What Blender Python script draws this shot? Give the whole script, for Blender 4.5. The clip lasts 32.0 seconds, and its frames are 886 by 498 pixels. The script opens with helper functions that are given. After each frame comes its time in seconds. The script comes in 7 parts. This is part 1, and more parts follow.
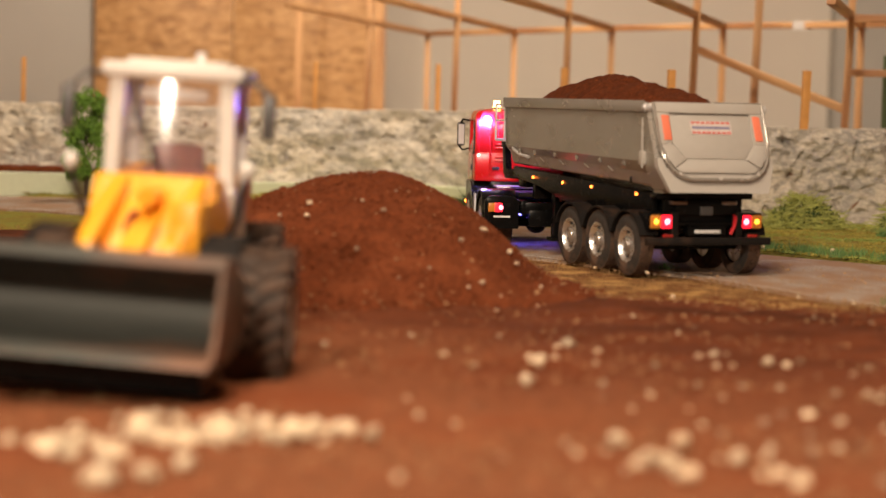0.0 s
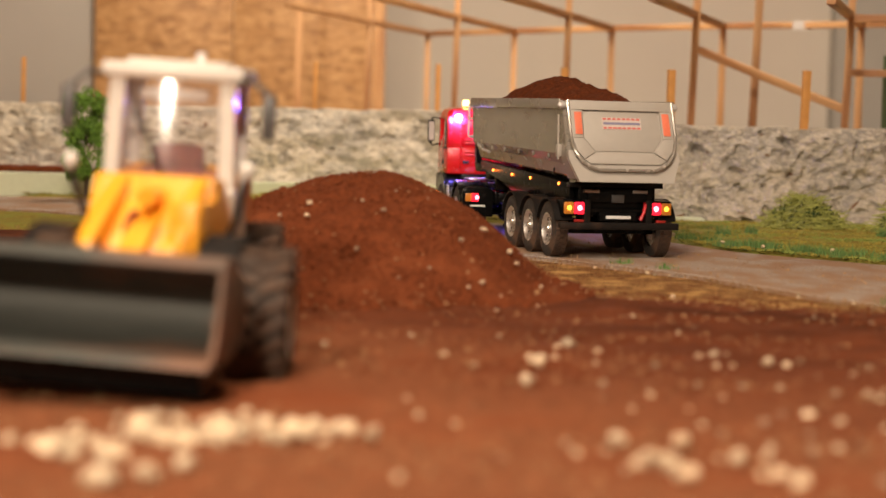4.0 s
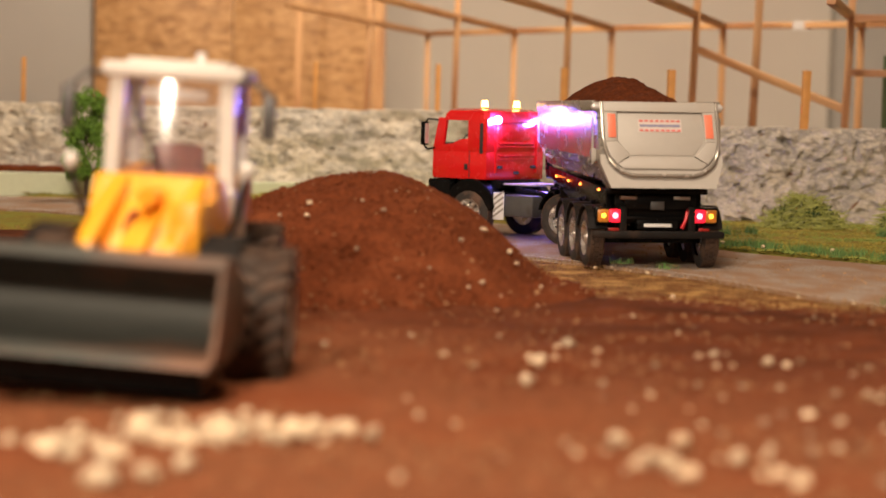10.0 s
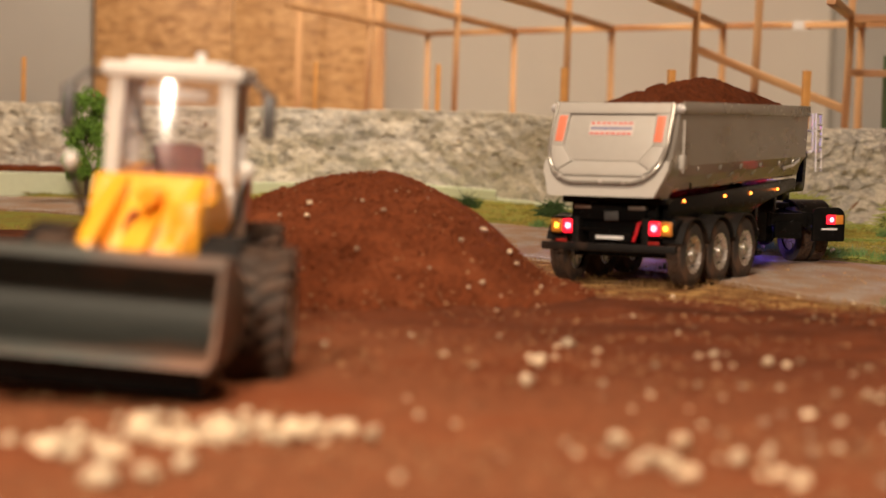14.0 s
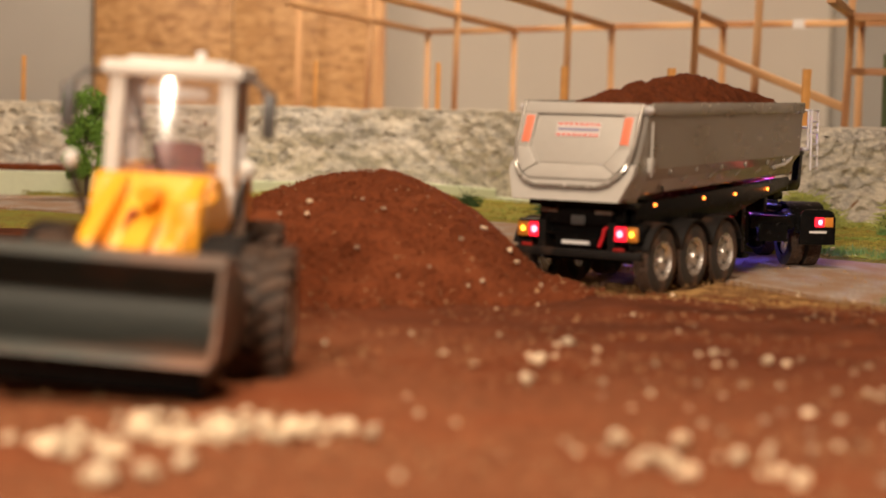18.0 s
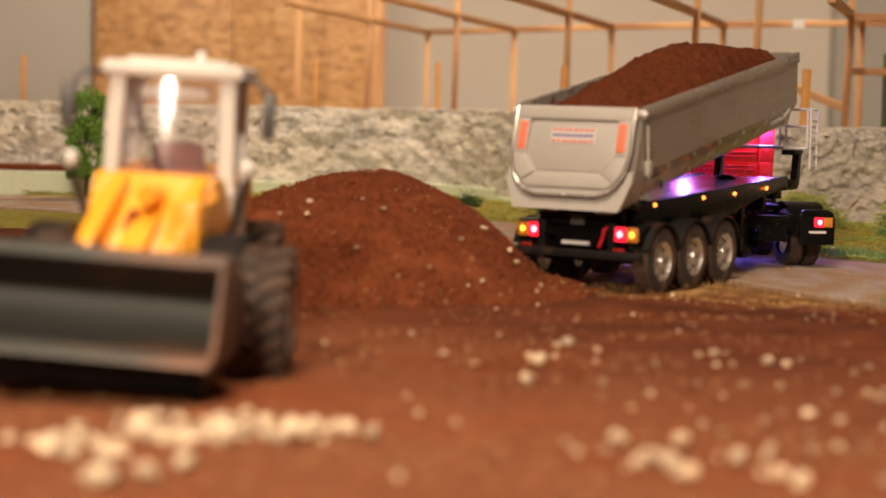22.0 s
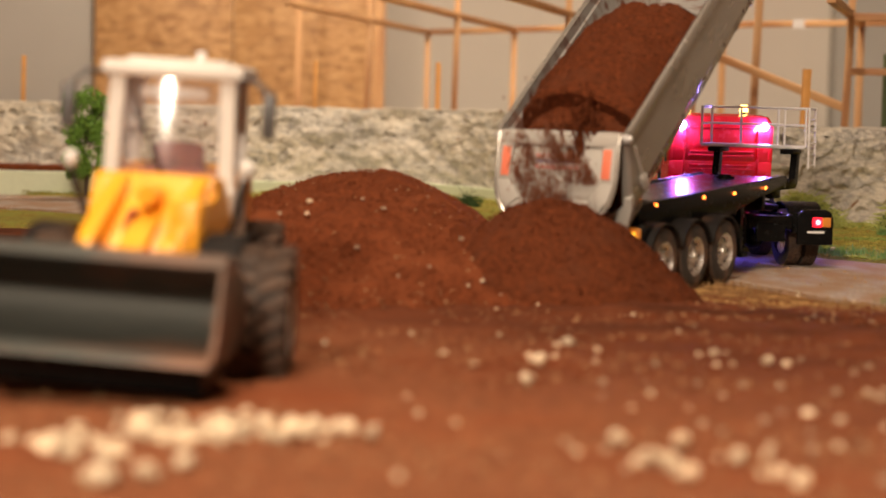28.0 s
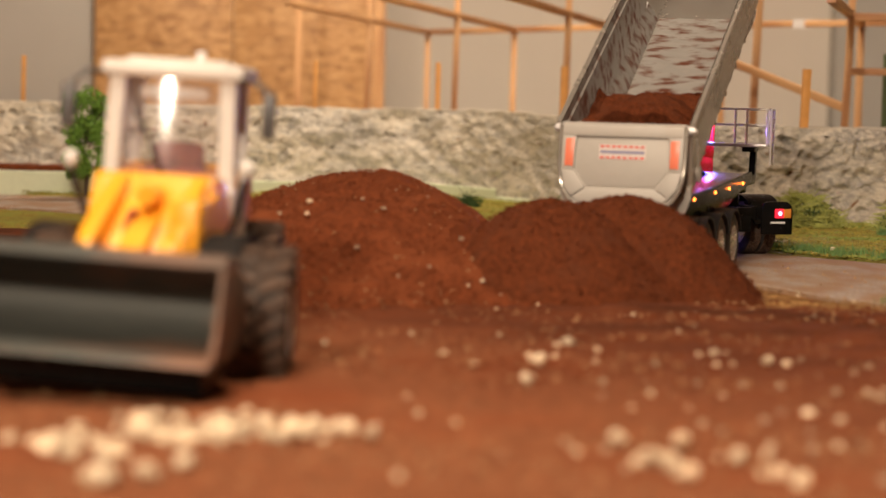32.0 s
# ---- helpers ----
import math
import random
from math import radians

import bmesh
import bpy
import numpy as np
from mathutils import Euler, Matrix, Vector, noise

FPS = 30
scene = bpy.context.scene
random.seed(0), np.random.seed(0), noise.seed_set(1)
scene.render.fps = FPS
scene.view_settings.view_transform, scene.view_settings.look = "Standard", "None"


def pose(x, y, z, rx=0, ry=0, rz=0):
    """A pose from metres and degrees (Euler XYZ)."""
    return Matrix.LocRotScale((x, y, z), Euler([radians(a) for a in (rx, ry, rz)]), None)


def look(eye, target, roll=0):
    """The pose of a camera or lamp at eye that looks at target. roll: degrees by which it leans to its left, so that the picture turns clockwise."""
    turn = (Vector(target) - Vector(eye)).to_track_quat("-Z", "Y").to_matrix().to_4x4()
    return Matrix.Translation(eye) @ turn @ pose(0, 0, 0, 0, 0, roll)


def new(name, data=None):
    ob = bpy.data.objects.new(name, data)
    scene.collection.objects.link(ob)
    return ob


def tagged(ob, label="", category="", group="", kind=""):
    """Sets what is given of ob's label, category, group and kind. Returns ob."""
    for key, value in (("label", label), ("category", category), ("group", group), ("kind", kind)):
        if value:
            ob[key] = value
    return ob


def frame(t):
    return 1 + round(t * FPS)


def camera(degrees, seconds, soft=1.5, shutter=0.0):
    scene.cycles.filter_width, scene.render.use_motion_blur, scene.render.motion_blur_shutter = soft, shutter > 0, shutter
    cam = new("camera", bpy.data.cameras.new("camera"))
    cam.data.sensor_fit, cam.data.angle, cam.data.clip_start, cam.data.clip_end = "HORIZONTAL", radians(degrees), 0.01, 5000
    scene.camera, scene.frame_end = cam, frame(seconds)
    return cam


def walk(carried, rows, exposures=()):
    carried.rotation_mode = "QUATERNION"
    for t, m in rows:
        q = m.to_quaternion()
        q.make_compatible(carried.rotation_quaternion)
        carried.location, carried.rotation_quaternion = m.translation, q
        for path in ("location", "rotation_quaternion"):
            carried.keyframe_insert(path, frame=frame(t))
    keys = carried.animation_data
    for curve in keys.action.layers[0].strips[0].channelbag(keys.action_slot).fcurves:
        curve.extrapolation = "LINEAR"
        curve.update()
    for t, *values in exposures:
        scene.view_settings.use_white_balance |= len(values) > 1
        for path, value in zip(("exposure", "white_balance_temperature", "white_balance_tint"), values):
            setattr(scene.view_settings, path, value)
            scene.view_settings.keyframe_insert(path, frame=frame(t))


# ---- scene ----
# One plan for the whole clip: x to the right, y away from the camera, z up. A 1:14 model site in a hall.
cam = camera(25.13, 32.0, soft=1.5, shutter=0.5)
cam.data.dof.use_dof = True
cam.data.dof.focus_distance = 3.2
cam.data.dof.aperture_fstop = 3.8
TILT, LEAN = 4.276, 1.28


def eye_pose(dip):
    return pose(0, 0, 0.2361, 90 - TILT - dip) @ pose(0, 0, 0, 0, 0, LEAN)


walk(cam, [(0, eye_pose(0)), (1.2, eye_pose(0)), (1.7, eye_pose(0.015)), (2.4, eye_pose(0.0)), (14.2, eye_pose(0)),
           (15.6, eye_pose(0.041)), (32, eye_pose(0.041))], [(0, 0.0), (32, 0.0)])

# ---- light: warm lamps under the hall's ceiling ----
world = bpy.data.worlds.new("hall_air")
scene.world = world
world.use_nodes = True
world.node_tree.nodes["Background"].inputs[0].default_value = (1.0, 0.82, 0.62, 1)
world.node_tree.nodes["Background"].inputs[1].default_value = 0.04


def ceiling_lamp(x, y, z, size, power, colour, aim):
    data = bpy.data.lights.new("hall_lamp", "AREA")
    data.shape, data.size, data.energy, data.color = "DISK", size, power, colour
    ob = new("hall_lamp", data)
    ob.matrix_world = look((x, y, z), aim)
    return ob


WARM = (1.0, 0.80, 0.61)
ceiling_lamp(-0.85, -1.6, 1.75, 0.24, 128, WARM, (0, 2.4, 0))
ceiling_lamp(-0.25, 1.0, 2.45, 0.9, 80, WARM, (0.0, 1.6, 0))
ceiling_lamp(0.15, 5.0, 2.45, 0.9, 135, WARM, (0.15, 8.0, 0.1))


# ---- materials ----
def mat(name, colour, rough=0.6, metal=0.0, dark=0.7, grain=60.0, blot=None, blot_scale=6.0, blot_at=0.55, bump=0.0, bump_scale=None,
        vary=0.0, coat=0.0, stretch=(1, 1, 1), spec=0.5):
    """Base colour with fine grain, a second colour in larger blots, and relief."""
    m = bpy.data.materials.new(name)
    m.use_nodes = True
    nt = m.node_tree
    b = nt.nodes["Principled BSDF"]
    b.inputs["Roughness"].default_value, b.inputs["Metallic"].default_value = rough, metal
    b.inputs["Coat Weight"].default_value = coat
    b.inputs["Specular IOR Level"].default_value = spec
    co = nt.nodes.new("ShaderNodeTexCoord")
    mp = nt.nodes.new("ShaderNodeMapping")
    mp.inputs["Scale"].default_value = stretch
    nt.links.new(co.outputs["Object"], mp.inputs[0])

    def noise_node(scale, detail=4.0):
        n = nt.nodes.new("ShaderNodeTexNoise")
        n.inputs["Scale"].default_value, n.inputs["Detail"].default_value = scale, detail
        nt.links.new(mp.outputs[0], n.inputs["Vector"])
        return n

    def mix(fac, a, c):
        n = nt.nodes.new("ShaderNodeMix")
        n.data_type = "RGBA"
        nt.links.new(fac, n.inputs[0])
        for s, v in ((6, a), (7, c)):
            if isinstance(v, tuple):
                n.inputs[s].default_value = (*v, 1)
            else:
                nt.links.new(v, n.inputs[s])
        return n.outputs[2]

    def ramp(src, lo, hi):
        n = nt.nodes.new("ShaderNodeMapRange")
        n.inputs[1].default_value, n.inputs[2].default_value = lo, hi
        nt.links.new(src, n.inputs[0])
        return n.outputs[0]

    fine = noise_node(grain)
    out = mix(ramp(fine.outputs["Fac"], 0.3, 0.7), tuple(c * dark for c in colour), colour)
    if blot:
        big = noise_node(blot_scale, 6)
        out = mix(ramp(big.outputs["Fac"], blot_at - 0.07, blot_at + 0.1), out, blot)
    if vary:
        info = nt.nodes.new("ShaderNodeObjectInfo")
        hs = nt.nodes.new("ShaderNodeHueSaturation")
        nt.links.new(out, hs.inputs["Color"])
        mr = nt.nodes.new("ShaderNodeMapRange")
        mr.inputs[3].default_value, mr.inputs[4].default_value = 1 - vary, 1 + vary
        nt.links.new(info.outputs["Random"], mr.inputs[0])
        nt.links.new(mr.outputs[0], hs.inputs["Value"])
        out = hs.outputs[0]
    nt.links.new(out, b.inputs["Base Color"])
    rr = nt.nodes.new("ShaderNodeMapRange")
    rr.inputs[3].default_value, rr.inputs[4].default_value = max(rough - 0.12, 0.03), min(rough + 0.12, 1)
    nt.links.new(fine.outputs["Fac"], rr.inputs[0])
    nt.links.new(rr.outputs[0], b.inputs["Roughness"])
    if bump:
        bn = nt.nodes.new("ShaderNodeBump")
        bn.inputs["Strength"].default_value, bn.inputs["Distance"].default_value = min(bump, 1.0), 0.004
        rel = noise_node(bump_scale or grain, 8)
        nt.links.new(rel.outputs["Fac"], bn.inputs["Height"])
        nt.links.new(bn.outputs[0], b.inputs["Normal"])
    return m


def glow(name, colour, strength, base=None):
    m = bpy.data.materials.new(name)
    m.use_nodes = True
    b = m.node_tree.nodes["Principled BSDF"]
    b.inputs["Base Color"].default_value = (*(base or colour), 1)
    b.inputs["Emission Color"].default_value, b.inputs["Emission Strength"].default_value = (*colour, 1), strength
    b.inputs["Roughness"].default_value = 0.3
    return m


def glass(name, tint, rough=0.02, veil=0.0):
    """A thin pane: see-through with a polished face and a pale grey diffuse veil."""
    m = bpy.data.materials.new(name)
    m.use_nodes = True
    nt = m.node_tree
    nt.nodes.clear()
    out, mx = nt.nodes.new("ShaderNodeOutputMaterial"), nt.nodes.new("ShaderNodeMixShader")
    tr, gl, fr = nt.nodes.new("ShaderNodeBsdfTransparent"), nt.nodes.new("ShaderNodeBsdfGlossy"), nt.nodes.new("ShaderNodeMath")
    lw, mr = nt.nodes.new("ShaderNodeLayerWeight"), nt.nodes.new("ShaderNodeMapRange")
    tr.inputs[0].default_value = (*tint, 1)
    gl.inputs["Roughness"].default_value = rough
    fr.operation, fr.inputs[1].default_value = "POWER", 4.0
    nt.links.new(lw.outputs["Facing"], fr.inputs[0])
    nt.links.new(fr.outputs[0], mr.inputs[0])
    mr.inputs[3].default_value, mr.inputs[4].default_value = (0.10 if veil else 0.04), 0.8
    nt.links.new(mr.outputs[0], mx.inputs[0])
    nt.links.new(tr.outputs[0], mx.inputs[1])
    nt.links.new(gl.outputs[0], mx.inputs[2])
    top = mx
    if veil:
        top, df = nt.nodes.new("ShaderNodeMixShader"), nt.nodes.new("ShaderNodeBsdfDiffuse")
        df.inputs[0].default_value = (0.62, 0.58, 0.56, 1)
        top.inputs[0].default_value = veil
        nt.links.new(mx.outputs[0], top.inputs[1])
        nt.links.new(df.outputs[0], top.inputs[2])
    nt.links.new(top.outputs[0], out.inputs[0])
    return m


SOIL = mat("brown_soil", (0.185, 0.048, 0.0170), 0.95, dark=0.48, grain=190, blot=(0.18, 0.050, 0.0185), blot_scale=9, blot_at=0.60, bump=1.0, bump_scale=200, spec=0.08)
SOIL_BED = mat("trodden_soil", (0.270, 0.096, 0.041), 0.95, dark=0.45, grain=110, blot=(0.19, 0.054, 0.020), blot_scale=4.5, blot_at=0.58, bump=1.0, bump_scale=170, spec=0.12)


def paint_falloff(m, colour):
    """Light fall-off painted into soil: pale in front, darker towards the heap, ragged border."""
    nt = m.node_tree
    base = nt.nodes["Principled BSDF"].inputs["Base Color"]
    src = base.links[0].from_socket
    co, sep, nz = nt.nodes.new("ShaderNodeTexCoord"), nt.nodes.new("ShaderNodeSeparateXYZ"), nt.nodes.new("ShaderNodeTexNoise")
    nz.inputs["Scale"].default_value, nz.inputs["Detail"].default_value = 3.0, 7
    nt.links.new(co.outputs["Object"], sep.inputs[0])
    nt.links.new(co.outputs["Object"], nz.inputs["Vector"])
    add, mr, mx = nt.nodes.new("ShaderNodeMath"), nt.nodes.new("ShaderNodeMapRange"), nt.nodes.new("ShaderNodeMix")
    xy_sum = nt.nodes.new("ShaderNodeMath")
    xy_sum.operation, xy_sum.inputs[1].default_value = "MULTIPLY_ADD", 1.0
    nt.links.new(sep.outputs[0], xy_sum.inputs[0])
    nt.links.new(sep.outputs[1], xy_sum.inputs[2])
    nt.links.new(xy_sum.outputs[0], add.inputs[0])
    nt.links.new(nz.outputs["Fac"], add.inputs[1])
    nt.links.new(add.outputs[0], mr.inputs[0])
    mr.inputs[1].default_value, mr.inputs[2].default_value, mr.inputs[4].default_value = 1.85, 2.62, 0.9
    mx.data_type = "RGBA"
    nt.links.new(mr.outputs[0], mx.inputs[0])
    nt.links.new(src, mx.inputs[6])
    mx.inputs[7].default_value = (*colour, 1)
    # long dark streaks, strongest towards the far right
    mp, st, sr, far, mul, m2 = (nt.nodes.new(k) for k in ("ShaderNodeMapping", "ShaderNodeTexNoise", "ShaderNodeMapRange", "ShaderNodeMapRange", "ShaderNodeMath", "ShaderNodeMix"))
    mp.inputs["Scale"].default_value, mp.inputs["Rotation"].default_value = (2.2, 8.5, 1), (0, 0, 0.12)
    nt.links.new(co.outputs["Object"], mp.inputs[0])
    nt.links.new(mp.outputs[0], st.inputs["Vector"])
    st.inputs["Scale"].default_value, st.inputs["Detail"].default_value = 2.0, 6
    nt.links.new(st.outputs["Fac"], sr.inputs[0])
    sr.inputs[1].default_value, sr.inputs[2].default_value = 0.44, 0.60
    nt.links.new(xy_sum.outputs[0], far.inputs[0])
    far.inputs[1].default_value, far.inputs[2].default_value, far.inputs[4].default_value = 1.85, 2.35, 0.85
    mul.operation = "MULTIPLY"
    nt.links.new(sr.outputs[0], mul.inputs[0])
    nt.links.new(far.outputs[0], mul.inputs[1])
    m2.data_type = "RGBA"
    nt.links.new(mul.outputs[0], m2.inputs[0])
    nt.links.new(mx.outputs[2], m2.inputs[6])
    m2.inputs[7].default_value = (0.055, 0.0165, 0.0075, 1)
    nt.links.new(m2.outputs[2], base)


paint_falloff(SOIL_BED, (0.120, 0.033, 0.0130))
SOIL_CRUMB = mat("soil_crumb_skin", (0.19, 0.054, 0.021), 0.95, dark=0.6, grain=250, spec=0.08)
SOIL_DUST = mat("dusty_soil_stream", (0.27, 0.105, 0.055), 0.95, dark=0.7, grain=200, spec=0.1)
SOIL_LOOSE = mat("loose_soil", (0.145, 0.038, 0.0135), 0.95, dark=0.40, grain=190, blot=(0.10, 0.030, 0.013), blot_scale=26, blot_at=0.58, bump=1.0, bump_scale=240, spec=0.08)
GRASS_GROUND = mat("dry_turf", (0.29, 0.135, 0.05), 0.95, dark=0.35, grain=160, blot=(0.50, 0.30, 0.11), blot_scale=20, blot_at=0.55, bump=1.0, bump_scale=170, spec=0.1)
TURF = mat("mossy_turf", (0.36, 0.29, 0.06), 0.95, dark=0.4, grain=170, blot=(0.24, 0.25, 0.05), blot_scale=19, blot_at=0.52, bump=1.0, bump_scale=160, spec=0.1)
MOSS = mat("moss_flock", (0.36, 0.30, 0.065), 0.9, dark=0.45, grain=40, blot=(0.20, 0.25, 0.06), blot_scale=9, blot_at=0.53, spec=0.1)
ROAD = mat("road_grit", (0.52, 0.42, 0.345), 0.85, dark=0.42, grain=230, blot=(0.33, 0.205, 0.13), blot_scale=12, blot_at=0.48, bump=0.8, bump_scale=280, spec=0.3, stretch=(1.4, 0.7, 1))
LINE = mat("road_line_paint", (0.80, 0.74, 0.65), 0.7, dark=0.7, grain=120, blot=(0.4, 0.32, 0.25), blot_scale=25, blot_at=0.62)
FOAM = mat("pale_green_foam_board", (0.62, 0.68, 0.50), 0.8, dark=0.92, grain=90)
GRIT = mat("tan_grit", (0.50, 0.30, 0.145), 0.8, dark=0.6, grain=300)
STONE = mat("pale_stone", (0.76, 0.61, 0.42), 0.6, dark=0.7, grain=2.5, blot=(0.48, 0.28, 0.13), blot_scale=1.3, blot_at=0.60, bump=0.4, vary=0.45)
LATH = mat("pine_lath", (0.62, 0.36, 0.165), 0.6, dark=0.8, grain=30, blot=(0.36, 0.17, 0.07), blot_scale=5, vary=0.12, stretch=(6, 6, 0.6))
STAKE = mat("orange_stake_wood", (0.60, 0.29, 0.075), 0.6, dark=0.85, grain=60, vary=0.1)
PLASTER = mat("hall_plaster", (0.60, 0.55, 0.48), 0.9, dark=0.95, grain=3, blot=(0.56, 0.51, 0.45), blot_scale=0.8, bump=0.1, bump_scale=80)
PLASTER_GREY = mat("grey_plaster", (0.385, 0.37, 0.34), 0.9, dark=0.93, grain=4)
CONCRETE = mat("concrete", (0.34, 0.32, 0.29), 0.9, dark=0.85, grain=30, bump=0.2)
BODY = mat("tipper_grey_paint", (0.40, 0.375, 0.335), 0.25, 0.5, dark=0.94, grain=18, blot=(0.34, 0.31, 0.265), blot_scale=9, blot_at=0.56, stretch=(1, 1, 2.2))
BODY_PLAIN = mat("tailgate_grey_paint", (0.42, 0.395, 0.355), 0.52, 0.06, dark=0.95, grain=80, blot=(0.40, 0.365, 0.32), blot_scale=22, blot_at=0.6, spec=0.4)
INNER = mat("worn_tipper_floor", (0.33, 0.315, 0.29), 0.5, 0.2, dark=0.85, grain=60, blot=(0.12, 0.034, 0.014), blot_scale=48, blot_at=0.555, stretch=(0.6, 1.5, 1))
BLACK = mat("black_chassis_paint", (0.006, 0.006, 0.006), 0.24, dark=0.7, grain=90, blot=(0.014, 0.010, 0.008), blot_scale=20, blot_at=0.64, spec=0.12)
BLACK_DUSTY = mat("dusty_black_plastic", (0.013, 0.011, 0.010), 0.55, dark=0.7, grain=80, blot=(0.045, 0.026, 0.017), blot_scale=25, blot_at=0.58, spec=0.15)
TYRE = mat("dusty_tyre_rubber", (0.04, 0.033, 0.028), 0.8, dark=0.7, grain=120, blot=(0.12, 0.07, 0.045), blot_scale=35, blot_at=0.55, bump=0.4, bump_scale=200)
TREAD = mat("soiled_tyre_tread", (0.11, 0.062, 0.038), 0.9, dark=0.6, grain=160, blot=(0.06, 0.04, 0.03), blot_scale=40, bump=0.6, bump_scale=220)
CHROME = mat("silver_rim", (0.74, 0.72, 0.69), 0.28, 0.85, dark=0.85, grain=80, blot=(0.3, 0.25, 0.2), blot_scale=60, blot_at=0.62)
ALU = mat("bare_aluminium", (0.74, 0.73, 0.72), 0.34, 0.45, dark=0.9, grain=100)
RED = mat("red_cab_paint", (0.70, 0.012, 0.014), 0.25, dark=0.96, grain=60, coat=0.4)
TANK = mat("grey_tank_plastic", (0.10, 0.10, 0.10), 0.4, 0.2, dark=0.8, grain=60, blot=(0.06, 0.05, 0.045), blot_scale=30)
DARK_TRIM = mat("dark_cab_interior", (0.03, 0.03, 0.032), 0.7, grain=60)
REFLECTOR = mat("orange_red_reflector", (0.80, 0.21, 0.12), 0.35, dark=0.9, grain=300)
PLATE = mat("white_plate", (0.75, 0.75, 0.75), 0.5, dark=0.95)
STICKER = mat("pale_sticker", (0.58, 0.52, 0.48), 0.5, dark=0.95)
STICKER_RED = mat("red_sticker_bar", (0.60, 0.15, 0.13), 0.5, dark=0.9)
STICKER_BLUE = mat("blue_sticker_bar", (0.24, 0.23, 0.34), 0.5, dark=0.9)
YELLOW = mat("loader_yellow_paint", (0.85, 0.38, 0.016), 0.4, dark=0.95, grain=40, blot=(0.55, 0.2, 0.01), blot_scale=14, blot_at=0.62, coat=0.2)
WHITE = mat("loader_white_paint", (0.66, 0.63, 0.58), 0.4, dark=0.96, grain=50)
STEEL = mat("worn_bucket_steel", (0.062, 0.066, 0.058), 0.6, 0.15, dark=0.75, grain=30, blot=(0.17, 0.085, 0.05), blot_scale=8, blot_at=0.57, stretch=(0.6, 1, 1.6))
STEEL_EDGE = mat("scraped_steel_lip", (0.30, 0.27, 0.24), 0.4, 0.6, dark=0.8, grain=50, blot=(0.2, 0.1, 0.06), blot_scale=16)
SEAT_RED = mat("dark_red_seat", (0.26, 0.035, 0.030), 0.8, grain=60)
CROWN = mat("leaf_flock", (0.20, 0.40, 0.05), 0.8, dark=0.45, grain=150)
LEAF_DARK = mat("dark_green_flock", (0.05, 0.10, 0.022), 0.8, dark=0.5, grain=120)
STRAW = mat("straw_green_fibre", (0.42, 0.45, 0.11), 0.8, dark=0.55, grain=120)
BLADE = mat("grass_fibre", (0.15, 0.28, 0.075), 0.8, dark=0.55, grain=90)
DRY = mat("dry_golden_stubble", (0.36, 0.20, 0.075), 0.9, dark=0.4, grain=120)
BARK = mat("twig_bark", (0.10, 0.07, 0.045), 0.9, grain=100)
TAIL_RED = glow("red_tail_lamp", (1.0, 0.010, 0.030), 2.2, (0.5, 0.02, 0.02))
DIM_RED = mat("dull_red_reflector", (0.30, 0.02, 0.015), 0.3, dark=0.8, grain=200)
TAIL_AMBER = glow("amber_turn_lamp", (1.0, 0.26, 0.010), 0.16, (0.45, 0.17, 0.03))
AMBER_HOT = glow("lit_amber_bulb", (1.0, 0.42, 0.03), 5)
CABLE_RED = mat("red_cable_sheath", (0.62, 0.02, 0.03), 0.35, dark=0.8, grain=100)
SPOT_HOT = glow("lit_bulb", (1.0, 0.16, 0.22), 7)
MARKER = glow("amber_marker_lamp", (1.0, 0.20, 0.025), 9)
BEACON = glow("orange_beacon", (1.0, 0.50, 0.12), 12)
BLUE = glow("blue_strobe", (0.23, 0.19, 1.0), 760)
BLUE_LOW = glow("blue_under_light", (0.16, 0.12, 1.0), 18)
PANE = glass("cab_pane", (0.95, 0.96, 0.95))
SCREEN = glass("loader_pane", (0.90, 0.85, 0.85), 0.14, 0.11)


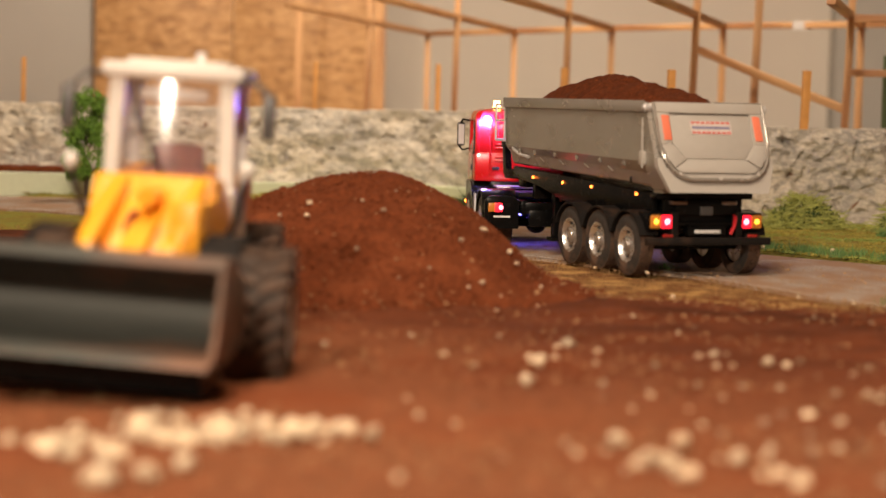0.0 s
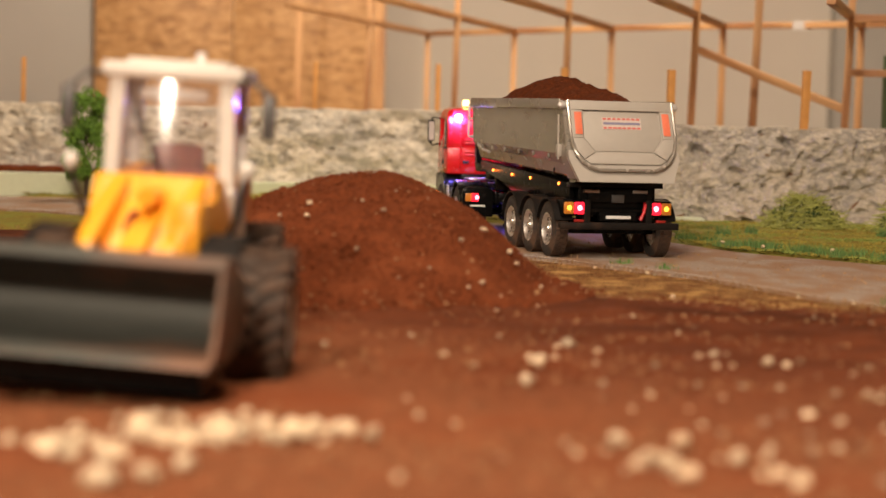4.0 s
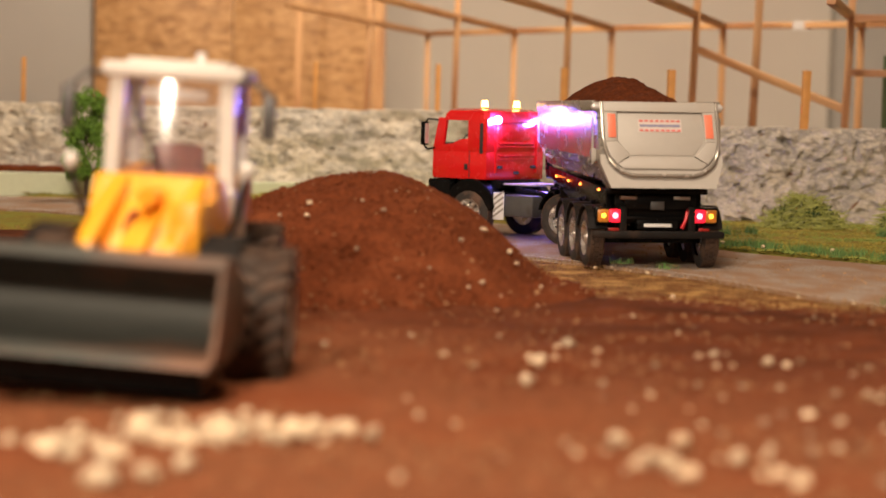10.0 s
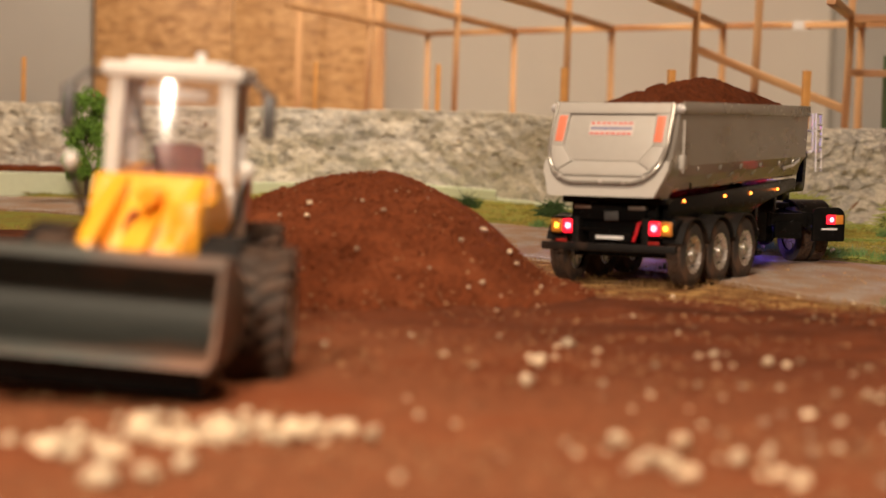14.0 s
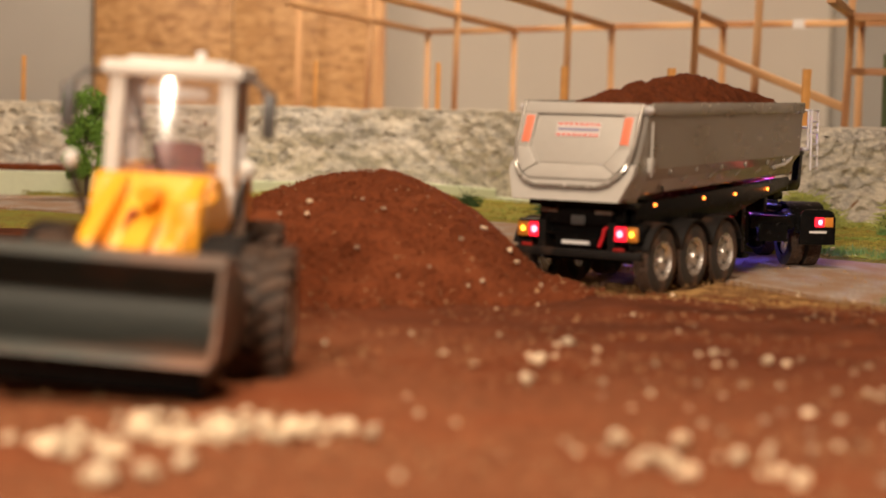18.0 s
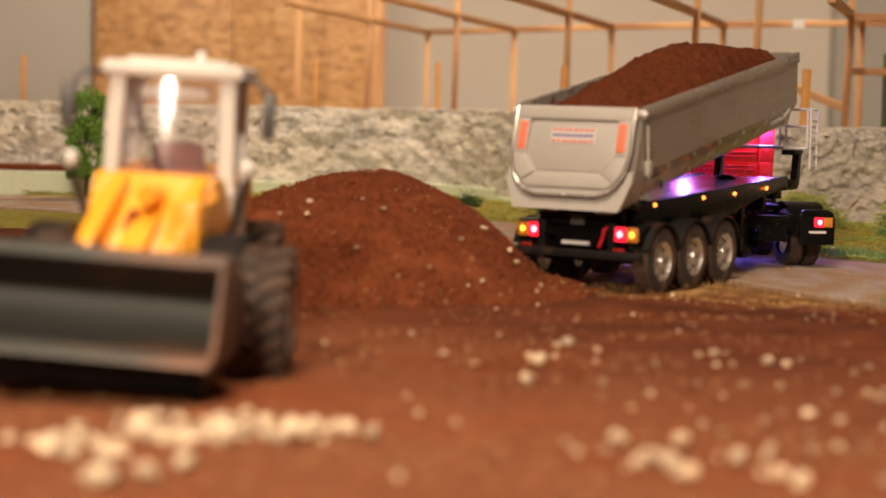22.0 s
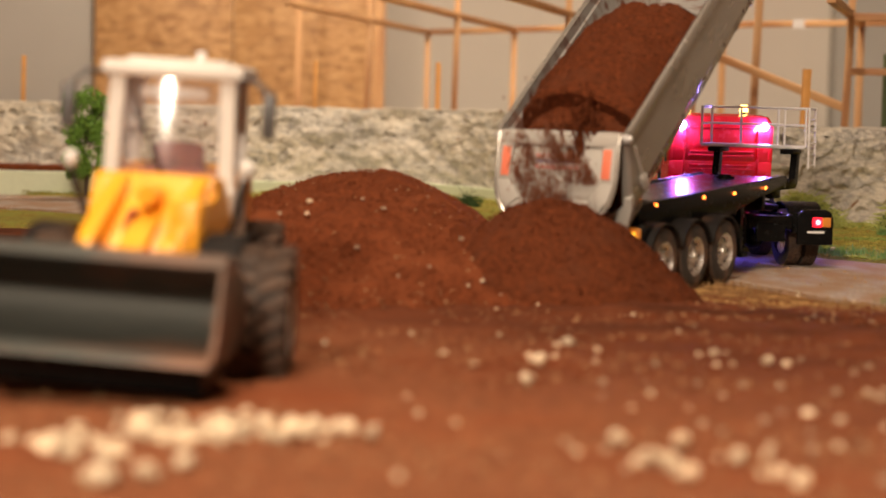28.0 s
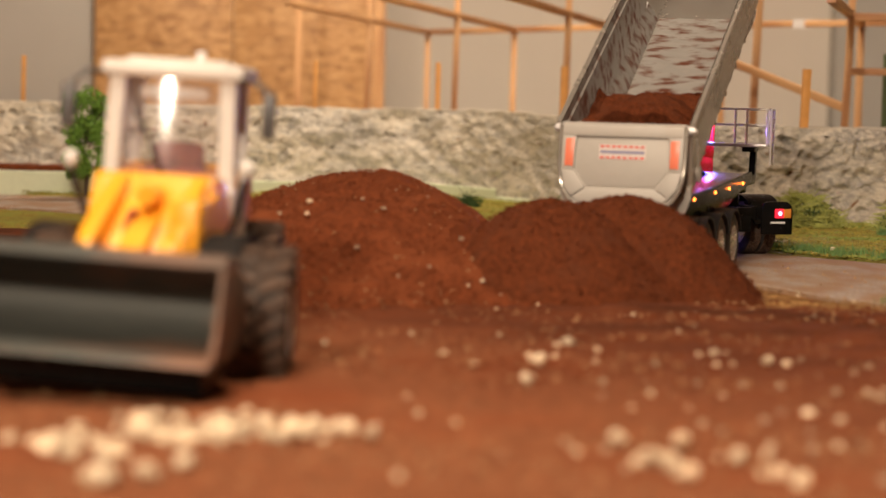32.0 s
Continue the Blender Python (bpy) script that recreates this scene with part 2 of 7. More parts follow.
def osb():
    """Pressed board of long flakes in many tans."""
    m = bpy.data.materials.new("flake_board")
    m.use_nodes = True
    nt = m.node_tree
    b = nt.nodes["Principled BSDF"]
    co, out = nt.nodes.new("ShaderNodeTexCoord"), None
    warp = nt.nodes.new("ShaderNodeTexNoise")
    warp.inputs["Scale"].default_value = 5
    nt.links.new(co.outputs["Object"], warp.inputs["Vector"])
    for angle, scale in ((0.5, 30), (-0.9, 44), (1.3, 60)):
        mp, vo = nt.nodes.new("ShaderNodeMapping"), nt.nodes.new("ShaderNodeTexVoronoi")
        mp.inputs["Rotation"].default_value = (0, angle, 0)
        mp.inputs["Scale"].default_value = (0.55, 1, 1.5)
        vo.inputs["Scale"].default_value = scale
        add = nt.nodes.new("ShaderNodeVectorMath")
        sc = nt.nodes.new("ShaderNodeVectorMath")
        sc.operation, sc.inputs[3].default_value = "SCALE", 0.05
        nt.links.new(warp.outputs["Color"], sc.inputs[0])
        nt.links.new(co.outputs["Object"], add.inputs[0])
        nt.links.new(sc.outputs[0], add.inputs[1])
        nt.links.new(add.outputs[0], mp.inputs[0])
        nt.links.new(mp.outputs[0], vo.inputs["Vector"])
        sep = nt.nodes.new("ShaderNodeSeparateColor")
        nt.links.new(vo.outputs["Color"], sep.inputs[0])
        cr = nt.nodes.new("ShaderNodeValToRGB")
        cr.color_ramp.elements[0].color, cr.color_ramp.elements[1].color = (0.13, 0.045, 0.015, 1), (0.62, 0.385, 0.18, 1)
        dark = cr.color_ramp.elements.new(0.18)
        dark.color = (0.36, 0.185, 0.066, 1)
        cr.color_ramp.elements[0].position = 0.0
        nt.links.new(sep.outputs[0], cr.inputs[0])
        if out is None:
            out = cr.outputs[0]
        else:
            mx = nt.nodes.new("ShaderNodeMix")
            mx.data_type = "RGBA"
            mx.inputs[0].default_value = 0.5
            nt.links.new(out, mx.inputs[6])
            nt.links.new(cr.outputs[0], mx.inputs[7])
            out = mx.outputs[2]
    nt.links.new(out, b.inputs["Base Color"])
    b.inputs["Roughness"].default_value = 0.45
    return m


OSB = osb()


def rock():
    """Painted plaster: cream and grey veins that swirl, brown pits."""
    m = bpy.data.materials.new("plaster_rock")
    m.use_nodes = True
    nt = m.node_tree
    b = nt.nodes["Principled BSDF"]
    b.inputs["Roughness"].default_value, b.inputs["Specular IOR Level"].default_value = 0.9, 0.2
    co, mp = nt.nodes.new("ShaderNodeTexCoord"), nt.nodes.new("ShaderNodeMapping")
    mp.inputs["Scale"].default_value = (0.7, 0.7, 1.5)
    nt.links.new(co.outputs["Object"], mp.inputs[0])
    out = None
    for scale, bend, lo, hi, a, c in ((6, 1.0, 0.38, 0.62, (0.55, 0.49, 0.39), (0.42, 0.39, 0.34)), (15, 3.0, 0.51, 0.60, None, (0.235, 0.225, 0.21)), (40, 3.0, 0.51, 0.60, None, (0.64, 0.585, 0.485)), (75, 2.5, 0.54, 0.62, None, (0.25, 0.23, 0.20)), (30, 0.6, 0.675, 0.69, None, (0.19, 0.10, 0.05))):
        n = nt.nodes.new("ShaderNodeTexNoise")
        n.inputs["Scale"].default_value, n.inputs["Detail"].default_value, n.inputs["Distortion"].default_value = scale, 6, bend
        nt.links.new(mp.outputs[0], n.inputs["Vector"])
        r = nt.nodes.new("ShaderNodeMapRange")
        r.inputs[1].default_value, r.inputs[2].default_value = lo, hi
        r.inputs[4].default_value = {6: 1.0, 30: 1.0, 15: 0.62, 75: 0.5}.get(scale, 0.75)
        nt.links.new(n.outputs["Fac"], r.inputs[0])
        x = nt.nodes.new("ShaderNodeMix")
        x.data_type = "RGBA"
        nt.links.new(r.outputs[0], x.inputs[0])
        if out is None:
            x.inputs[6].default_value = (*a, 1)
        else:
            nt.links.new(out, x.inputs[6])
        x.inputs[7].default_value = (*c, 1)
        out = x.outputs[2]
    nt.links.new(out, b.inputs["Base Color"])
    n, bn = nt.nodes.new("ShaderNodeTexNoise"), nt.nodes.new("ShaderNodeBump")
    n.inputs["Scale"].default_value, n.inputs["Detail"].default_value, n.inputs["Distortion"].default_value = 55, 8, 0.8
    nt.links.new(mp.outputs[0], n.inputs["Vector"])
    nt.links.new(n.outputs["Fac"], bn.inputs["Height"])
    bn.inputs["Strength"].default_value, bn.inputs["Distance"].default_value = 1.0, 0.009
    nt.links.new(bn.outputs[0], b.inputs["Normal"])
    return m


ROCK = rock()


# ---- mesh tools ----
def part(name, bm, material, parent=None, label="", at=None):
    """One mesh object, under its thing if one is given."""
    me = bpy.data.meshes.new(name)
    bmesh.ops.recalc_face_normals(bm, faces=bm.faces)
    bm.to_mesh(me)
    bm.free()
    for p in me.polygons:
        p.use_smooth = True
    me.set_sharp_from_angle(angle=radians(32))
    for m in material if isinstance(material, (list, tuple)) else (material,):
        me.materials.append(m)
    ob = new(name, me)
    if parent is not None:
        ob.parent = parent
    if at is not None:
        ob.matrix_basis = at
    if label:
        tagged(ob, label)
    return ob


def twin(ob, m, parent=None):
    """Another object on the same mesh."""
    o = ob.copy()
    scene.collection.objects.link(o)
    o.parent = parent if parent is not None else ob.parent
    o.matrix_basis = m
    return o


def thing(name, m, label, category, group=""):
    ob = new(name)
    ob.empty_display_size = 0.05
    ob.matrix_basis = m
    return tagged(ob, label, category, group)


def block(bm, x0, x1, y0, y1, z0, z1, bev=0.0, turn=None):
    r = bmesh.ops.create_cube(bm, size=1)["verts"]
    c = Vector(((x0 + x1) / 2, (y0 + y1) / 2, (z0 + z1) / 2))
    m = Matrix.Translation(c) @ (turn or Matrix()) @ Matrix.Diagonal((x1 - x0, y1 - y0, z1 - z0, 1))
    bmesh.ops.transform(bm, matrix=m, verts=r)
    if bev:
        es = list({e for v in r for e in v.link_edges})
        bmesh.ops.bevel(bm, geom=es, offset=bev, segments=2, affect="EDGES", profile=0.5)


def rod(bm, a, b, r, seg=10, r2=None):
    a, b = Vector(a), Vector(b)
    d = b - a
    m = Matrix.Translation((a + b) / 2) @ d.to_track_quat("Z", "Y").to_matrix().to_4x4()
    bmesh.ops.create_cone(bm, cap_ends=True, segments=seg, radius1=r, radius2=r if r2 is None else r2, depth=d.length, matrix=m)


def pipe(bm, pts, r, seg=8):
    """A bent pipe with mitred joints."""
    pts = [Vector(p) for p in pts]
    rings = []
    for i, p in enumerate(pts):
        d = ((pts[i] - pts[i - 1]).normalized() if i else Vector()) + ((pts[i + 1] - pts[i]).normalized() if i + 1 < len(pts) else Vector())
        q = d.normalized().to_track_quat("Z", "Y")
        rings.append([bm.verts.new(p + q @ Vector((r * math.cos(a), r * math.sin(a), 0))) for a in (k * math.tau / seg for k in range(seg))])
    for u, v in zip(rings, rings[1:]):
        off = min(range(seg), key=lambda s: sum((u[k].co - v[(k + s) % seg].co).length for k in range(seg)))
        for k in range(seg):
            bm.faces.new((u[k], u[(k + 1) % seg], v[(k + 1 + off) % seg], v[(k + off) % seg]))
    bm.faces.new(rings[0][::-1])
    bm.faces.new(rings[-1])


def prism(bm, profile, axis, a, b, bev=0.0):
    """A closed profile drawn out along x, y or z from a to b. Profile: the two other coordinates, in order."""
    def at(u, v, w):
        return {"x": (w, u, v), "y": (u, w, v), "z": (u, v, w)}[axis]
    lo = [bm.verts.new(at(u, v, a)) for u, v in profile]
    hi = [bm.verts.new(at(u, v, b)) for u, v in profile]
    fs = [bm.faces.new(lo), bm.faces.new(hi[::-1])]
    n = len(profile)
    for i in range(n):
        fs.append(bm.faces.new((lo[i], hi[i], hi[(i + 1) % n], lo[(i + 1) % n])))
    if bev:
        bmesh.ops.bevel(bm, geom=list({e for f in fs for e in f.edges}), offset=bev, segments=2, affect="EDGES", profile=0.5)


def lathe(bm, profile, seg=28, caps=True):
    """A profile of (along, radius) turned round the axis."""
    rings = []
    for a, r in profile:
        rings.append([bm.verts.new((a, r * math.cos(k * math.tau / seg), r * math.sin(k * math.tau / seg))) for k in range(seg)])
    for u, v in zip(rings, rings[1:]):
        for k in range(seg):
            bm.faces.new((u[k], u[(k + 1) % seg], v[(k + 1) % seg], v[k]))
    if caps:
        for r in (rings[0], rings[-1]):
            bm.faces.new(r)


def curve_value(rows, t):
    """Smooth reading between rows of (t, values...), without overshoot."""
    ts = [r[0] for r in rows]
    if t <= ts[0]:
        return rows[0][1:]
    if t >= ts[-1]:
        return rows[-1][1:]
    i = max(k for k in range(len(ts)) if ts[k] <= t)
    out = []
    for c in range(1, len(rows[0])):
        h = ts[i + 1] - ts[i]
        d = (rows[i + 1][c] - rows[i][c]) / h

        def slope(k):
            if k == 0 or k == len(ts) - 1:
                return 0.0
            a = (rows[k][c] - rows[k - 1][c]) / (ts[k] - ts[k - 1])
            b = (rows[k + 1][c] - rows[k][c]) / (ts[k + 1] - ts[k])
            return 0.0 if a * b <= 0 else 2 * a * b / (a + b)
        u = (t - ts[i]) / h
        m0, m1 = slope(i) * h, slope(i + 1) * h
        out.append((2 * u**3 - 3 * u**2 + 1) * rows[i][c] + (u**3 - 2 * u**2 + u) * m0 + (-2 * u**3 + 3 * u**2) * rows[i + 1][c] + (u**3 - u**2) * m1)
    return tuple(out)


def line_y(pts, x):
    """y on a broken line of (x, y), x rising."""
    return float(np.interp(x, [p[0] for p in pts], [p[1] for p in pts]))


# ---- the hall ----
def structure(name, bm, material, label):
    return tagged(part(name, bm, material), label, kind="structure")


def build_hall():
    bm = bmesh.new()
    block(bm, -4.2, 4.2, -3.2, 9.2, -0.12, -0.02)
    structure("floor", bm, CONCRETE, "grey concrete hall floor under the model site")
    bm = bmesh.new()
    block(bm, -4.2, 4.2, -3.2, 9.2, 2.7, 2.8)
    structure("ceiling", bm, PLASTER, "plain light hall ceiling with warm lamps")
    for name, b in (("wall_north", (-4.2, 4.2, 9.0, 9.2)), ("wall_south", (-4.2, 4.2, -3.2, -3.0)), ("wall_west", (-4.2, -4.0, -3.0, 9.0)), ("wall_east", (4.0, 4.2, -3.0, 9.0))):
        bm = bmesh.new()
        block(bm, *b, -0.02, 2.7)
        structure(name, bm, PLASTER, "beige plastered hall wall")
    # a grey pier stands in the far wall, and a pale one beside the flake board
    bm = bmesh.new()
    block(bm, 1.72, 2.6, 8.86, 9.0, -0.02, 2.7, 0.01)
    tagged(part("wall_pier", bm, PLASTER_GREY), "grey plastered wall pier", kind="structure")
    bm = bmesh.new()
    block(bm, -4.0, -1.335, 7.54, 7.70, -0.02, 2.7, 0.004)
    tagged(part("wall_partition", bm, PLASTER_GREY), "grey plastered partition beside the flake board", kind="structure")
    bm = bmesh.new()
    block(bm, -0.281, -0.236, 7.5, 7.56, -0.02, 1.25, 0.002)
    post = part("board_post", bm, LATH)
    tagged(post, "upright timber post at the edge of the flake board", "post")
    for x0, x1 in ((-1.325, -0.81), (-0.807, -0.283)):
        bm = bmesh.new()
        block(bm, x0, x1, 7.5, 7.518, 0.0, 1.25, 0.001)
        tagged(part("flake_board", bm, OSB), "tall orange-tan pressed flake board standing behind the rock wall", "board", "flake boards")


build_hall()


# ---- the ground: turf, road, soil, rock wall ----
SOIL_EDGE = [(-2.2, 3.30), (-1.2, 3.33), (-0.66, 3.42), (-0.3, 3.05), (0.0, 2.78), (0.13, 2.62), (0.19, 2.48), (0.29, 2.425), (0.43, 2.36), (0.52, 2.33), (0.9, 2.24), (2.2, 2.0)]
ROAD_NEAR = [(-2.2, 4.10), (-0.888, 3.968), (-0.758, 3.90), (-0.3, 3.47), (0.127, 3.033), (0.244, 2.888), (0.35, 2.747), (0.472, 2.474), (0.533, 2.372), (0.75, 2.05), (1.1, 1.7)]
ROAD_FAR = [(-2.2, 4.62), (-1.003, 4.484), (-0.844, 4.44), (-0.3, 4.15), (0.10, 3.86), (0.232, 3.74), (0.389, 3.445), (0.469, 3.25), (0.576, 3.127), (0.677, 3.024), (1.1, 2.72)]
WALL_BASE = [(-2.4, 4.60), (-1.4, 4.58), (-0.83, 4.60), (-0.40, 4.77), (-0.22, 4.82), (-0.08, 4.82), (0.04, 4.74), (0.12, 4.62), (0.20, 4.47), (0.28, 4.28), (0.36, 4.11), (0.45, 4.01), (0.58, 3.96), (0.885, 3.96), (1.5, 4.0), (2.4, 4.1)]


def n3(x, y, z=0.0):
    return noise.noise((x, y, z))


def build_ground():
    bm = bmesh.new()
    block(bm, -3.9, 3.9, -2.0, 8.4, -0.02, -0.004)
    structure("ground", bm, GRASS_GROUND, "dry brownish turf baseboard of the model site")
    # mossy verge between the road and the rock wall
    bm = bmesh.new()
    xs = np.linspace(-2.2, 1.6, 90)
    grid = []
    for x in xs:
        y0 = float(np.interp(x, [p[0] for p in ROAD_FAR], [p[1] for p in ROAD_FAR])) - 0.01
        y1 = line_y(WALL_BASE, x) + 0.12
        grid.append([bm.verts.new((x, y0 + (y1 - y0) * k / 14, (-0.004 if k == 0 else 0.006) + 0.006 * n3(x * 9, k * 0.7))) for k in range(15)])
    for a, b in zip(grid, grid[1:]):
        for k in range(14):
            bm.faces.new((a[k], b[k], b[k + 1], a[k + 1]))
    structure("verge", bm, TURF, "olive mossy verge between the road and the rock wall")
    bm = bmesh.new()
    grid = []
    for x in np.linspace(-2.2, -0.36, 50):
        y0, y1 = line_y(SOIL_EDGE, x) + 0.02, line_y(ROAD_NEAR, x) - 0.01 - 0.04 * abs(n3(x * 12, 6))
        grid.append([bm.verts.new((x, y0 + (y1 - y0) * k / 8, (-0.006 if k in (0, 8) else 0.003) + 0.003 * n3(x * 14, k * 0.9))) for k in range(9)])
    for a, b in zip(grid, grid[1:]):
        for k in range(8):
            bm.faces.new((a[k], b[k], b[k + 1], a[k + 1]))
    structure("near_verge", bm, TURF, "olive mossy strip between the soil and the road")
    # the road, a thin slab between two curved edges
    bm = bmesh.new()
    n = 60

    def along(pts, u):
        s = [0.0]
        for p, q in zip(pts, pts[1:]):
            s.append(s[-1] + math.dist(p, q))
        return (float(np.interp(u * s[-1], s, [p[0] for p in pts])), float(np.interp(u * s[-1], s, [p[1] for p in pts])))
    rows = []
    for i in range(n + 1):
        p, q = along(ROAD_NEAR, i / n), along(ROAD_FAR, i / n)
        row = [bm.verts.new((p[0], p[1], -0.006))]
        for k in range(9):
            u = k / 8
            row.append(bm.verts.new((p[0] + (q[0] - p[0]) * u, p[1] + (q[1] - p[1]) * u, 0.0 + 0.0010 * n3(p[0] * 14, k * 1.3))))
        row.append(bm.verts.new((q[0], q[1], -0.006)))
        rows.append(row)
    for a, b in zip(rows, rows[1:]):
        for k in range(10):
            bm.faces.new((a[k], b[k], b[k + 1], a[k + 1]))
    structure("road", bm, ROAD, "worn grey-brown gritty model road curving past the soil")
    bm = bmesh.new()
    prev = None
    random.seed(4)
    for i in range(181):
        p, q = along(ROAD_NEAR, i / 180), along(ROAD_FAR, i / 180)
        d = Vector((q[0] - p[0], q[1] - p[1], 0)).normalized()
        e = 0.006 + 0.002 * n3(i * 0.3, 2)
        a = Vector((p[0], p[1], 0.0022)) + d * 0.004
        cur = (bm.verts.new(a), bm.verts.new(a + d * e))
        if prev and n3(i * 0.55, 7) > -0.36:
            bm.faces.new((prev[0], cur[0], cur[1], prev[1]))
        prev = cur
    tagged(part("road_line", bm, LINE), "worn pale edge line along the model road", kind="structure")
    # soil bed in front, thick and bumpy, running out at its edge
    bm = bmesh.new()
    xs = np.concatenate((np.linspace(-1.9, -0.5, 40), np.linspace(-0.493, 0.8, 190), np.linspace(0.82, 1.9, 34)))
    ys = np.concatenate((np.linspace(-1.2, 1.2, 60), np.linspace(1.207, 2.95, 250), np.linspace(2.97, 3.5, 30)))
    vs = {}
    for i, x in enumerate(xs):
        edge = line_y(SOIL_EDGE, x) + 0.05 * n3(x * 7, 3.1) + 0.02 * n3(x * 30, 1.7)
        for j, y in enumerate(ys):
            inside = min(max((edge - y) / 0.10, -1), 1)
            z = -0.004 + (0.008 if inside > 0 else 0.02) * inside
            if inside > 0:
                z += inside * (0.006 * n3(x * 5, y * 5) + 0.0035 * n3(x * 22, y * 22) + 0.003 * n3(x * 55, y * 55) + 0.0022 * n3(x * 120, y * 120))
                if 1.75 < y < 2.42 and x > 0.02:
                    # wheel ruts that fade in and out
                    z += 0.0075 * math.sin((y + 0.10 * x + 0.02 * n3(x * 4, 1)) * 34) * min(1, (x - 0.02) * 5) * max(0.0, 0.5 + 1.3 * n3(x * 3.5, y * 9, 4)) * min(1, (y - 1.75) * 6)
                if 1.35 < y < 2.4:
                    z += 0.006 * max(0.0, n3(x * 13, y * 17, 9)) * inside
            vs[i, j] = bm.verts.new((x, y, z))
    for i in range(len(xs) - 1):
        for j in range(len(ys) - 1):
            q = (vs[i, j], vs[i + 1, j], vs[i + 1, j + 1], vs[i, j + 1])
            if max(v.co.z for v in q) > -0.008:
                bm.faces.new(q)
    bmesh.ops.delete(bm, geom=[v for v in bm.verts if not v.link_faces], context="VERTS")
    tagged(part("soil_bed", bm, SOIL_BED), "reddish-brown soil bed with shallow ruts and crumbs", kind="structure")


build_ground()


def heap_mesh(cx, cy, h, rx, ry_near, ry_far, power, seed, step=0.007, fine=0.004, skirt=0.012, deep=0.03):
    """A poured heap: rounded top, straight flanks, crumbly skin. Closed below."""
    bm = bmesh.new()
    nx, ny = int(2 * rx / step), int((ry_near + ry_far) / step)
    vs = {}
    for i in range(nx + 1):
        for j in range(ny + 1):
            x, y = -rx + 2 * rx * i / nx, -ry_near + (ry_near + ry_far) * j / ny
            ry = ry_near if y < 0 else ry_far
            r = math.hypot(x / rx, y / ry)
            lump = 1 + 0.10 * n3((cx + x) * 9 + seed, (cy + y) * 9)
            k = max(0.0, 1 - (r * lump) ** 2)
            z = h * k**power
            if k > 0:
                z += fine * min(1, k * 4) * (n3(x * 60, y * 60, seed) + 0.6 * n3(x * 130, y * 130, seed) + 1.2 * n3(x * 22, y * 22, seed))
                vs[i, j] = bm.verts.new((x, y, z - skirt * (1 - min(1, k * 6))))
    for i in range(nx):
        for j in range(ny):
            q = [vs.get(k) for k in ((i, j), (i + 1, j), (i + 1, j + 1), (i, j + 1))]
            if all(q):
                bm.faces.new(q)
    bmesh.ops.delete(bm, geom=[v for v in bm.verts if not v.link_faces], context="VERTS")
    rim = [e for e in bm.edges if len(e.link_faces) == 1]
    low = bmesh.ops.extrude_edge_only(bm, edges=rim)["geom"]
    for v in low:
        if isinstance(v, bmesh.types.BMVert):
            v.co.z = -deep
    return bm


HEAP_X, HEAP_Y = -0.0873, 2.6


def heap_rise(x, y):
    """Height of the big heap over the bed: a steep flank towards the road, a long one to the other side."""
    dx, dy = x - HEAP_X, y - HEAP_Y
    u, v = dx / (0.4213 if dx < 0 else 0.2245), dy / (0.46 if dy < 0 else 0.4423)
    r = math.hypot(u, v)
    k = max(0.0, 1 - r**1.83)
    apron = max(0.0, 1 - ((x - 0.075) / 0.125) ** 2 - ((y - 2.42) / 0.21) ** 2)
    return 0.1378 * k ** (1.70 - 0.44 * (0.5 + 0.5 * u / max(r, 1e-6))) + 0.020 * apron, max(k, apron * 0.6)


def build_heap():
    bm = bmesh.new()
    vs = {}
    xs, ys = np.arange(-0.43, 0.300, 0.006), np.arange(-0.47, 0.45, 0.006)
    for i, x in enumerate(xs):
        for j, y in enumerate(ys):
            z, k = heap_rise(HEAP_X + x, HEAP_Y + y)
            if k > 0:
                z += 0.0042 * min(1, k * 4) * (n3(x * 60, y * 60, 3) + 0.6 * n3(x * 130, y * 130, 3) + 1.2 * n3(x * 22, y * 22, 3)) + 0.004 * min(1, k * 3) * n3(x * 8, y * 8, 5)
                vs[i, j] = bm.verts.new((x, y, z - 0.010 * (1 - min(1, k * 6))))
    for i in range(len(xs) - 1):
        for j in range(len(ys) - 1):
            q = [vs.get(k) for k in ((i, j), (i + 1, j), (i + 1, j + 1), (i, j + 1))]
            if all(q):
                bm.faces.new(q)
    bmesh.ops.delete(bm, geom=[v for v in bm.verts if not v.link_faces], context="VERTS")
    low = bmesh.ops.extrude_edge_only(bm, edges=[e for e in bm.edges if len(e.link_faces) == 1])["geom"]
    for v in low:
        if isinstance(v, bmesh.types.BMVert):
            v.co.z = -0.03
    tagged(part("soil_mound", bm, SOIL, at=pose(HEAP_X, HEAP_Y, 0.002)), "large reddish-brown soil heap speckled with pale stones", "soil mound")


build_heap()


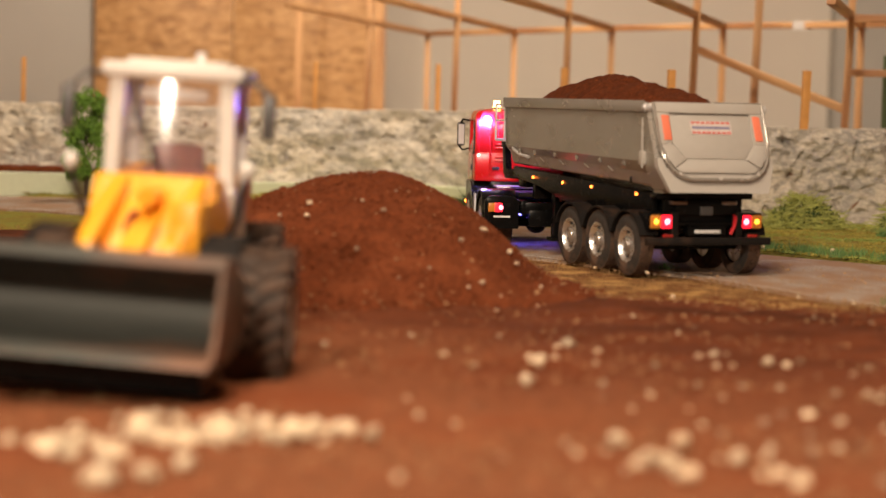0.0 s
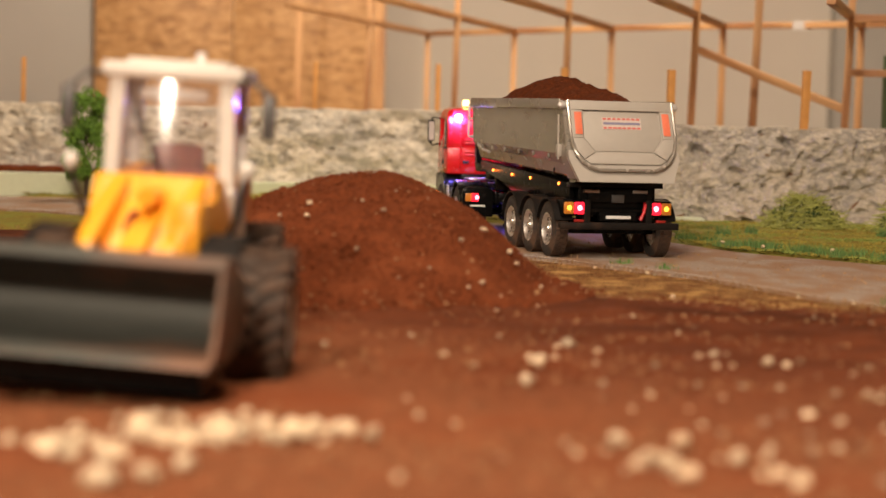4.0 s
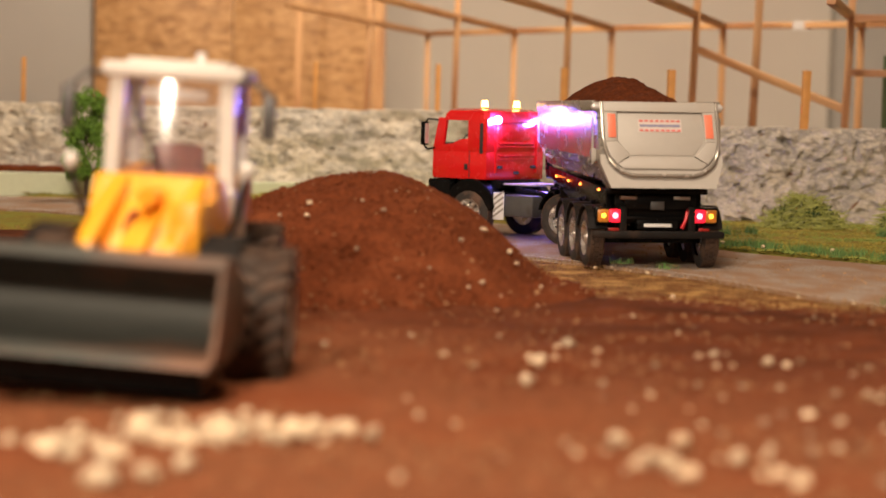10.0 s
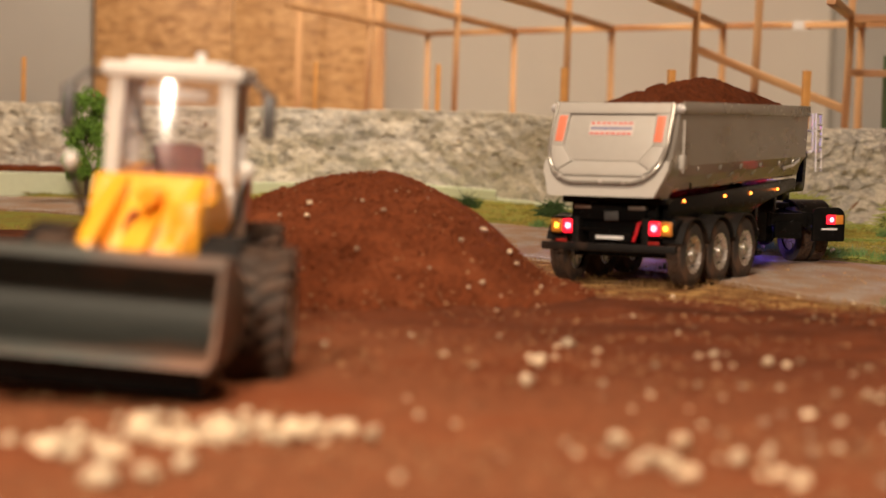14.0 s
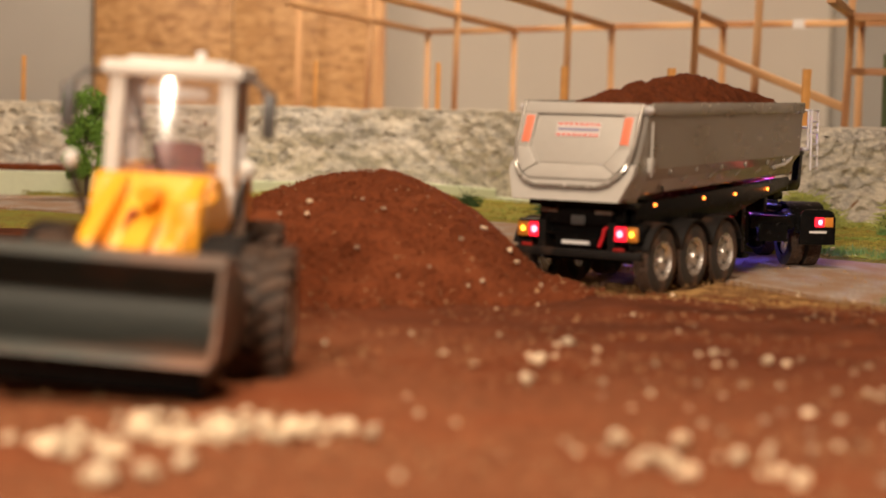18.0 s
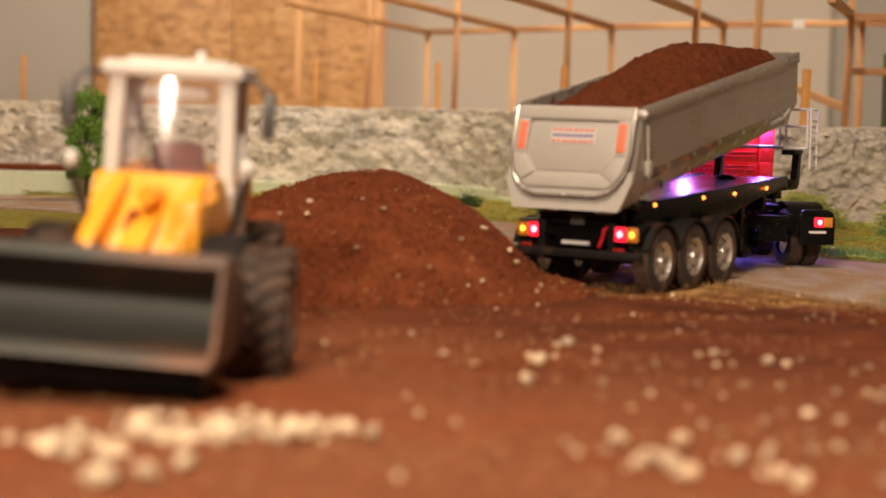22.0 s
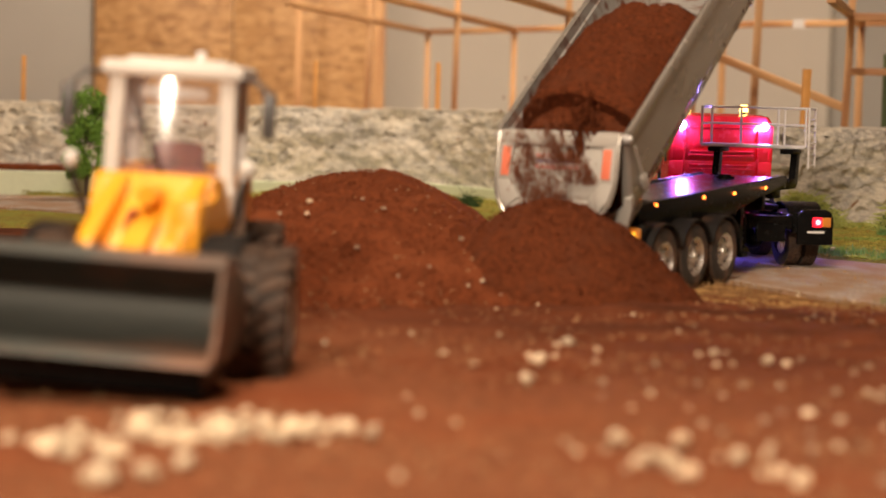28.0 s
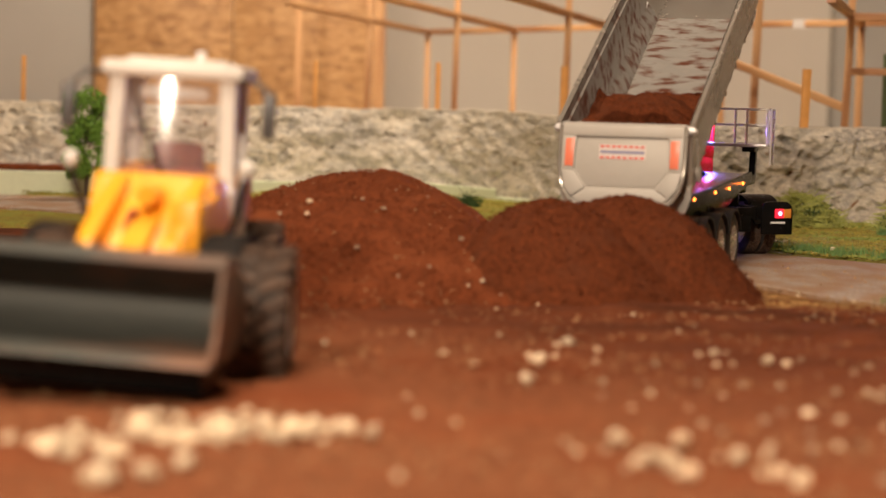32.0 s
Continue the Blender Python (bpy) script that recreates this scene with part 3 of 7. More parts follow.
def build_rock_wall():
    """A long modelled rock face with ledges and hollows, in stretches along its foot."""
    bm = bmesh.new()
    n, m = 760, 70
    xs = np.concatenate((np.linspace(-2.3, -1.36, 20), np.linspace(-1.35, 1.2, n - 40), np.linspace(1.22, 2.3, 20)))
    cols = []
    for x in xs:
        y0 = line_y([(p[0], p[1]) for p in WALL_BASE], x) + 0.03
        top = 0.208 if x < 0.2 else 0.208 - 0.013 * min(1, (x - 0.2) / 0.25)
        top += 0.006 * n3(x * 6, 1.0) + 0.004 * n3(x * 25, 2.0)
        col = []
        for k in range(m):
            u = k / (m - 5)
            if u <= 1:
                z = top * u
                back = 0.055 * u + 0.03 * u * u
                a = n3(x * 7, z * 9, 4.0) + 0.5 * n3(x * 17 + 3 * z, z * 24, 9.0)
                b = n3(x * 40, z * 48, 2.0) + 0.9 * (0.4 - abs(n3(x * 26 + z * 14, z * 34, 7.0)) * 2) + 0.5 * n3(x * 90, z * 110, 3.0)
                pit = max(0.0, n3(x * 38, z * 52, 13.0) - 0.42) * 6
                fade = min(1, (1 - u) * 8 + 0.25)
                rough = 0.8 + 1.0 * min(1.0, max(0.0, (x - 0.15) / 0.25))
                b += 0.9 * (0.45 - 2.2 * abs(n3(x * 33 + 2.2 * n3(x * 9, z * 9), z * 30 - x * 11, 17.0)))
                y = y0 + back - (0.020 * a + 0.0055 * b * rough - 0.014 * min(pit, 1)) * fade
                zz = z + 0.006 * n3(x * 30, z * 30, 6.0) * fade
            else:
                y, zz = y0 + 0.085 + 0.05 * (k - (m - 5)), top + 0.004 * n3(x * 12, k)
            col.append(bm.verts.new((x, y, zz)))
        tail = bm.verts.new((x, y0 + 0.30, -0.01))
        col.append(tail)
        cols.append(col)
    for a, b in zip(cols, cols[1:]):
        for k in range(m):
            bm.faces.new((a[k], b[k], b[k + 1], a[k + 1]))
    tagged(part("rock_wall", bm, ROCK), "grey and cream plaster rock face with ledges and dark hollows", "rock wall")
    # foam edging along its foot
    for x0, x1, h, y_off in ((-2.2, -0.80, 0.052, -0.13), (-0.80, 0.12, 0.030, -0.02), (0.12, 0.52, 0.012, -0.03)):
        bm = bmesh.new()
        pr = None
        for x in np.linspace(x0, x1, 24):
            y = line_y(WALL_BASE, x) + y_off + 0.004 * n3(x * 18, 5)
            z1 = h + 0.004 * n3(x * 14, 8)
            cur = [bm.verts.new(p) for p in ((x, y, 0.0), (x, y + 0.003, z1), (x, y + 0.16, z1), (x, y + 0.16, 0.0))]
            if pr:
                for k in range(4):
                    bm.faces.new((pr[k], cur[k], cur[(k + 1) % 4], pr[(k + 1) % 4]))
            else:
                bm.faces.new(cur)
            pr = cur
        bm.faces.new(pr[::-1])
        tagged(part("foam_edging", bm, FOAM), "pale green foam board edging at the foot of the rock wall", "edging", "foam edging")
    bm = bmesh.new()
    for x in np.linspace(-2.1, -0.86, 60):
        y = line_y(WALL_BASE, x)
        block(bm, x - 0.014, x + 0.014, y - 0.06, y + 0.05, 0.052, 0.064 + 0.004 * n3(x * 40, 2), 0.003)
    tagged(part("soil_strip", bm, SOIL), "thin strip of brown soil on the foam edging", kind="stuff")


build_rock_wall()


# ---- wheels shared by truck and trailer ----
def make_wheel(parent, x, y, side, r=0.042, width=0.024, dark_hub=False):
    """A wheel whose outer face looks to side (+1 right, -1 left): tyre, tread and rim with studs."""
    w = new("wheel")
    w.parent = parent
    w.matrix_basis = pose(x, y, r)
    h = width / 2
    bm = bmesh.new()
    lathe(bm, [(-h * 0.96, r * 0.60), (-h, r * 0.70), (-h, r * 0.86), (-h * 0.8, r * 0.97), (h * 0.8, r * 0.97), (h, r * 0.86), (h, r * 0.70), (h * 0.96, r * 0.60)], 36, False)
    part("tyre", bm, TYRE, w)
    bm = bmesh.new()
    for row, off in ((-0.55, 0.0), (0.0, 0.5), (0.55, 0.0)):
        for k in range(34):
            a = (k + off) * math.tau / 34
            turn = Matrix.Rotation(a, 4, "X")
            m = turn @ Matrix.Translation((row * h, 0, r * 0.985))
            v = bmesh.ops.create_cube(bm, size=1, matrix=m @ Matrix.Diagonal((h * 0.48, r * 0.15, r * 0.04, 1)))
    part("tread", bm, TREAD, w)
    bm = bmesh.new()
    s = side
    lathe(bm, [(-s * h * 0.7, r * 0.60), (s * h * 0.96, r * 0.62), (s * h * 0.96, r * 0.56), (s * h * 0.55, r * 0.50), (s * h * 0.35, r * 0.44), (s * h * 0.42, r * 0.24),
               (s * h * 0.75, r * 0.22), (s * h * 0.80, r * 0.10)], 30)
    rim = part("rim", bm, CHROME, w, "silver truck rim")
    bm = bmesh.new()
    for k in range(10):
        a = k * math.tau / 10
        rod(bm, (s * h * 0.35, r * 0.34 * math.cos(a), r * 0.34 * math.sin(a)), (s * h * 0.62, r * 0.34 * math.cos(a), r * 0.34 * math.sin(a)), r * 0.05, 6)
    lathe(bm, [(s * h * 0.7, r * 0.16), (s * h * 0.95, r * 0.13)], 12)
    part("nut_ring", bm, CHROME, rim)
    if dark_hub:
        bm = bmesh.new()
        lathe(bm, [(s * h * 0.45, r * 0.21), (s * h * 1.0, r * 0.20), (s * h * 1.05, r * 0.14)], 18)
        part("hub_cap", bm, BLACK, rim, "black hub cap")
    bm = bmesh.new()
    for k in range(8):
        a = (k + 0.5) * math.tau / 8
        rod(bm, (s * h * 0.36, r * 0.44 * math.cos(a), r * 0.44 * math.sin(a)), (s * h * 0.50, r * 0.44 * math.cos(a), r * 0.44 * math.sin(a)), r * 0.055, 7)
    part("vent_ring", bm, DARK_TRIM, rim)
    return w


# ---- the tipping trailer ----
# Origin on the ground below the tail; y runs to the front.
def build_trailer():
    tr = thing("tipper_trailer", pose(0.367, 2.782, 0), "three-axle tipping trailer with grey trough body, black chassis and lit lamps", "trailer")
    out = {"root": tr, "wheels": []}
    # chassis: a deep beam, higher towards the front, with rails and crossmembers
    bm = bmesh.new()
    for s in (-1, 1):
        prism(bm, [(0.02, 0.080), (0.02, 0.114), (0.50, 0.1335), (0.505, 0.131), (0.505, 0.116), (0.40, 0.105), (0.30, 0.085)], "x", s * 0.066 - 0.004, s * 0.066 + 0.004, 0.001)
    prism(bm, [(0.10, 0.110), (0.10, 0.1145), (0.495, 0.1310), (0.495, 0.126)], "x", -0.062, 0.062)
    block(bm, -0.062, 0.062, 0.47, 0.502, 0.100, 0.127, 0.002)
    part("chassis", bm, BLACK, tr, "glossy black chassis beam")
    for y in (0.06, 0.15, 0.24, 0.34, 0.44):
        bm = bmesh.new()
        block(bm, -0.062, 0.062, y - 0.006, y + 0.006, 0.084, 0.106, 0.001)
        part("crossmember", bm, BLACK, tr)
    for s in (-1, 1):
        for y, zc in ((0.0686, 0.1114), (0.2139, 0.1142), (0.3138, 0.1155), (0.4229, 0.1185)):
            bm = bmesh.new()
            bmesh.ops.create_uvsphere(bm, u_segments=10, v_segments=6, radius=0.0023, matrix=Matrix.Translation((s * 0.0715, y, zc)) @ Matrix.Diagonal((0.7, 1, 1, 1)))
            part("marker_lamp", bm, MARKER, tr, "glowing amber marker lamp")
    # axles, wheels, mudguards
    for k in range(3):
        y = 0.0465 + 0.0930 * k
        bm = bmesh.new()
        rod(bm, (-0.08, y, 0.042), (0.08, y, 0.042), 0.007)
        block(bm, -0.05, -0.035, y - 0.03, y + 0.03, 0.05, 0.058, 0.001)
        block(bm, 0.035, 0.05, y - 0.03, y + 0.03, 0.05, 0.058, 0.001)
        part("axle", bm, BLACK, tr)
        for s in (-1, 1):
            out["wheels"].append(make_wheel(tr, s * 0.0845, y, s))
            bm = bmesh.new()
            arc = [(y + 0.0475 * math.cos(a), 0.0435 + 0.0475 * math.sin(a)) for a in np.linspace(radians(18), radians(162), 13)]
            inner = [(y + 0.0450 * math.cos(a), 0.0435 + 0.0450 * math.sin(a)) for a in np.linspace(radians(162), radians(18), 13)]
            prism(bm, arc + inner, "x", s * 0.070, s * 0.0985)
            part("mudguard", bm, BLACK_DUSTY, tr)
    # tail: crossbeam, lamp boxes, under-run bar, number plate
    bm = bmesh.new()
    block(bm, -0.060, 0.060, 0.004, 0.03, 0.066, 0.112, 0.002)
    block(bm, -0.048, 0.048, -0.004, 0.004, 0.086, 0.108, 0.002)
    block(bm, -0.075, 0.075, 0.0, 0.02, 0.108, 0.116, 0.001)
    rod(bm, (-0.07, 0.015, 0.118), (0.07, 0.015, 0.118), 0.0045)
    part("tail_beam", bm, BLACK, tr)
    bm = bmesh.new()
    block(bm, -0.0965, 0.0965, -0.018, -0.008, 0.0455, 0.056, 0.0015)
    for s in (-1, 1):
        block(bm, s * 0.05 - 0.005, s * 0.05 + 0.005, -0.010, 0.03, 0.05, 0.09, 0.001)
    part("bumper_bar", bm, BLACK_DUSTY, tr, "dusty black under-run bar")
    for s in (-1, 1):
        bm = bmesh.new()
        block(bm, s * 0.0685 - 0.0205, s * 0.0685 + 0.0205, -0.004, 0.028, 0.0645, 0.0895, 0.002)
        box = part("lamp_box", bm, BLACK, tr)
        bm = bmesh.new()
        block(bm, s * 0.0610 - 0.0095, s * 0.0610 + 0.0095, -0.0085, -0.004, 0.0680, 0.0865, 0.0022)
        part("stop_lamp", bm, TAIL_RED, box, "glowing red stop lamp")
        bm = bmesh.new()
        block(bm, s * 0.0790 - 0.0080, s * 0.0790 + 0.0080, -0.0085, -0.004, 0.0680, 0.0865, 0.0022)
        part("turn_lamp", bm, TAIL_AMBER, box, "amber turn lamp with a glowing bulb")
        for x, r, mt in ((0.0618, 0.0043, SPOT_HOT), (0.0785, 0.0036, AMBER_HOT)):
            bm = bmesh.new()
            bmesh.ops.create_uvsphere(bm, u_segments=12, v_segments=8, radius=r, matrix=Matrix.Translation((s * x, -0.0085, 0.0775)) @ Matrix.Diagonal((1, 0.35, 1, 1)))
            part("bulb", bm, mt, box)
        bm = bmesh.new()
        block(bm, s * 0.066 - 0.008, s * 0.066 + 0.008, -0.0190, -0.017, 0.0565, 0.0605, 0.0008)
        part("lower_reflector", bm, DIM_RED, box, "dull red reflector")
    bm = bmesh.new()
    block(bm, -0.030, 0.030, -0.009, 0.004, 0.058, 0.0715, 0.001)
    block(bm, -0.046, 0.046, -0.006, 0.004, 0.0715, 0.0765, 0.001)
    plate = part("plate_holder", bm, BLACK, tr)
    bm = bmesh.new()
    block(bm, -0.020, 0.020, -0.011, -0.009, 0.0615, 0.0662, 0.0005)
    part("number_plate", bm, PLATE, plate, "small white plate with a plain bar")
    bm = bmesh.new()
    pipe(bm, [(0.046, -0.002, 0.086), (0.042, -0.012, 0.083), (0.040, -0.013, 0.072), (0.035, -0.012, 0.060)], 0.0026)
    part("cable", bm, CABLE_RED, tr, "thin red cable at the tail")
    # pads and a small plate below the body's hinge
    for x in (-0.042, 0.036):
        bm = bmesh.new()
        block(bm, x - 0.012, x + 0.012, -0.006, 0.004, 0.1005, 0.1055, 0.001)
        part("hinge_pad", bm, STEEL_EDGE, tr, "scraped steel pad")
    bm = bmesh.new()
    block(bm, -0.010, 0.010, -0.0065, -0.003, 0.086, 0.098, 0.001)
    part("maker_plate", bm, TANK, tr, "dull metal plate")
    # landing legs, tank
    for s in (-1, 1):
        bm = bmesh.new()
        block(bm, s * 0.05 - 0.006, s * 0.05 + 0.006, 0.372, 0.386, 0.028, 0.105, 0.001)
        block(bm, s * 0.05 - 0.011, s * 0.05 + 0.011, 0.368, 0.390, 0.022, 0.028, 0.001)
        part("landing_leg", bm, BLACK, tr)
    bm = bmesh.new()
    rod(bm, (0.0, 0.27, 0.07), (0.0, 0.36, 0.07), 0.016, 16)
    part("air_tank", bm, BLACK, tr)
    bm = bmesh.new()
    rod(bm, (0.0, 0.44, 0.105), (0.0, 0.44, 0.132), 0.014, 16)
    rod(bm, (0.0, 0.44, 0.131), (0.0, 0.44, 0.1345), 0.009, 16)
    part("tipping_ram", bm, BLACK, tr)
    # front platform with its rails and ladder
    for s in (-1, 1):
        bm = bmesh.new()
        prism(bm, [(0.490, 0.128), (0.490, 0.112), (0.546, 0.112), (0.554, 0.120), (0.560, 0.165), (0.547, 0.165), (0.542, 0.126)], "x", s * 0.062 - 0.005, s * 0.062 + 0.005, 0.001)
        block(bm, s * 0.058 - 0.010, s * 0.058 + 0.010, 0.527, 0.562, 0.163, 0.1705, 0.001)
        part("platform_bracket", bm, BLACK, tr)
    bm = bmesh.new()
    block(bm, -0.078, 0.088, 0.525, 0.563, 0.171, 0.1755, 0.0008)
    deck = part("platform", bm, ALU, tr, "aluminium service platform")
    for x, y in ((-0.078, 0.526), (-0.078, 0.562), (-0.03, 0.562), (0.03, 0.562), (0.055, 0.526), (0.088, 0.526), (0.088, 0.562)):
        bm = bmesh.new()
        rod(bm, (x, y, 0.173), (x, y, 0.231), 0.0019, 8)
        part("rail_post", bm, ALU, deck)
    for z in (0.205, 0.230):
        for a, b in (((-0.078, 0.526), (-0.078, 0.562)), ((-0.078, 0.562), (0.088, 0.562)), ((0.055, 0.526), (0.088, 0.526)), ((0.088, 0.526), (0.088, 0.562))):
            bm = bmesh.new()
            rod(bm, (*a, z), (*b, z), 0.0018, 8)
            part("rail", bm, ALU, deck)
    bm = bmesh.new()
    for y in (0.524, 0.548):
        rod(bm, (0.094, y, 0.143), (0.094, y, 0.232), 0.0019, 8)
    ladder = part("ladder", bm, ALU, tr, "small aluminium ladder at the platform")
    for z in (0.147, 0.163, 0.180, 0.197, 0.214, 0.230):
        bm = bmesh.new()
        rod(bm, (0.094, 0.524, z), (0.094, 0.548, z), 0.0016, 6)
        part("rung", bm, ALU, ladder)

    # the trough body, in its own space: the hinge at the tail is the origin
    hinge = Vector((0, 0.03, 0.12))
    body = new("tipper_body")
    body.parent = tr
    body.matrix_basis = Matrix.Translation(hinge)
    tagged(body, "grey half-pipe tipping body")
    out["body"] = body

    def sec(y, z0, w):
        """Right half of the outer section at y: floor height z0, w widens the top."""
        return [(0.0, z0), (0.0705, z0 + 0.0008), (0.0730, z0 + 0.003), (0.0785, z0 + 0.0195), (0.0868, 0.1585 + (z0 - 0.1235) * 0.6), (0.0890 + w, 0.226), (0.0910 + w, 0.227), (0.0910 + w, 0.2405)]

    def shell(bm, ya, yb, za, zb, shrink, lift, flip=False):
        rows = []
        for y, z in ((ya, za), (yb, zb)):
            half = [(max(x - shrink, 0) if x else 0.0, zz + lift if i < 2 else zz) for i, (x, zz) in enumerate(sec(y, z, 0.0))]
            ring = [(-x, zz) for x, zz in half[:0:-1]] + half
            rows.append([bm.verts.new((x, y - hinge.y, zz - hinge.z)) for x, zz in ring])
        for k in range(len(rows[0]) - 1):
            bm.faces.new((rows[0][k], rows[0][k + 1], rows[1][k + 1], rows[1][k]))
        return rows
    bm = bmesh.new()
    a = shell(bm, 0.012, 0.496, 0.1235, 0.1365, 0.0, 0.0)
    a2 = shell(bm, 0.012, 0.496, 0.1235, 0.1365, 0.004, 0.003)
    for k in range(len(a[0]) - 1):
        for r in (0, 1):
            bm.faces.new((a[r][k], a[r][k + 1], a2[r][k + 1], a2[r][k]))
    for i in (0, -1):
        bm.faces.new((a[0][i], a[1][i], a2[1][i], a2[0][i]))
    trough = part("trough", bm, BODY, body)
    trough.data.set_sharp_from_angle(angle=radians(8))
    # worn lining inside
    bm = bmesh.new()
    shell(bm, 0.014, 0.492, 0.1235, 0.1365, 0.0052, 0.0046)
    part("lining", bm, INNER, body, "scraped grey lining with clinging soil")
    # front wall
    bm = bmesh.new()
    prof = [(-x, z) for x, z in sec(0.488, 0.1365, 0.0)[:0:-1]] + sec(0.488, 0.1365, 0.0)
    lo = [bm.verts.new((x, 0.464 - 0.006 + (z - 0.148) * 0.05, z - hinge.z)) for x, z in prof]
    hi = [bm.verts.new((x, 0.464 + 0.004 + (z - 0.148) * 0.05, z - hinge.z)) for x, z in prof]
    bm.faces.new(lo), bm.faces.new(hi[::-1])
    for k in range(len(lo)):
        bm.faces.new((lo[k], hi[k], hi[(k + 1) % len(lo)], lo[(k + 1) % len(lo)]))
    part("front_wall", bm, BODY, body)
    for s in (-1, 1):
        bm = bmesh.new()
        block(bm, s * 0.0922 - 0.0014, s * 0.0922 + 0.0014, -0.016, 0.469, 0.1065, 0.1220, 0.0010)
        part("top_rail", bm, BODY, body)
        # lugs on the sloping flank and struts below them
        for y in (0.054, 0.132, 0.210, 0.287, 0.362, 0.419):
            bm = bmesh.new()
            z0 = 0.0335 + 0.012 * y
            block(bm, s * 0.0842 - 0.0018, s * 0.0842 + 0.0018, y - 0.0026, y + 0.0026, z0 - 0.0036, z0 + 0.0038, 0.0012)
            part("lug", bm, BODY, body)
        for y in (0.104, 0.184, 0.269, 0.340, 0.399):
            bm = bmesh.new()
            z0 = 0.0225 + 0.012 * y
            rod(bm, (s * 0.0790, y - 0.005, z0 - 0.003), (s * 0.0812, y + 0.006, z0 + 0.003), 0.0012, 6)
            part("strut", bm, BODY, body)
        bm = bmesh.new()
        block(bm, s * 0.0775 - 0.0012, s * 0.0775 + 0.0012, 0.0435, 0.0465, 0.0055, 0.0155, 0.0005)
        part("side_pin", bm, BLACK, body)
        # rear corner: a wedge between the side panel and the slanting gate
        bm = bmesh.new()
        rings = []
        for z, xo in ((0.238, 0.0895), (0.205, 0.0890), (0.165, 0.0885), (0.152, 0.0875), (0.136, 0.0810), (0.1215, 0.0755)):
            yg = 0.0125 - 0.42 * (0.2405 - z)
            rings.append([bm.verts.new((x, y - hinge.y, z - hinge.z)) for x, y in ((s * (xo - 0.013), yg), (s * (xo - 0.004), yg), (s * xo, yg + 0.004), (s * xo, 0.0135), (s * (xo - 0.013), 0.0135))])
        for u, v in zip(rings, rings[1:]):
            for k in range(5):
                bm.faces.new((u[k], u[(k + 1) % 5], v[(k + 1) % 5], v[k]))
        bm.faces.new(rings[0]), bm.faces.new(rings[-1][::-1])
        part("corner_column", bm, BODY, body, "wedge-shaped grey corner column")
        bm = bmesh.new()
        rod(bm, (s * 0.0835, -0.021, 0.1125), (s * 0.0930, -0.021, 0.1125), 0.0060, 16)
        bmesh.ops.create_uvsphere(bm, u_segments=12, v_segments=8, radius=0.0042, matrix=Matrix.Translation((s * 0.0930, -0.021, 0.1125)))
        part("gate_hinge", bm, ALU, body, "worn bright gate hinge")
        bm = bmesh.new()
        rod(bm, (s * 0.0935, -0.0165, 0.098), (s * 0.0925, -0.0175, 0.030), 0.0017, 8)
        part("latch_bar", bm, BODY_PLAIN, body, "slim pale latch rod")
        bm = bmesh.new()
        block(bm, s * 0.0915 - 0.0035, s * 0.0915 + 0.0035, -0.021, -0.010, 0.034, 0.053, 0.0015)
        part("latch", bm, BODY_PLAIN, body)
        bm = bmesh.new()
        pipe(bm, [(s * 0.082, 0.455, 0.050), (s * 0.085, 0.440, 0.040), (s * 0.084, 0.418, 0.033), (s * 0.080, 0.392, 0.030)], 0.0026)
        part("front_hook", bm, ALU, body)
    # sill: a slanting plate below and beside the gate
    bm = bmesh.new()
    out_line = [(-0.0885, 0.165), (-0.0890, 0.153), (-0.0755, 0.1185), (0.0755, 0.1185), (0.0890, 0.153), (0.0885, 0.165)]
    inn_line = [(-0.0800, 0.165), (-0.0770, 0.153), (-0.0560, 0.142), (0.0560, 0.142), (0.0770, 0.153), (0.0800, 0.165)]

    def on_sill(x, z, back):
        return (x, 0.0085 - 0.42 * (0.2405 - z) + back - hinge.y, z - hinge.z)
    rings = [[bm.verts.new(on_sill(x, z, b)) for x, z in line] for line, b in ((out_line, 0.0), (inn_line, 0.0), (inn_line, 0.010), (out_line, 0.010))]
    for u, v in zip(rings, rings[1:] + rings[:1]):
        for k in range(5):
            bm.faces.new((u[k], u[k + 1], v[k + 1], v[k]))
    for k in (0, 5):
        bm.faces.new([rg[k] for rg in rings])
    part("sill", bm, BODY_PLAIN, body, "pale grey sill round the foot of the tailgate")
    bm = bmesh.new()
    prism(bm, [(-0.040, 0.000), (-0.012, 0.002), (-0.012, -0.006), (-0.040, -0.003)], "x", -0.071, 0.071)
    part("floor_edge", bm, BODY, body)

    # tailgate, in its own space: hung from its top edge
    gate = new("tailgate")
    gate.parent = body
    gate.matrix_basis = pose(0, -0.020, 0.116)
    tagged(gate, "pale grey tailgate with a raised rim")
    out["gate"] = gate
    slope = 0.42  # the gate leans out towards its foot

    def gp(x, z, out_by=0.0):
        return Vector((x, z * slope - out_by, z))

    def plate_on_gate(bm, outline, o0, o1, bev=0.0):
        a = [bm.verts.new(gp(x, z, o0)) for x, z in outline]
        b = [bm.verts.new(gp(x, z, o1)) for x, z in outline]
        fs = [bm.faces.new(a[::-1]), bm.faces.new(b)]
        for k in range(len(a)):
            fs.append(bm.faces.new((a[k], a[(k + 1) % len(a)], b[(k + 1) % len(a)], b[k])))
        if bev:
            bmesh.ops.bevel(bm, geom=list({e for e in fs[1].edges}), offset=bev, segments=2, affect="EDGES", profile=0.5)
    half = [(0.0830, 0.0045), (0.0832, -0.045), (0.0815, -0.060), (0.0770, -0.074), (0.0690, -0.086), (0.0580, -0.094), (0.0440, -0.0985)]
    u_shape = half + [(-x, z) for x, z in half[::-1]]
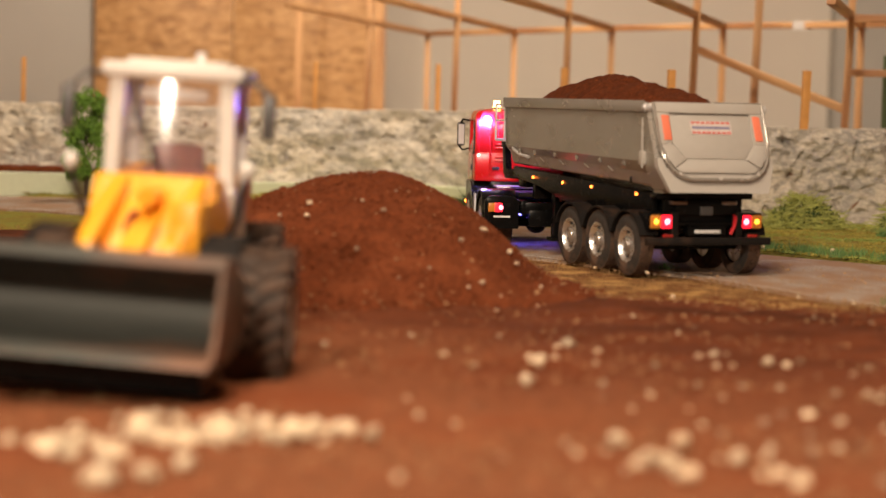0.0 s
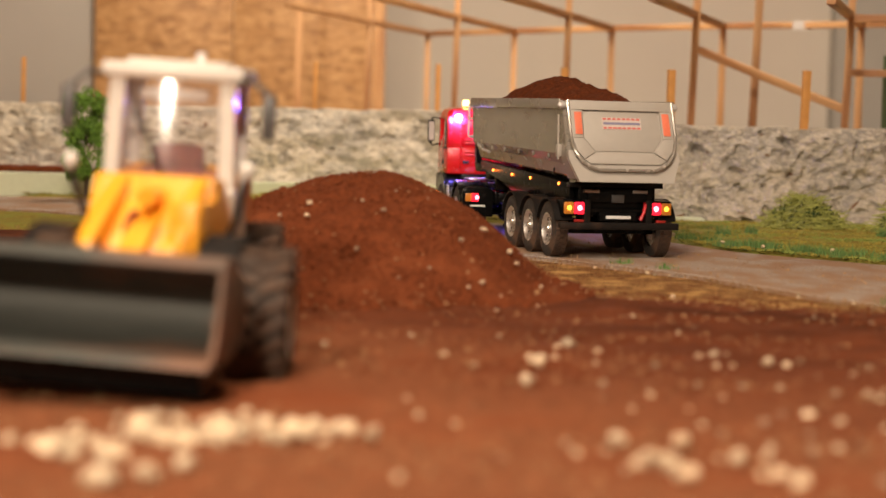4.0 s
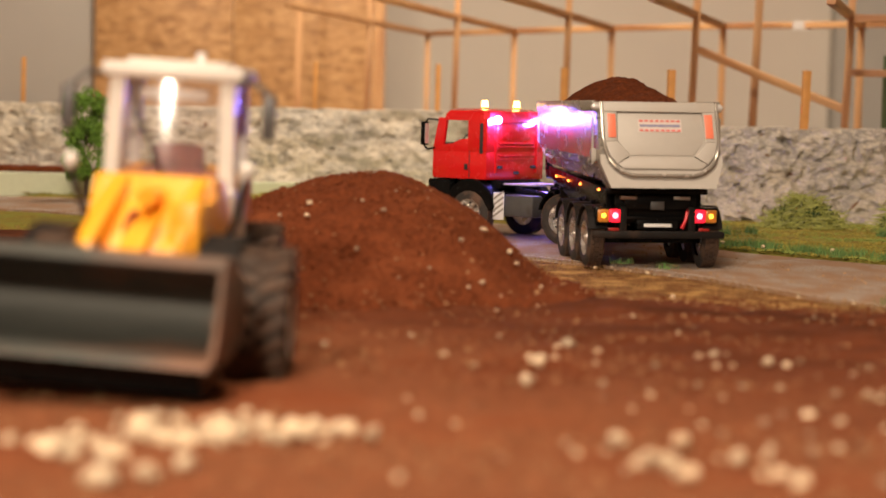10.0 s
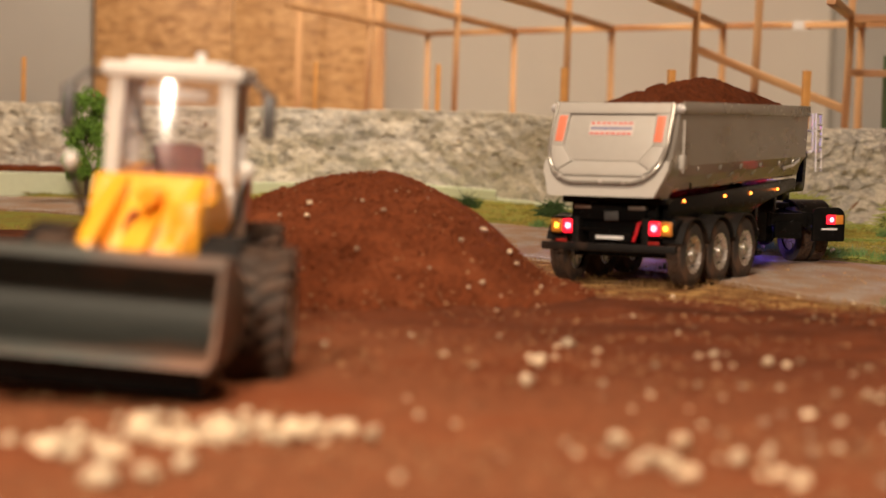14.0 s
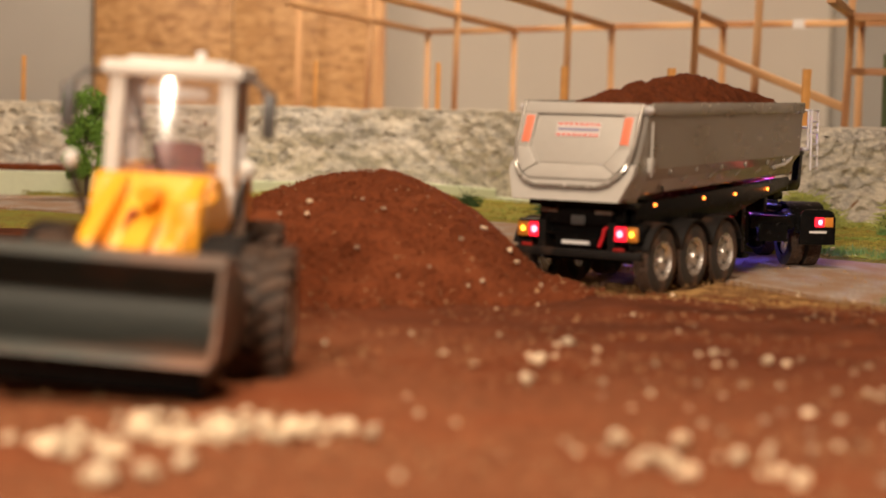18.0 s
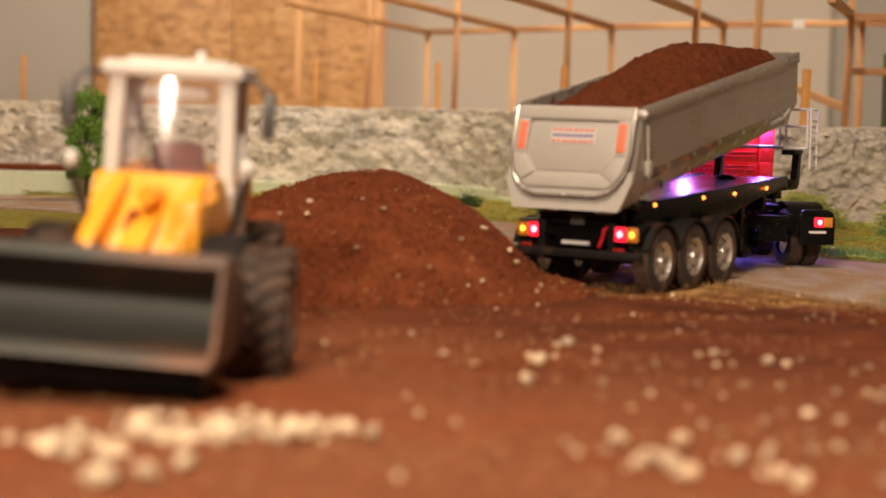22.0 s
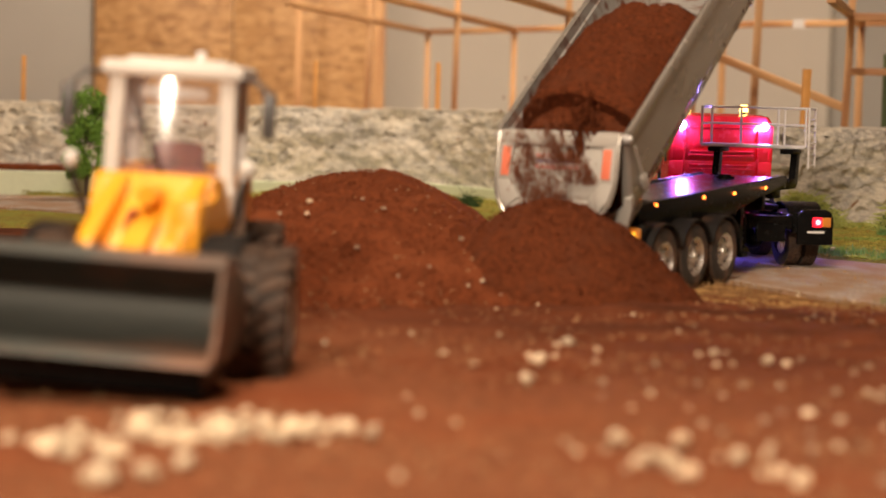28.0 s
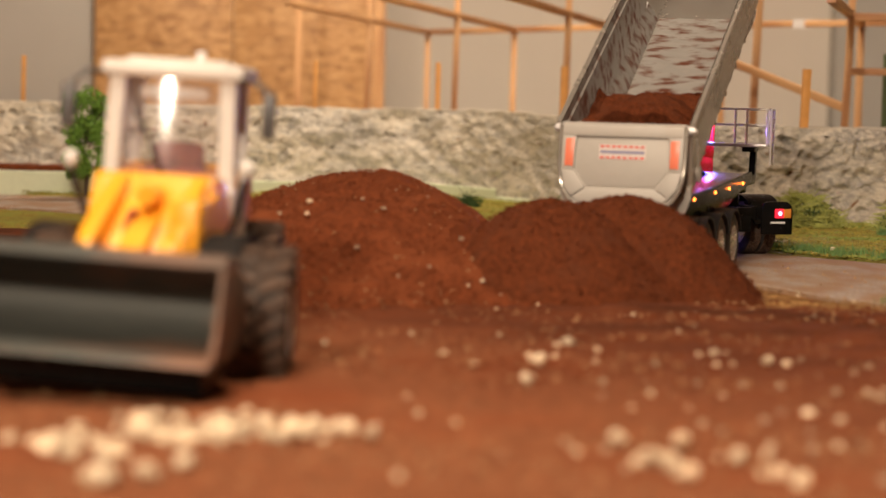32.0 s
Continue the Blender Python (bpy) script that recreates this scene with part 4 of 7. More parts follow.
    bm = bmesh.new()
    plate_on_gate(bm, u_shape, 0.0, 0.005)
    part("gate_sheet", bm, BODY_PLAIN, gate)
    # raised frame round a sunk panel: the frame is built of its limbs
    bm = bmesh.new()
    limbs = [([(-0.0815, 0.0040), (0.0815, 0.0040), (0.0815, -0.0100), (-0.0815, -0.0100)], 0.0105)]
    for s in (-1, 1):
        limbs.append(([(s * 0.0625, -0.0100), (s * 0.0815, -0.0100), (s * 0.0815, -0.0520), (s * 0.0640, -0.0520)], 0.0105))
        limbs.append(([(s * 0.0640, -0.0520), (s * 0.0815, -0.0520), (s * 0.0765, -0.0710), (s * 0.0660, -0.0835), (s * 0.0475, -0.0725)], 0.0105))
    limbs.append(([(-0.0470, -0.0730), (0.0470, -0.0730), (0.0655, -0.0840), (0.0560, -0.0905), (-0.0560, -0.0905), (-0.0655, -0.0840)], 0.0085))
    for l, high in limbs:
        plate_on_gate(bm, l, 0.0051, high, 0.0014)
    part("gate_frame", bm, BODY_PLAIN, gate, "raised tailgate frame")
    bm = bmesh.new()
    plate_on_gate(bm, [(-0.0605, -0.0115), (0.0605, -0.0115), (0.0622, -0.0515), (0.0460, -0.0715), (-0.0460, -0.0715), (-0.0622, -0.0515)], 0.0051, 0.0064, 0.0008)
    part("gate_panel", bm, BODY_PLAIN, gate)
    bm = bmesh.new()
    pipe(bm, [gp(x * 1.012, z - 0.0010, 0.0085) for x, z in half] + [gp(-x * 1.012, z - 0.0010, 0.0085) for x, z in half[::-1]], 0.0027)
    part("gate_rim", bm, BODY, gate, "rounded steel rim of the tailgate")
    for x in (-0.060, 0.0, 0.060):
        bm = bmesh.new()
        z = -0.0985 if x == 0 else -0.0925
        bmesh.ops.create_uvsphere(bm, u_segments=10, v_segments=6, radius=0.0030, matrix=Matrix.Translation(gp(x, z, 0.0100)))
        part("rim_stud", bm, BODY_PLAIN, gate)
    for s in (-1, 1):
        bm = bmesh.new()
        plate_on_gate(bm, [(s * 0.0705 - 0.0058, -0.0130), (s * 0.0705 + 0.0058, -0.0130), (s * 0.0708 + 0.0058, -0.0465), (s * 0.0708 - 0.0058, -0.0465)], 0.0106, 0.0118, 0.0005)
        part("gate_reflector", bm, REFLECTOR, gate, "tall orange-red reflector")
    bm = bmesh.new()
    plate_on_gate(bm, [(-0.0315, -0.0205), (0.0315, -0.0205), (0.0315, -0.0385), (-0.0315, -0.0385)], 0.0065, 0.0070)
    sticker = part("sticker", bm, STICKER, gate, "pale sticker with plain red and blue bars")
    for z, h, mt in ((-0.0226, 0.0030, STICKER_RED), (-0.0293, 0.0036, STICKER_BLUE), (-0.0360, 0.0030, STICKER_RED)):
        if mt is STICKER_BLUE:
            cells = [(-0.0295, 0.0295)]
        else:
            cells = [(-0.030 + 0.0077 * k, -0.030 + 0.0077 * k + 0.0056) for k in range(8)]
        for c0, c1 in cells:
            bm = bmesh.new()
            plate_on_gate(bm, [(c0, z + h / 2), (c1, z + h / 2), (c1, z - h / 2), (c0, z - h / 2)], 0.0071, 0.0074)
            part("sticker_bar", bm, mt, sticker)
    return out


TRAILER = build_trailer()


# ---- the tractor unit ----
# Origin on the ground below the kingpin; y runs to the front.
def build_tractor():
    tk = thing("tractor_unit", pose(0.5, 3.2, 0), "red two-axle tractor unit with blue strobes and orange beacons", "truck")
    out = {"root": tk, "wheels": []}
    bm = bmesh.new()
    for s in (-1, 1):
        block(bm, s * 0.030 - 0.004, s * 0.030 + 0.004, -0.105, 0.24, 0.058, 0.080, 0.001)
    part("frame", bm, BLACK, tk)
    for y in (-0.10, -0.02, 0.05, 0.10):
        bm = bmesh.new()
        block(bm, -0.028, 0.028, y - 0.006, y + 0.006, 0.06, 0.078, 0.001)
        part("crossbar", bm, BLACK, tk)
    bm = bmesh.new()
    block(bm, -0.022, 0.022, -0.11, -0.098, 0.040, 0.066, 0.001)
    part("tow_bar", bm, BLACK, tk)
    bm = bmesh.new()
    prism(bm, [(-0.032, -0.05), (-0.008, -0.055), (-0.006, -0.02), (0.006, -0.02), (0.008, -0.055), (0.032, -0.05), (0.034, 0.03), (-0.034, 0.03)], "z", 0.084, 0.091, 0.001)
    part("coupling_plate", bm, BLACK_DUSTY, tk)
    bm = bmesh.new()
    block(bm, -0.055, 0.055, 0.055, 0.118, 0.0925, 0.0955, 0.0008)
    part("catwalk", bm, ALU, tk, "silver catwalk plate behind the cab")
    for y, dual in ((-0.030, True), (0.165, False)):
        bm = bmesh.new()
        rod(bm, (-0.075, y, 0.042), (0.075, y, 0.042), 0.007)
        if dual:
            bmesh.ops.create_uvsphere(bm, u_segments=14, v_segments=8, radius=0.018, matrix=Matrix.Translation((0, y, 0.042)))
        part("axle", bm, BLACK, tk)
        for s in (-1, 1):
            out["wheels"].append(make_wheel(tk, s * 0.080, y, s, dark_hub=not dual))
            if dual:
                out["wheels"].append(make_wheel(tk, s * 0.054, y, s))
    # rear mudguards, tail lamps, flaps
    for s in (-1, 1):
        bm = bmesh.new()
        y = -0.034
        outer = [(y - 0.0600, 0.052)] + [(y + 0.0510 * math.cos(a), 0.046 + 0.050 * math.sin(a)) for a in np.linspace(radians(165), radians(12), 14)]
        inner = [(y + 0.0485 * math.cos(a), 0.046 + 0.0475 * math.sin(a)) for a in np.linspace(radians(12), radians(165), 14)] + [(y - 0.0560, 0.052)]
        prism(bm, outer + inner, "x", s * 0.0385, s * 0.0935)
        part("mudguard", bm, BLACK, tk, "glossy black rear mudguard")
        bm = bmesh.new()
        prism(bm, [(s * 0.066 + dx, z) for dx, z in ((-0.0275, 0.036), (0.0275, 0.036), (0.0275, 0.074), (0.0245, 0.083), (0.017, 0.088), (-0.017, 0.088), (-0.0245, 0.085), (-0.0275, 0.078))], "y", -0.1145, -0.1085, 0.002)
        flap = part("mud_flap", bm, BLACK, tk)
        bm = bmesh.new()
        block(bm, s * 0.066 - 0.013, s * 0.066 + 0.013, -0.1156, -0.1146, 0.0535, 0.0565, 0)
        part("flap_mark", bm, PLATE, flap, "small plain white mark")
        bm = bmesh.new()
        block(bm, s * 0.070 - 0.0095, s * 0.070 + 0.0045, -0.1185, -0.1146, 0.0625, 0.0765, 0.001)
        part("stop_lamp", bm, TAIL_RED, flap, "glowing red stop lamp")
        bm = bmesh.new()
        block(bm, s * 0.0815 - 0.0065, s * 0.0815 + 0.0065, -0.1185, -0.1146, 0.0625, 0.0765, 0.001)
        part("turn_lamp", bm, TAIL_AMBER, flap, "glowing amber turn lamp")
        bm = bmesh.new()
        bmesh.ops.create_uvsphere(bm, u_segments=10, v_segments=6, radius=0.0038, matrix=Matrix.Translation((s * 0.068, -0.1186, 0.0695)) @ Matrix.Diagonal((1, 0.35, 1, 1)))
        part("bulb", bm, SPOT_HOT, flap)
    # side tanks with a striped marker board
    for s in (-1, 1):
        bm = bmesh.new()
        block(bm, s * 0.064 - 0.020, s * 0.064 + 0.020, 0.034, 0.098, 0.040, 0.078, 0.005)
        tank = part("side_tank", bm, TANK, tk, "dark grey side tank")
        bm = bmesh.new()
        block(bm, *sorted((s * 0.086, s * 0.0885)), 0.092, 0.114, 0.034, 0.081, 0.001)
        board = part("marker_board", bm, PLATE, tank, "white board with grey slanted stripes")
        for k in range(4):
            bm = bmesh.new()
            z = 0.041 + 0.010 * k
            prism(bm, [(0.0925, z + 0.010), (0.1135, z - 0.004), (0.1135, z), (0.0925, z + 0.014)], "x", s * 0.0886, s * 0.0892)
            part("stripe", bm, CONCRETE, board)
        bm = bmesh.new()
        rod(bm, (s * 0.052, -0.01 + 0.012, 0.075), (s * 0.052, 0.09, 0.086), 0.006, 10)
        part("air_bottle", bm, BLACK, tk)
        bm = bmesh.new()
        block(bm, s * 0.020 - 0.004, s * 0.020 + 0.004, 0.03, 0.08, 0.050, 0.053)
        part("under_light", bm, BLUE_LOW, tk, "blue light strip under the chassis")
    # cab: a shell with openings, pillars and roof
    cab = new("cab")
    cab.parent = tk
    tagged(cab, "glossy red day cab")
    y0, y1, w = 0.133, 0.252, 0.0855
    bm = bmesh.new()
    block(bm, -w, w, y0, y1, 0.100, 0.150, 0.004)
    part("lower_shell", bm, RED, cab)
    bm = bmesh.new()
    block(bm, -w + 0.004, w - 0.004, y0 + 0.001, y0 + 0.008, 0.148, 0.205, 0.001)
    part("rear_wall", bm, RED, cab)
    for s in (-1, 1):
        bm = bmesh.new()
        block(bm, s * (w - 0.004) - 0.004, s * (w - 0.004) + 0.004, y0, y0 + 0.042, 0.148, 0.206, 0.002)
        part("rear_pillar", bm, RED, cab)
        bm = bmesh.new()
        prism(bm, [(y1 - 0.022, 0.148), (y1, 0.148), (y1 - 0.013, 0.206), (y1 - 0.031, 0.206)], "x", s * (w - 0.0035) - 0.0035, s * (w - 0.0035) + 0.0035, 0.001)
        part("front_pillar", bm, RED, cab)
    bm = bmesh.new()
    rings = []
    for z, i in ((0.202, 0.0), (0.212, 0.001), (0.219, 0.005), (0.2225, 0.014), (0.2235, 0.035)):
        a, b, c = w - i, y0 + i, y1 - 0.020 - i * 1.2
        k = 0.008
        pts = [(-a + k, b), (a - k, b), (a, b + k), (a, c - k), (a - k, c), (-a + k, c), (-a, c - k), (-a, b + k)]
        rings.append([bm.verts.new((x, y, z)) for x, y in pts])
    for u, v in zip(rings, rings[1:]):
        for k in range(8):
            bm.faces.new((u[k], u[(k + 1) % 8], v[(k + 1) % 8], v[k]))
    bm.faces.new(rings[0][::-1]), bm.faces.new(rings[-1])
    part("roof", bm, RED, cab)
    bm = bmesh.new()
    block(bm, -w + 0.004, w - 0.004, y0 + 0.02, y1 - 0.01, 0.149, 0.153)
    block(bm, -0.06, -0.02, y0 + 0.02, y0 + 0.032, 0.153, 0.19, 0.004)
    block(bm, 0.02, 0.06, y0 + 0.02, y0 + 0.032, 0.153, 0.19, 0.004)
    block(bm, -w + 0.005, w - 0.005, y1 - 0.035, y1 - 0.012, 0.150, 0.163, 0.004)
    part("interior", bm, DARK_TRIM, cab)
    bm = bmesh.new()
    c = Vector((-0.042, y1 - 0.045, 0.168))
    tilt = Matrix.Rotation(radians(-60), 3, "X")
    pipe(bm, [c + tilt @ Vector((0.014 * math.cos(a), 0.014 * math.sin(a), 0)) for a in np.linspace(0, math.tau * 0.97, 18)], 0.0016, 6)
    rod(bm, c, c + Vector((0, 0.014, -0.016)), 0.002)
    part("steering_wheel", bm, DARK_TRIM, cab)
    for s in (-1, 1):
        bm = bmesh.new()
        block(bm, s * (w - 0.005) - 0.0006, s * (w - 0.005) + 0.0006, y0 + 0.040, y1 - 0.012, 0.150, 0.204)
        pane = part("side_pane", bm, PANE, cab)
        pane.visible_shadow = False
        bm = bmesh.new()
        block(bm, s * (w + 0.0008) - 0.0012, s * (w + 0.0008) + 0.0012, y0 + 0.008, y0 + 0.0145, 0.146, 0.198, 0.0008)
        part("black_strip", bm, DARK_TRIM, cab)
        bm = bmesh.new()
        prism(bm, [(y0 + 0.040, 0.148), (y0 + 0.040, 0.171), (y0 + 0.058, 0.169), (y0 + 0.074, 0.161), (y1 - 0.020, 0.159), (y1 - 0.020, 0.148)], "x", s * (w - 0.004) - 0.0038, s * (w - 0.004) + 0.0038, 0.0008)
        part("window_foot", bm, RED, cab)
        bm = bmesh.new()
        block(bm, s * (w + 0.001) - 0.0015, s * (w + 0.001) + 0.0015, y0 + 0.040, y0 + 0.047, 0.117, 0.127, 0.001)
        part("door_handle", bm, DARK_TRIM, cab)
        bm = bmesh.new()
        block(bm, s * (w + 0.0003) - 0.0005, s * (w + 0.0003) + 0.0005, y0 + 0.036, y0 + 0.0372, 0.104, 0.150)
        part("door_gap", bm, DARK_TRIM, cab)
        # wheel arch, front bumper corner, step
        bm = bmesh.new()
        yc = 0.165
        outer = [(yc + 0.056 * math.cos(a), 0.046 + 0.056 * math.sin(a)) for a in np.linspace(radians(0), radians(180), 16)]
        inner = [(yc + 0.0465 * math.cos(a), 0.046 + 0.0465 * math.sin(a)) for a in np.linspace(radians(180), radians(0), 16)]
        prism(bm, outer + inner, "x", s * 0.060, s * 0.0885, 0.0008)
        part("wheel_arch", bm, BLACK, cab)
        bm = bmesh.new()
        lip = [(yc + 0.055 * math.cos(a), 0.045 + 0.055 * math.sin(a)) for a in np.linspace(radians(12), radians(168), 16)]
        lip += [(yc + 0.0475 * math.cos(a), 0.030 + 0.0430 * math.sin(a)) for a in np.linspace(radians(155), radians(25), 16)]
        prism(bm, lip, "x", *sorted((s * 0.0888, s * 0.0905)))
        part("arch_lip", bm, BLACK, cab)
        bm = bmesh.new()
        block(bm, s * 0.079 - 0.0085, s * 0.079 + 0.0085, 0.210, 0.258, 0.028, 0.099, 0.003)
        corner = part("bumper_corner", bm, BLACK, cab)
        bm = bmesh.new()
        bmesh.ops.create_uvsphere(bm, u_segments=8, v_segments=6, radius=0.003, matrix=Matrix.Translation((s * 0.0885, 0.232, 0.062)))
        part("side_lamp", bm, MARKER, corner, "glowing yellow side lamp")
        # mirror on its bracket
        bm = bmesh.new()
        m0 = Vector((s * 0.092, y1 + 0.006, 0.0))
        pipe(bm, [(s * 0.085, y1 - 0.012, 0.2015), (m0.x + s * 0.004, m0.y - 0.004, 0.2035), (m0.x + s * 0.008, m0.y, 0.196), (m0.x + s * 0.009, m0.y, 0.156), (m0.x + s * 0.004, m0.y - 0.004, 0.150), (s * 0.086, y1 - 0.006, 0.153)], 0.0018, 6)
        block(bm, *sorted((m0.x, m0.x + s * 0.013)), m0.y - 0.003, m0.y + 0.006, 0.157, 0.198, 0.002)
        mir = part("mirror", bm, BLACK, cab, "tall black side mirror")
        bm = bmesh.new()
        block(bm, *sorted((m0.x + s * 0.0015, m0.x + s * 0.0115)), m0.y - 0.0042, m0.y - 0.003, 0.160, 0.195)
        part("mirror_glass", bm, ALU, mir)
        # strobes and beacons
        bm = bmesh.new()
        bmesh.ops.create_uvsphere(bm, u_segments=12, v_segments=8, radius=0.0064, matrix=Matrix.Translation((s * 0.0670, y0 - 0.009, 0.204)))
        part("strobe", bm, BLUE, cab, "blazing blue strobe lamp")
        bm = bmesh.new()
        rod(bm, (s * 0.047, 0.168, 0.2215), (s * 0.047, 0.168, 0.226), 0.0065, 14)
        foot = part("beacon_foot", bm, BLACK, cab)
        bm = bmesh.new()
        rod(bm, (s * 0.047, 0.168, 0.226), (s * 0.047, 0.168, 0.2375), 0.0068, 16, 0.0052)
        part("beacon", bm, BEACON, foot, "lit orange beacon")
    # rear wall: window and pressed ribs
    bm = bmesh.new()
    block(bm, -0.045, 0.045, y0 - 0.001, y0 + 0.0008, 0.171, 0.198, 0.0008)
    part("rear_window", bm, RED, cab, "red blanked rear window")
    for x0, x1, za, zb in [(-0.052, 0.052, z - 0.0016, z + 0.0016) for z in (0.1635, 0.1575, 0.142, 0.136)] + [(x - 0.0016, x + 0.0016, 0.112, 0.198) for x in (-0.060, 0.060)] + [(-0.055, 0.055, 0.1995, 0.2025)]:
        bm = bmesh.new()
        block(bm, x0, x1, y0 - 0.0035, y0 + 0.002, za, zb, 0.001)
        part("rib", bm, RED, cab)
    for x in (-0.05, 0.0, 0.05):
        bm = bmesh.new()
        block(bm, x - 0.006, x + 0.006, y0 - 0.0045, y0 + 0.001, 0.110 if x == 0 else 0.120, 0.115 if x == 0 else 0.125, 0.001)
        part("vent", bm, DARK_TRIM, cab)
    bm = bmesh.new()
    block(bm, -0.072, 0.072, y1 - 0.0012, y1 + 0.0002, 0.151, 0.156)
    v = [bm.verts.new(p) for p in ((-0.078, y1 - 0.002, 0.150), (0.078, y1 - 0.002, 0.150), (0.076, y1 - 0.0165, 0.206), (-0.076, y1 - 0.0165, 0.206))]
    bm.faces.new(v)
    screen = part("windscreen", bm, PANE, cab)
    screen.visible_shadow = False
    bm = bmesh.new()
    block(bm, -0.084, 0.084, 0.247, 0.262, 0.030, 0.099, 0.004)
    part("front_bumper", bm, BLACK, cab)
    bm = bmesh.new()
    block(bm, -0.06, 0.06, 0.12, 0.245, 0.085, 0.101, 0.003)
    part("cab_floor", bm, BLACK, cab)
    return out


TRACTOR = build_tractor()


# ---- soil load in the trailer: crumbly slabs side by side ----
N_SLAB, LOAD_Y0, LOAD_DY = 14, 0.028, 0.0322


def load_top(x, y):
    """Height of the load above the ground with the body down."""
    u = (y - 0.300) / (0.31 if y < 0.3 else 0.25)
    crown = max(0.0, 1 - abs(u) ** 1.12)
    edge = 0.213 + 0.014 * crown
    return edge + (0.024 + 0.028 * crown) * max(0.0, 1 - (x / 0.082) ** 2) ** 0.8 + 0.006 * n3(x * 30, y * 30, 5) + 0.004 * n3(x * 80, y * 80, 8) + 0.003 * n3(x * 160, y * 160, 2)


def build_load():
    """Slabs in two layers: the lower one clings to the floor, the upper one runs off first."""
    root = thing("soil_load", pose(0.367, 2.812, 0.12), "heaped reddish-brown soil load in the trailer body", "soil load")
    slabs = []
    for layer in (0, 1):
        for k in range(N_SLAB):
            ya = LOAD_Y0 + LOAD_DY * k
            bm = bmesh.new()
            nx, ny = 40, 9
            top, low = {}, {}
            for j in range(ny + 1):
                y = ya - 0.004 + (LOAD_DY + 0.008) * j / ny
                floor = 0.1285 + 0.055 * (y - 0.03)
                for i in range(nx + 1):
                    x = -0.080 + 0.160 * i / nx
                    wob = 0.004 * n3(x * 60, k * 3.1 + j, 2) if j in (0, ny) else 0
                    fl = floor + max(0.0, abs(x) - 0.063) * 2.2
                    mid = max(fl + 0.006, floor + 0.030) + 0.004 * n3(x * 50, y * 50, 3) + 0.003 * n3(x * 110, y * 110, 4)
                    zt = load_top(x, y) - (0.004 if j in (0, ny) else 0)
                    hi, lo = (zt, mid - 0.004) if layer else (mid, fl)
                    ys = min(max(y + 0.20 * x * min(1.0, max(0.0, (y - 0.32) / 0.13)), LOAD_Y0 - 0.004), LOAD_Y0 + N_SLAB * LOAD_DY) - 0.03 + wob
                    top[i, j] = bm.verts.new((x, ys, hi - 0.12))
                    low[i, j] = bm.verts.new((x, ys, lo - 0.12))
            for d, rev in ((top, False), (low, True)):
                for i in range(nx):
                    for j in range(ny):
                        q = (d[i, j], d[i + 1, j], d[i + 1, j + 1], d[i, j + 1])
                        bm.faces.new(q[::-1] if rev else q)
            for i in range(nx):
                for j in (0, ny):
                    bm.faces.new((top[i, j], top[i + 1, j], low[i + 1, j], low[i, j]))
            for j in range(ny):
                for i in (0, nx):
                    bm.faces.new((top[i, j], top[i, j + 1], low[i, j + 1], low[i, j]))
            slabs.append((k, layer, part("soil_slab", bm, SOIL_LOOSE, root)))
    bm = heap_mesh(0.0, 0.0, 0.042, 0.078, 0.050, 0.13, 1.0, 23.0, step=0.004, fine=0.004, skirt=0.0, deep=0.012)
    surge = part("soil_surge", bm, SOIL_LOOSE, root, at=pose(0, 0.055, 0.036))
    return root, slabs, surge


LOAD, SLABS, SURGE = build_load()


# ---- the heap that the load makes, in two pours ----
def crumb_mesh(spots, sizes, stretch=(1, 0.75, 0.8)):
    """Many small eight-sided crumbs in one go."""
    shape = [Vector(c) for c in ((1, 0, 0), (-1, 0, 0), (0, 1, 0), (0, -1, 0), (0, 0, 1), (0, 0, -1), (0.66, 0.66, 0.5), (-0.6, 0.6, -0.6))]
    tris = ((0, 6, 4), (6, 2, 4), (2, 1, 4), (1, 3, 4), (3, 0, 4), (0, 2, 6), (0, 5, 2), (2, 5, 7), (7, 5, 1), (2, 7, 1), (1, 5, 3), (3, 5, 0))
    vs, fs = [], []
    for p, r in zip(spots, sizes):
        q = Euler((random.random() * 6, random.random() * 6, random.random() * 6)).to_matrix()
        n = len(vs)
        vs += [p + Vector((c.x * stretch[0], c.y * stretch[1], c.z * stretch[2])) * r for c in (q @ v for v in shape)]
        fs += [tuple(i + n for i in f) for f in tris]
    me = bpy.data.meshes.new("crumbs")
    me.from_pydata(vs, [], fs)
    return me


def build_poured():
    random.seed(14)
    made = []
    for cx, cy, h, rx, power, seed, count, label in ((0.132, 2.415, 0.116, 0.188, 1.30, 11.0, 1800, "dark freshly tipped soil heap behind the trailer"), (0.224, 2.49, 0.119, 0.190, 1.2, 17.0, 1600, "dark crumbly second pour of tipped soil"),
                                             (0.152, 2.44, 0.048, 0.070, 1.2, 29.0, 300, "small peak of soil piling up before the tailgate")):
        bm = heap_mesh(cx, cy, h, rx, rx, rx, power, seed, step=0.005, fine=0.0042, skirt=0.004)
        # loose crumbs on the skin belong to the heap
        bm.verts.ensure_lookup_table()
        skin = [v.co.copy() for v in bm.verts if v.co.z > 0.004]
        spots = [random.choice(skin) + Vector((random.gauss(0, 0.002), random.gauss(0, 0.002), 0.0006)) for _ in range(count)]
        me = crumb_mesh(spots, [random.uniform(0.0009, 0.0026) for _ in spots])
        bm.from_mesh(me)
        bpy.data.meshes.remove(me)
        ob = part("tipped_mound", bm, SOIL_LOOSE, at=pose(cx, cy, -0.16))
        made.append(tagged(ob, label, "soil mound", "tipped heaps"))
    return made


POURED = build_poured()


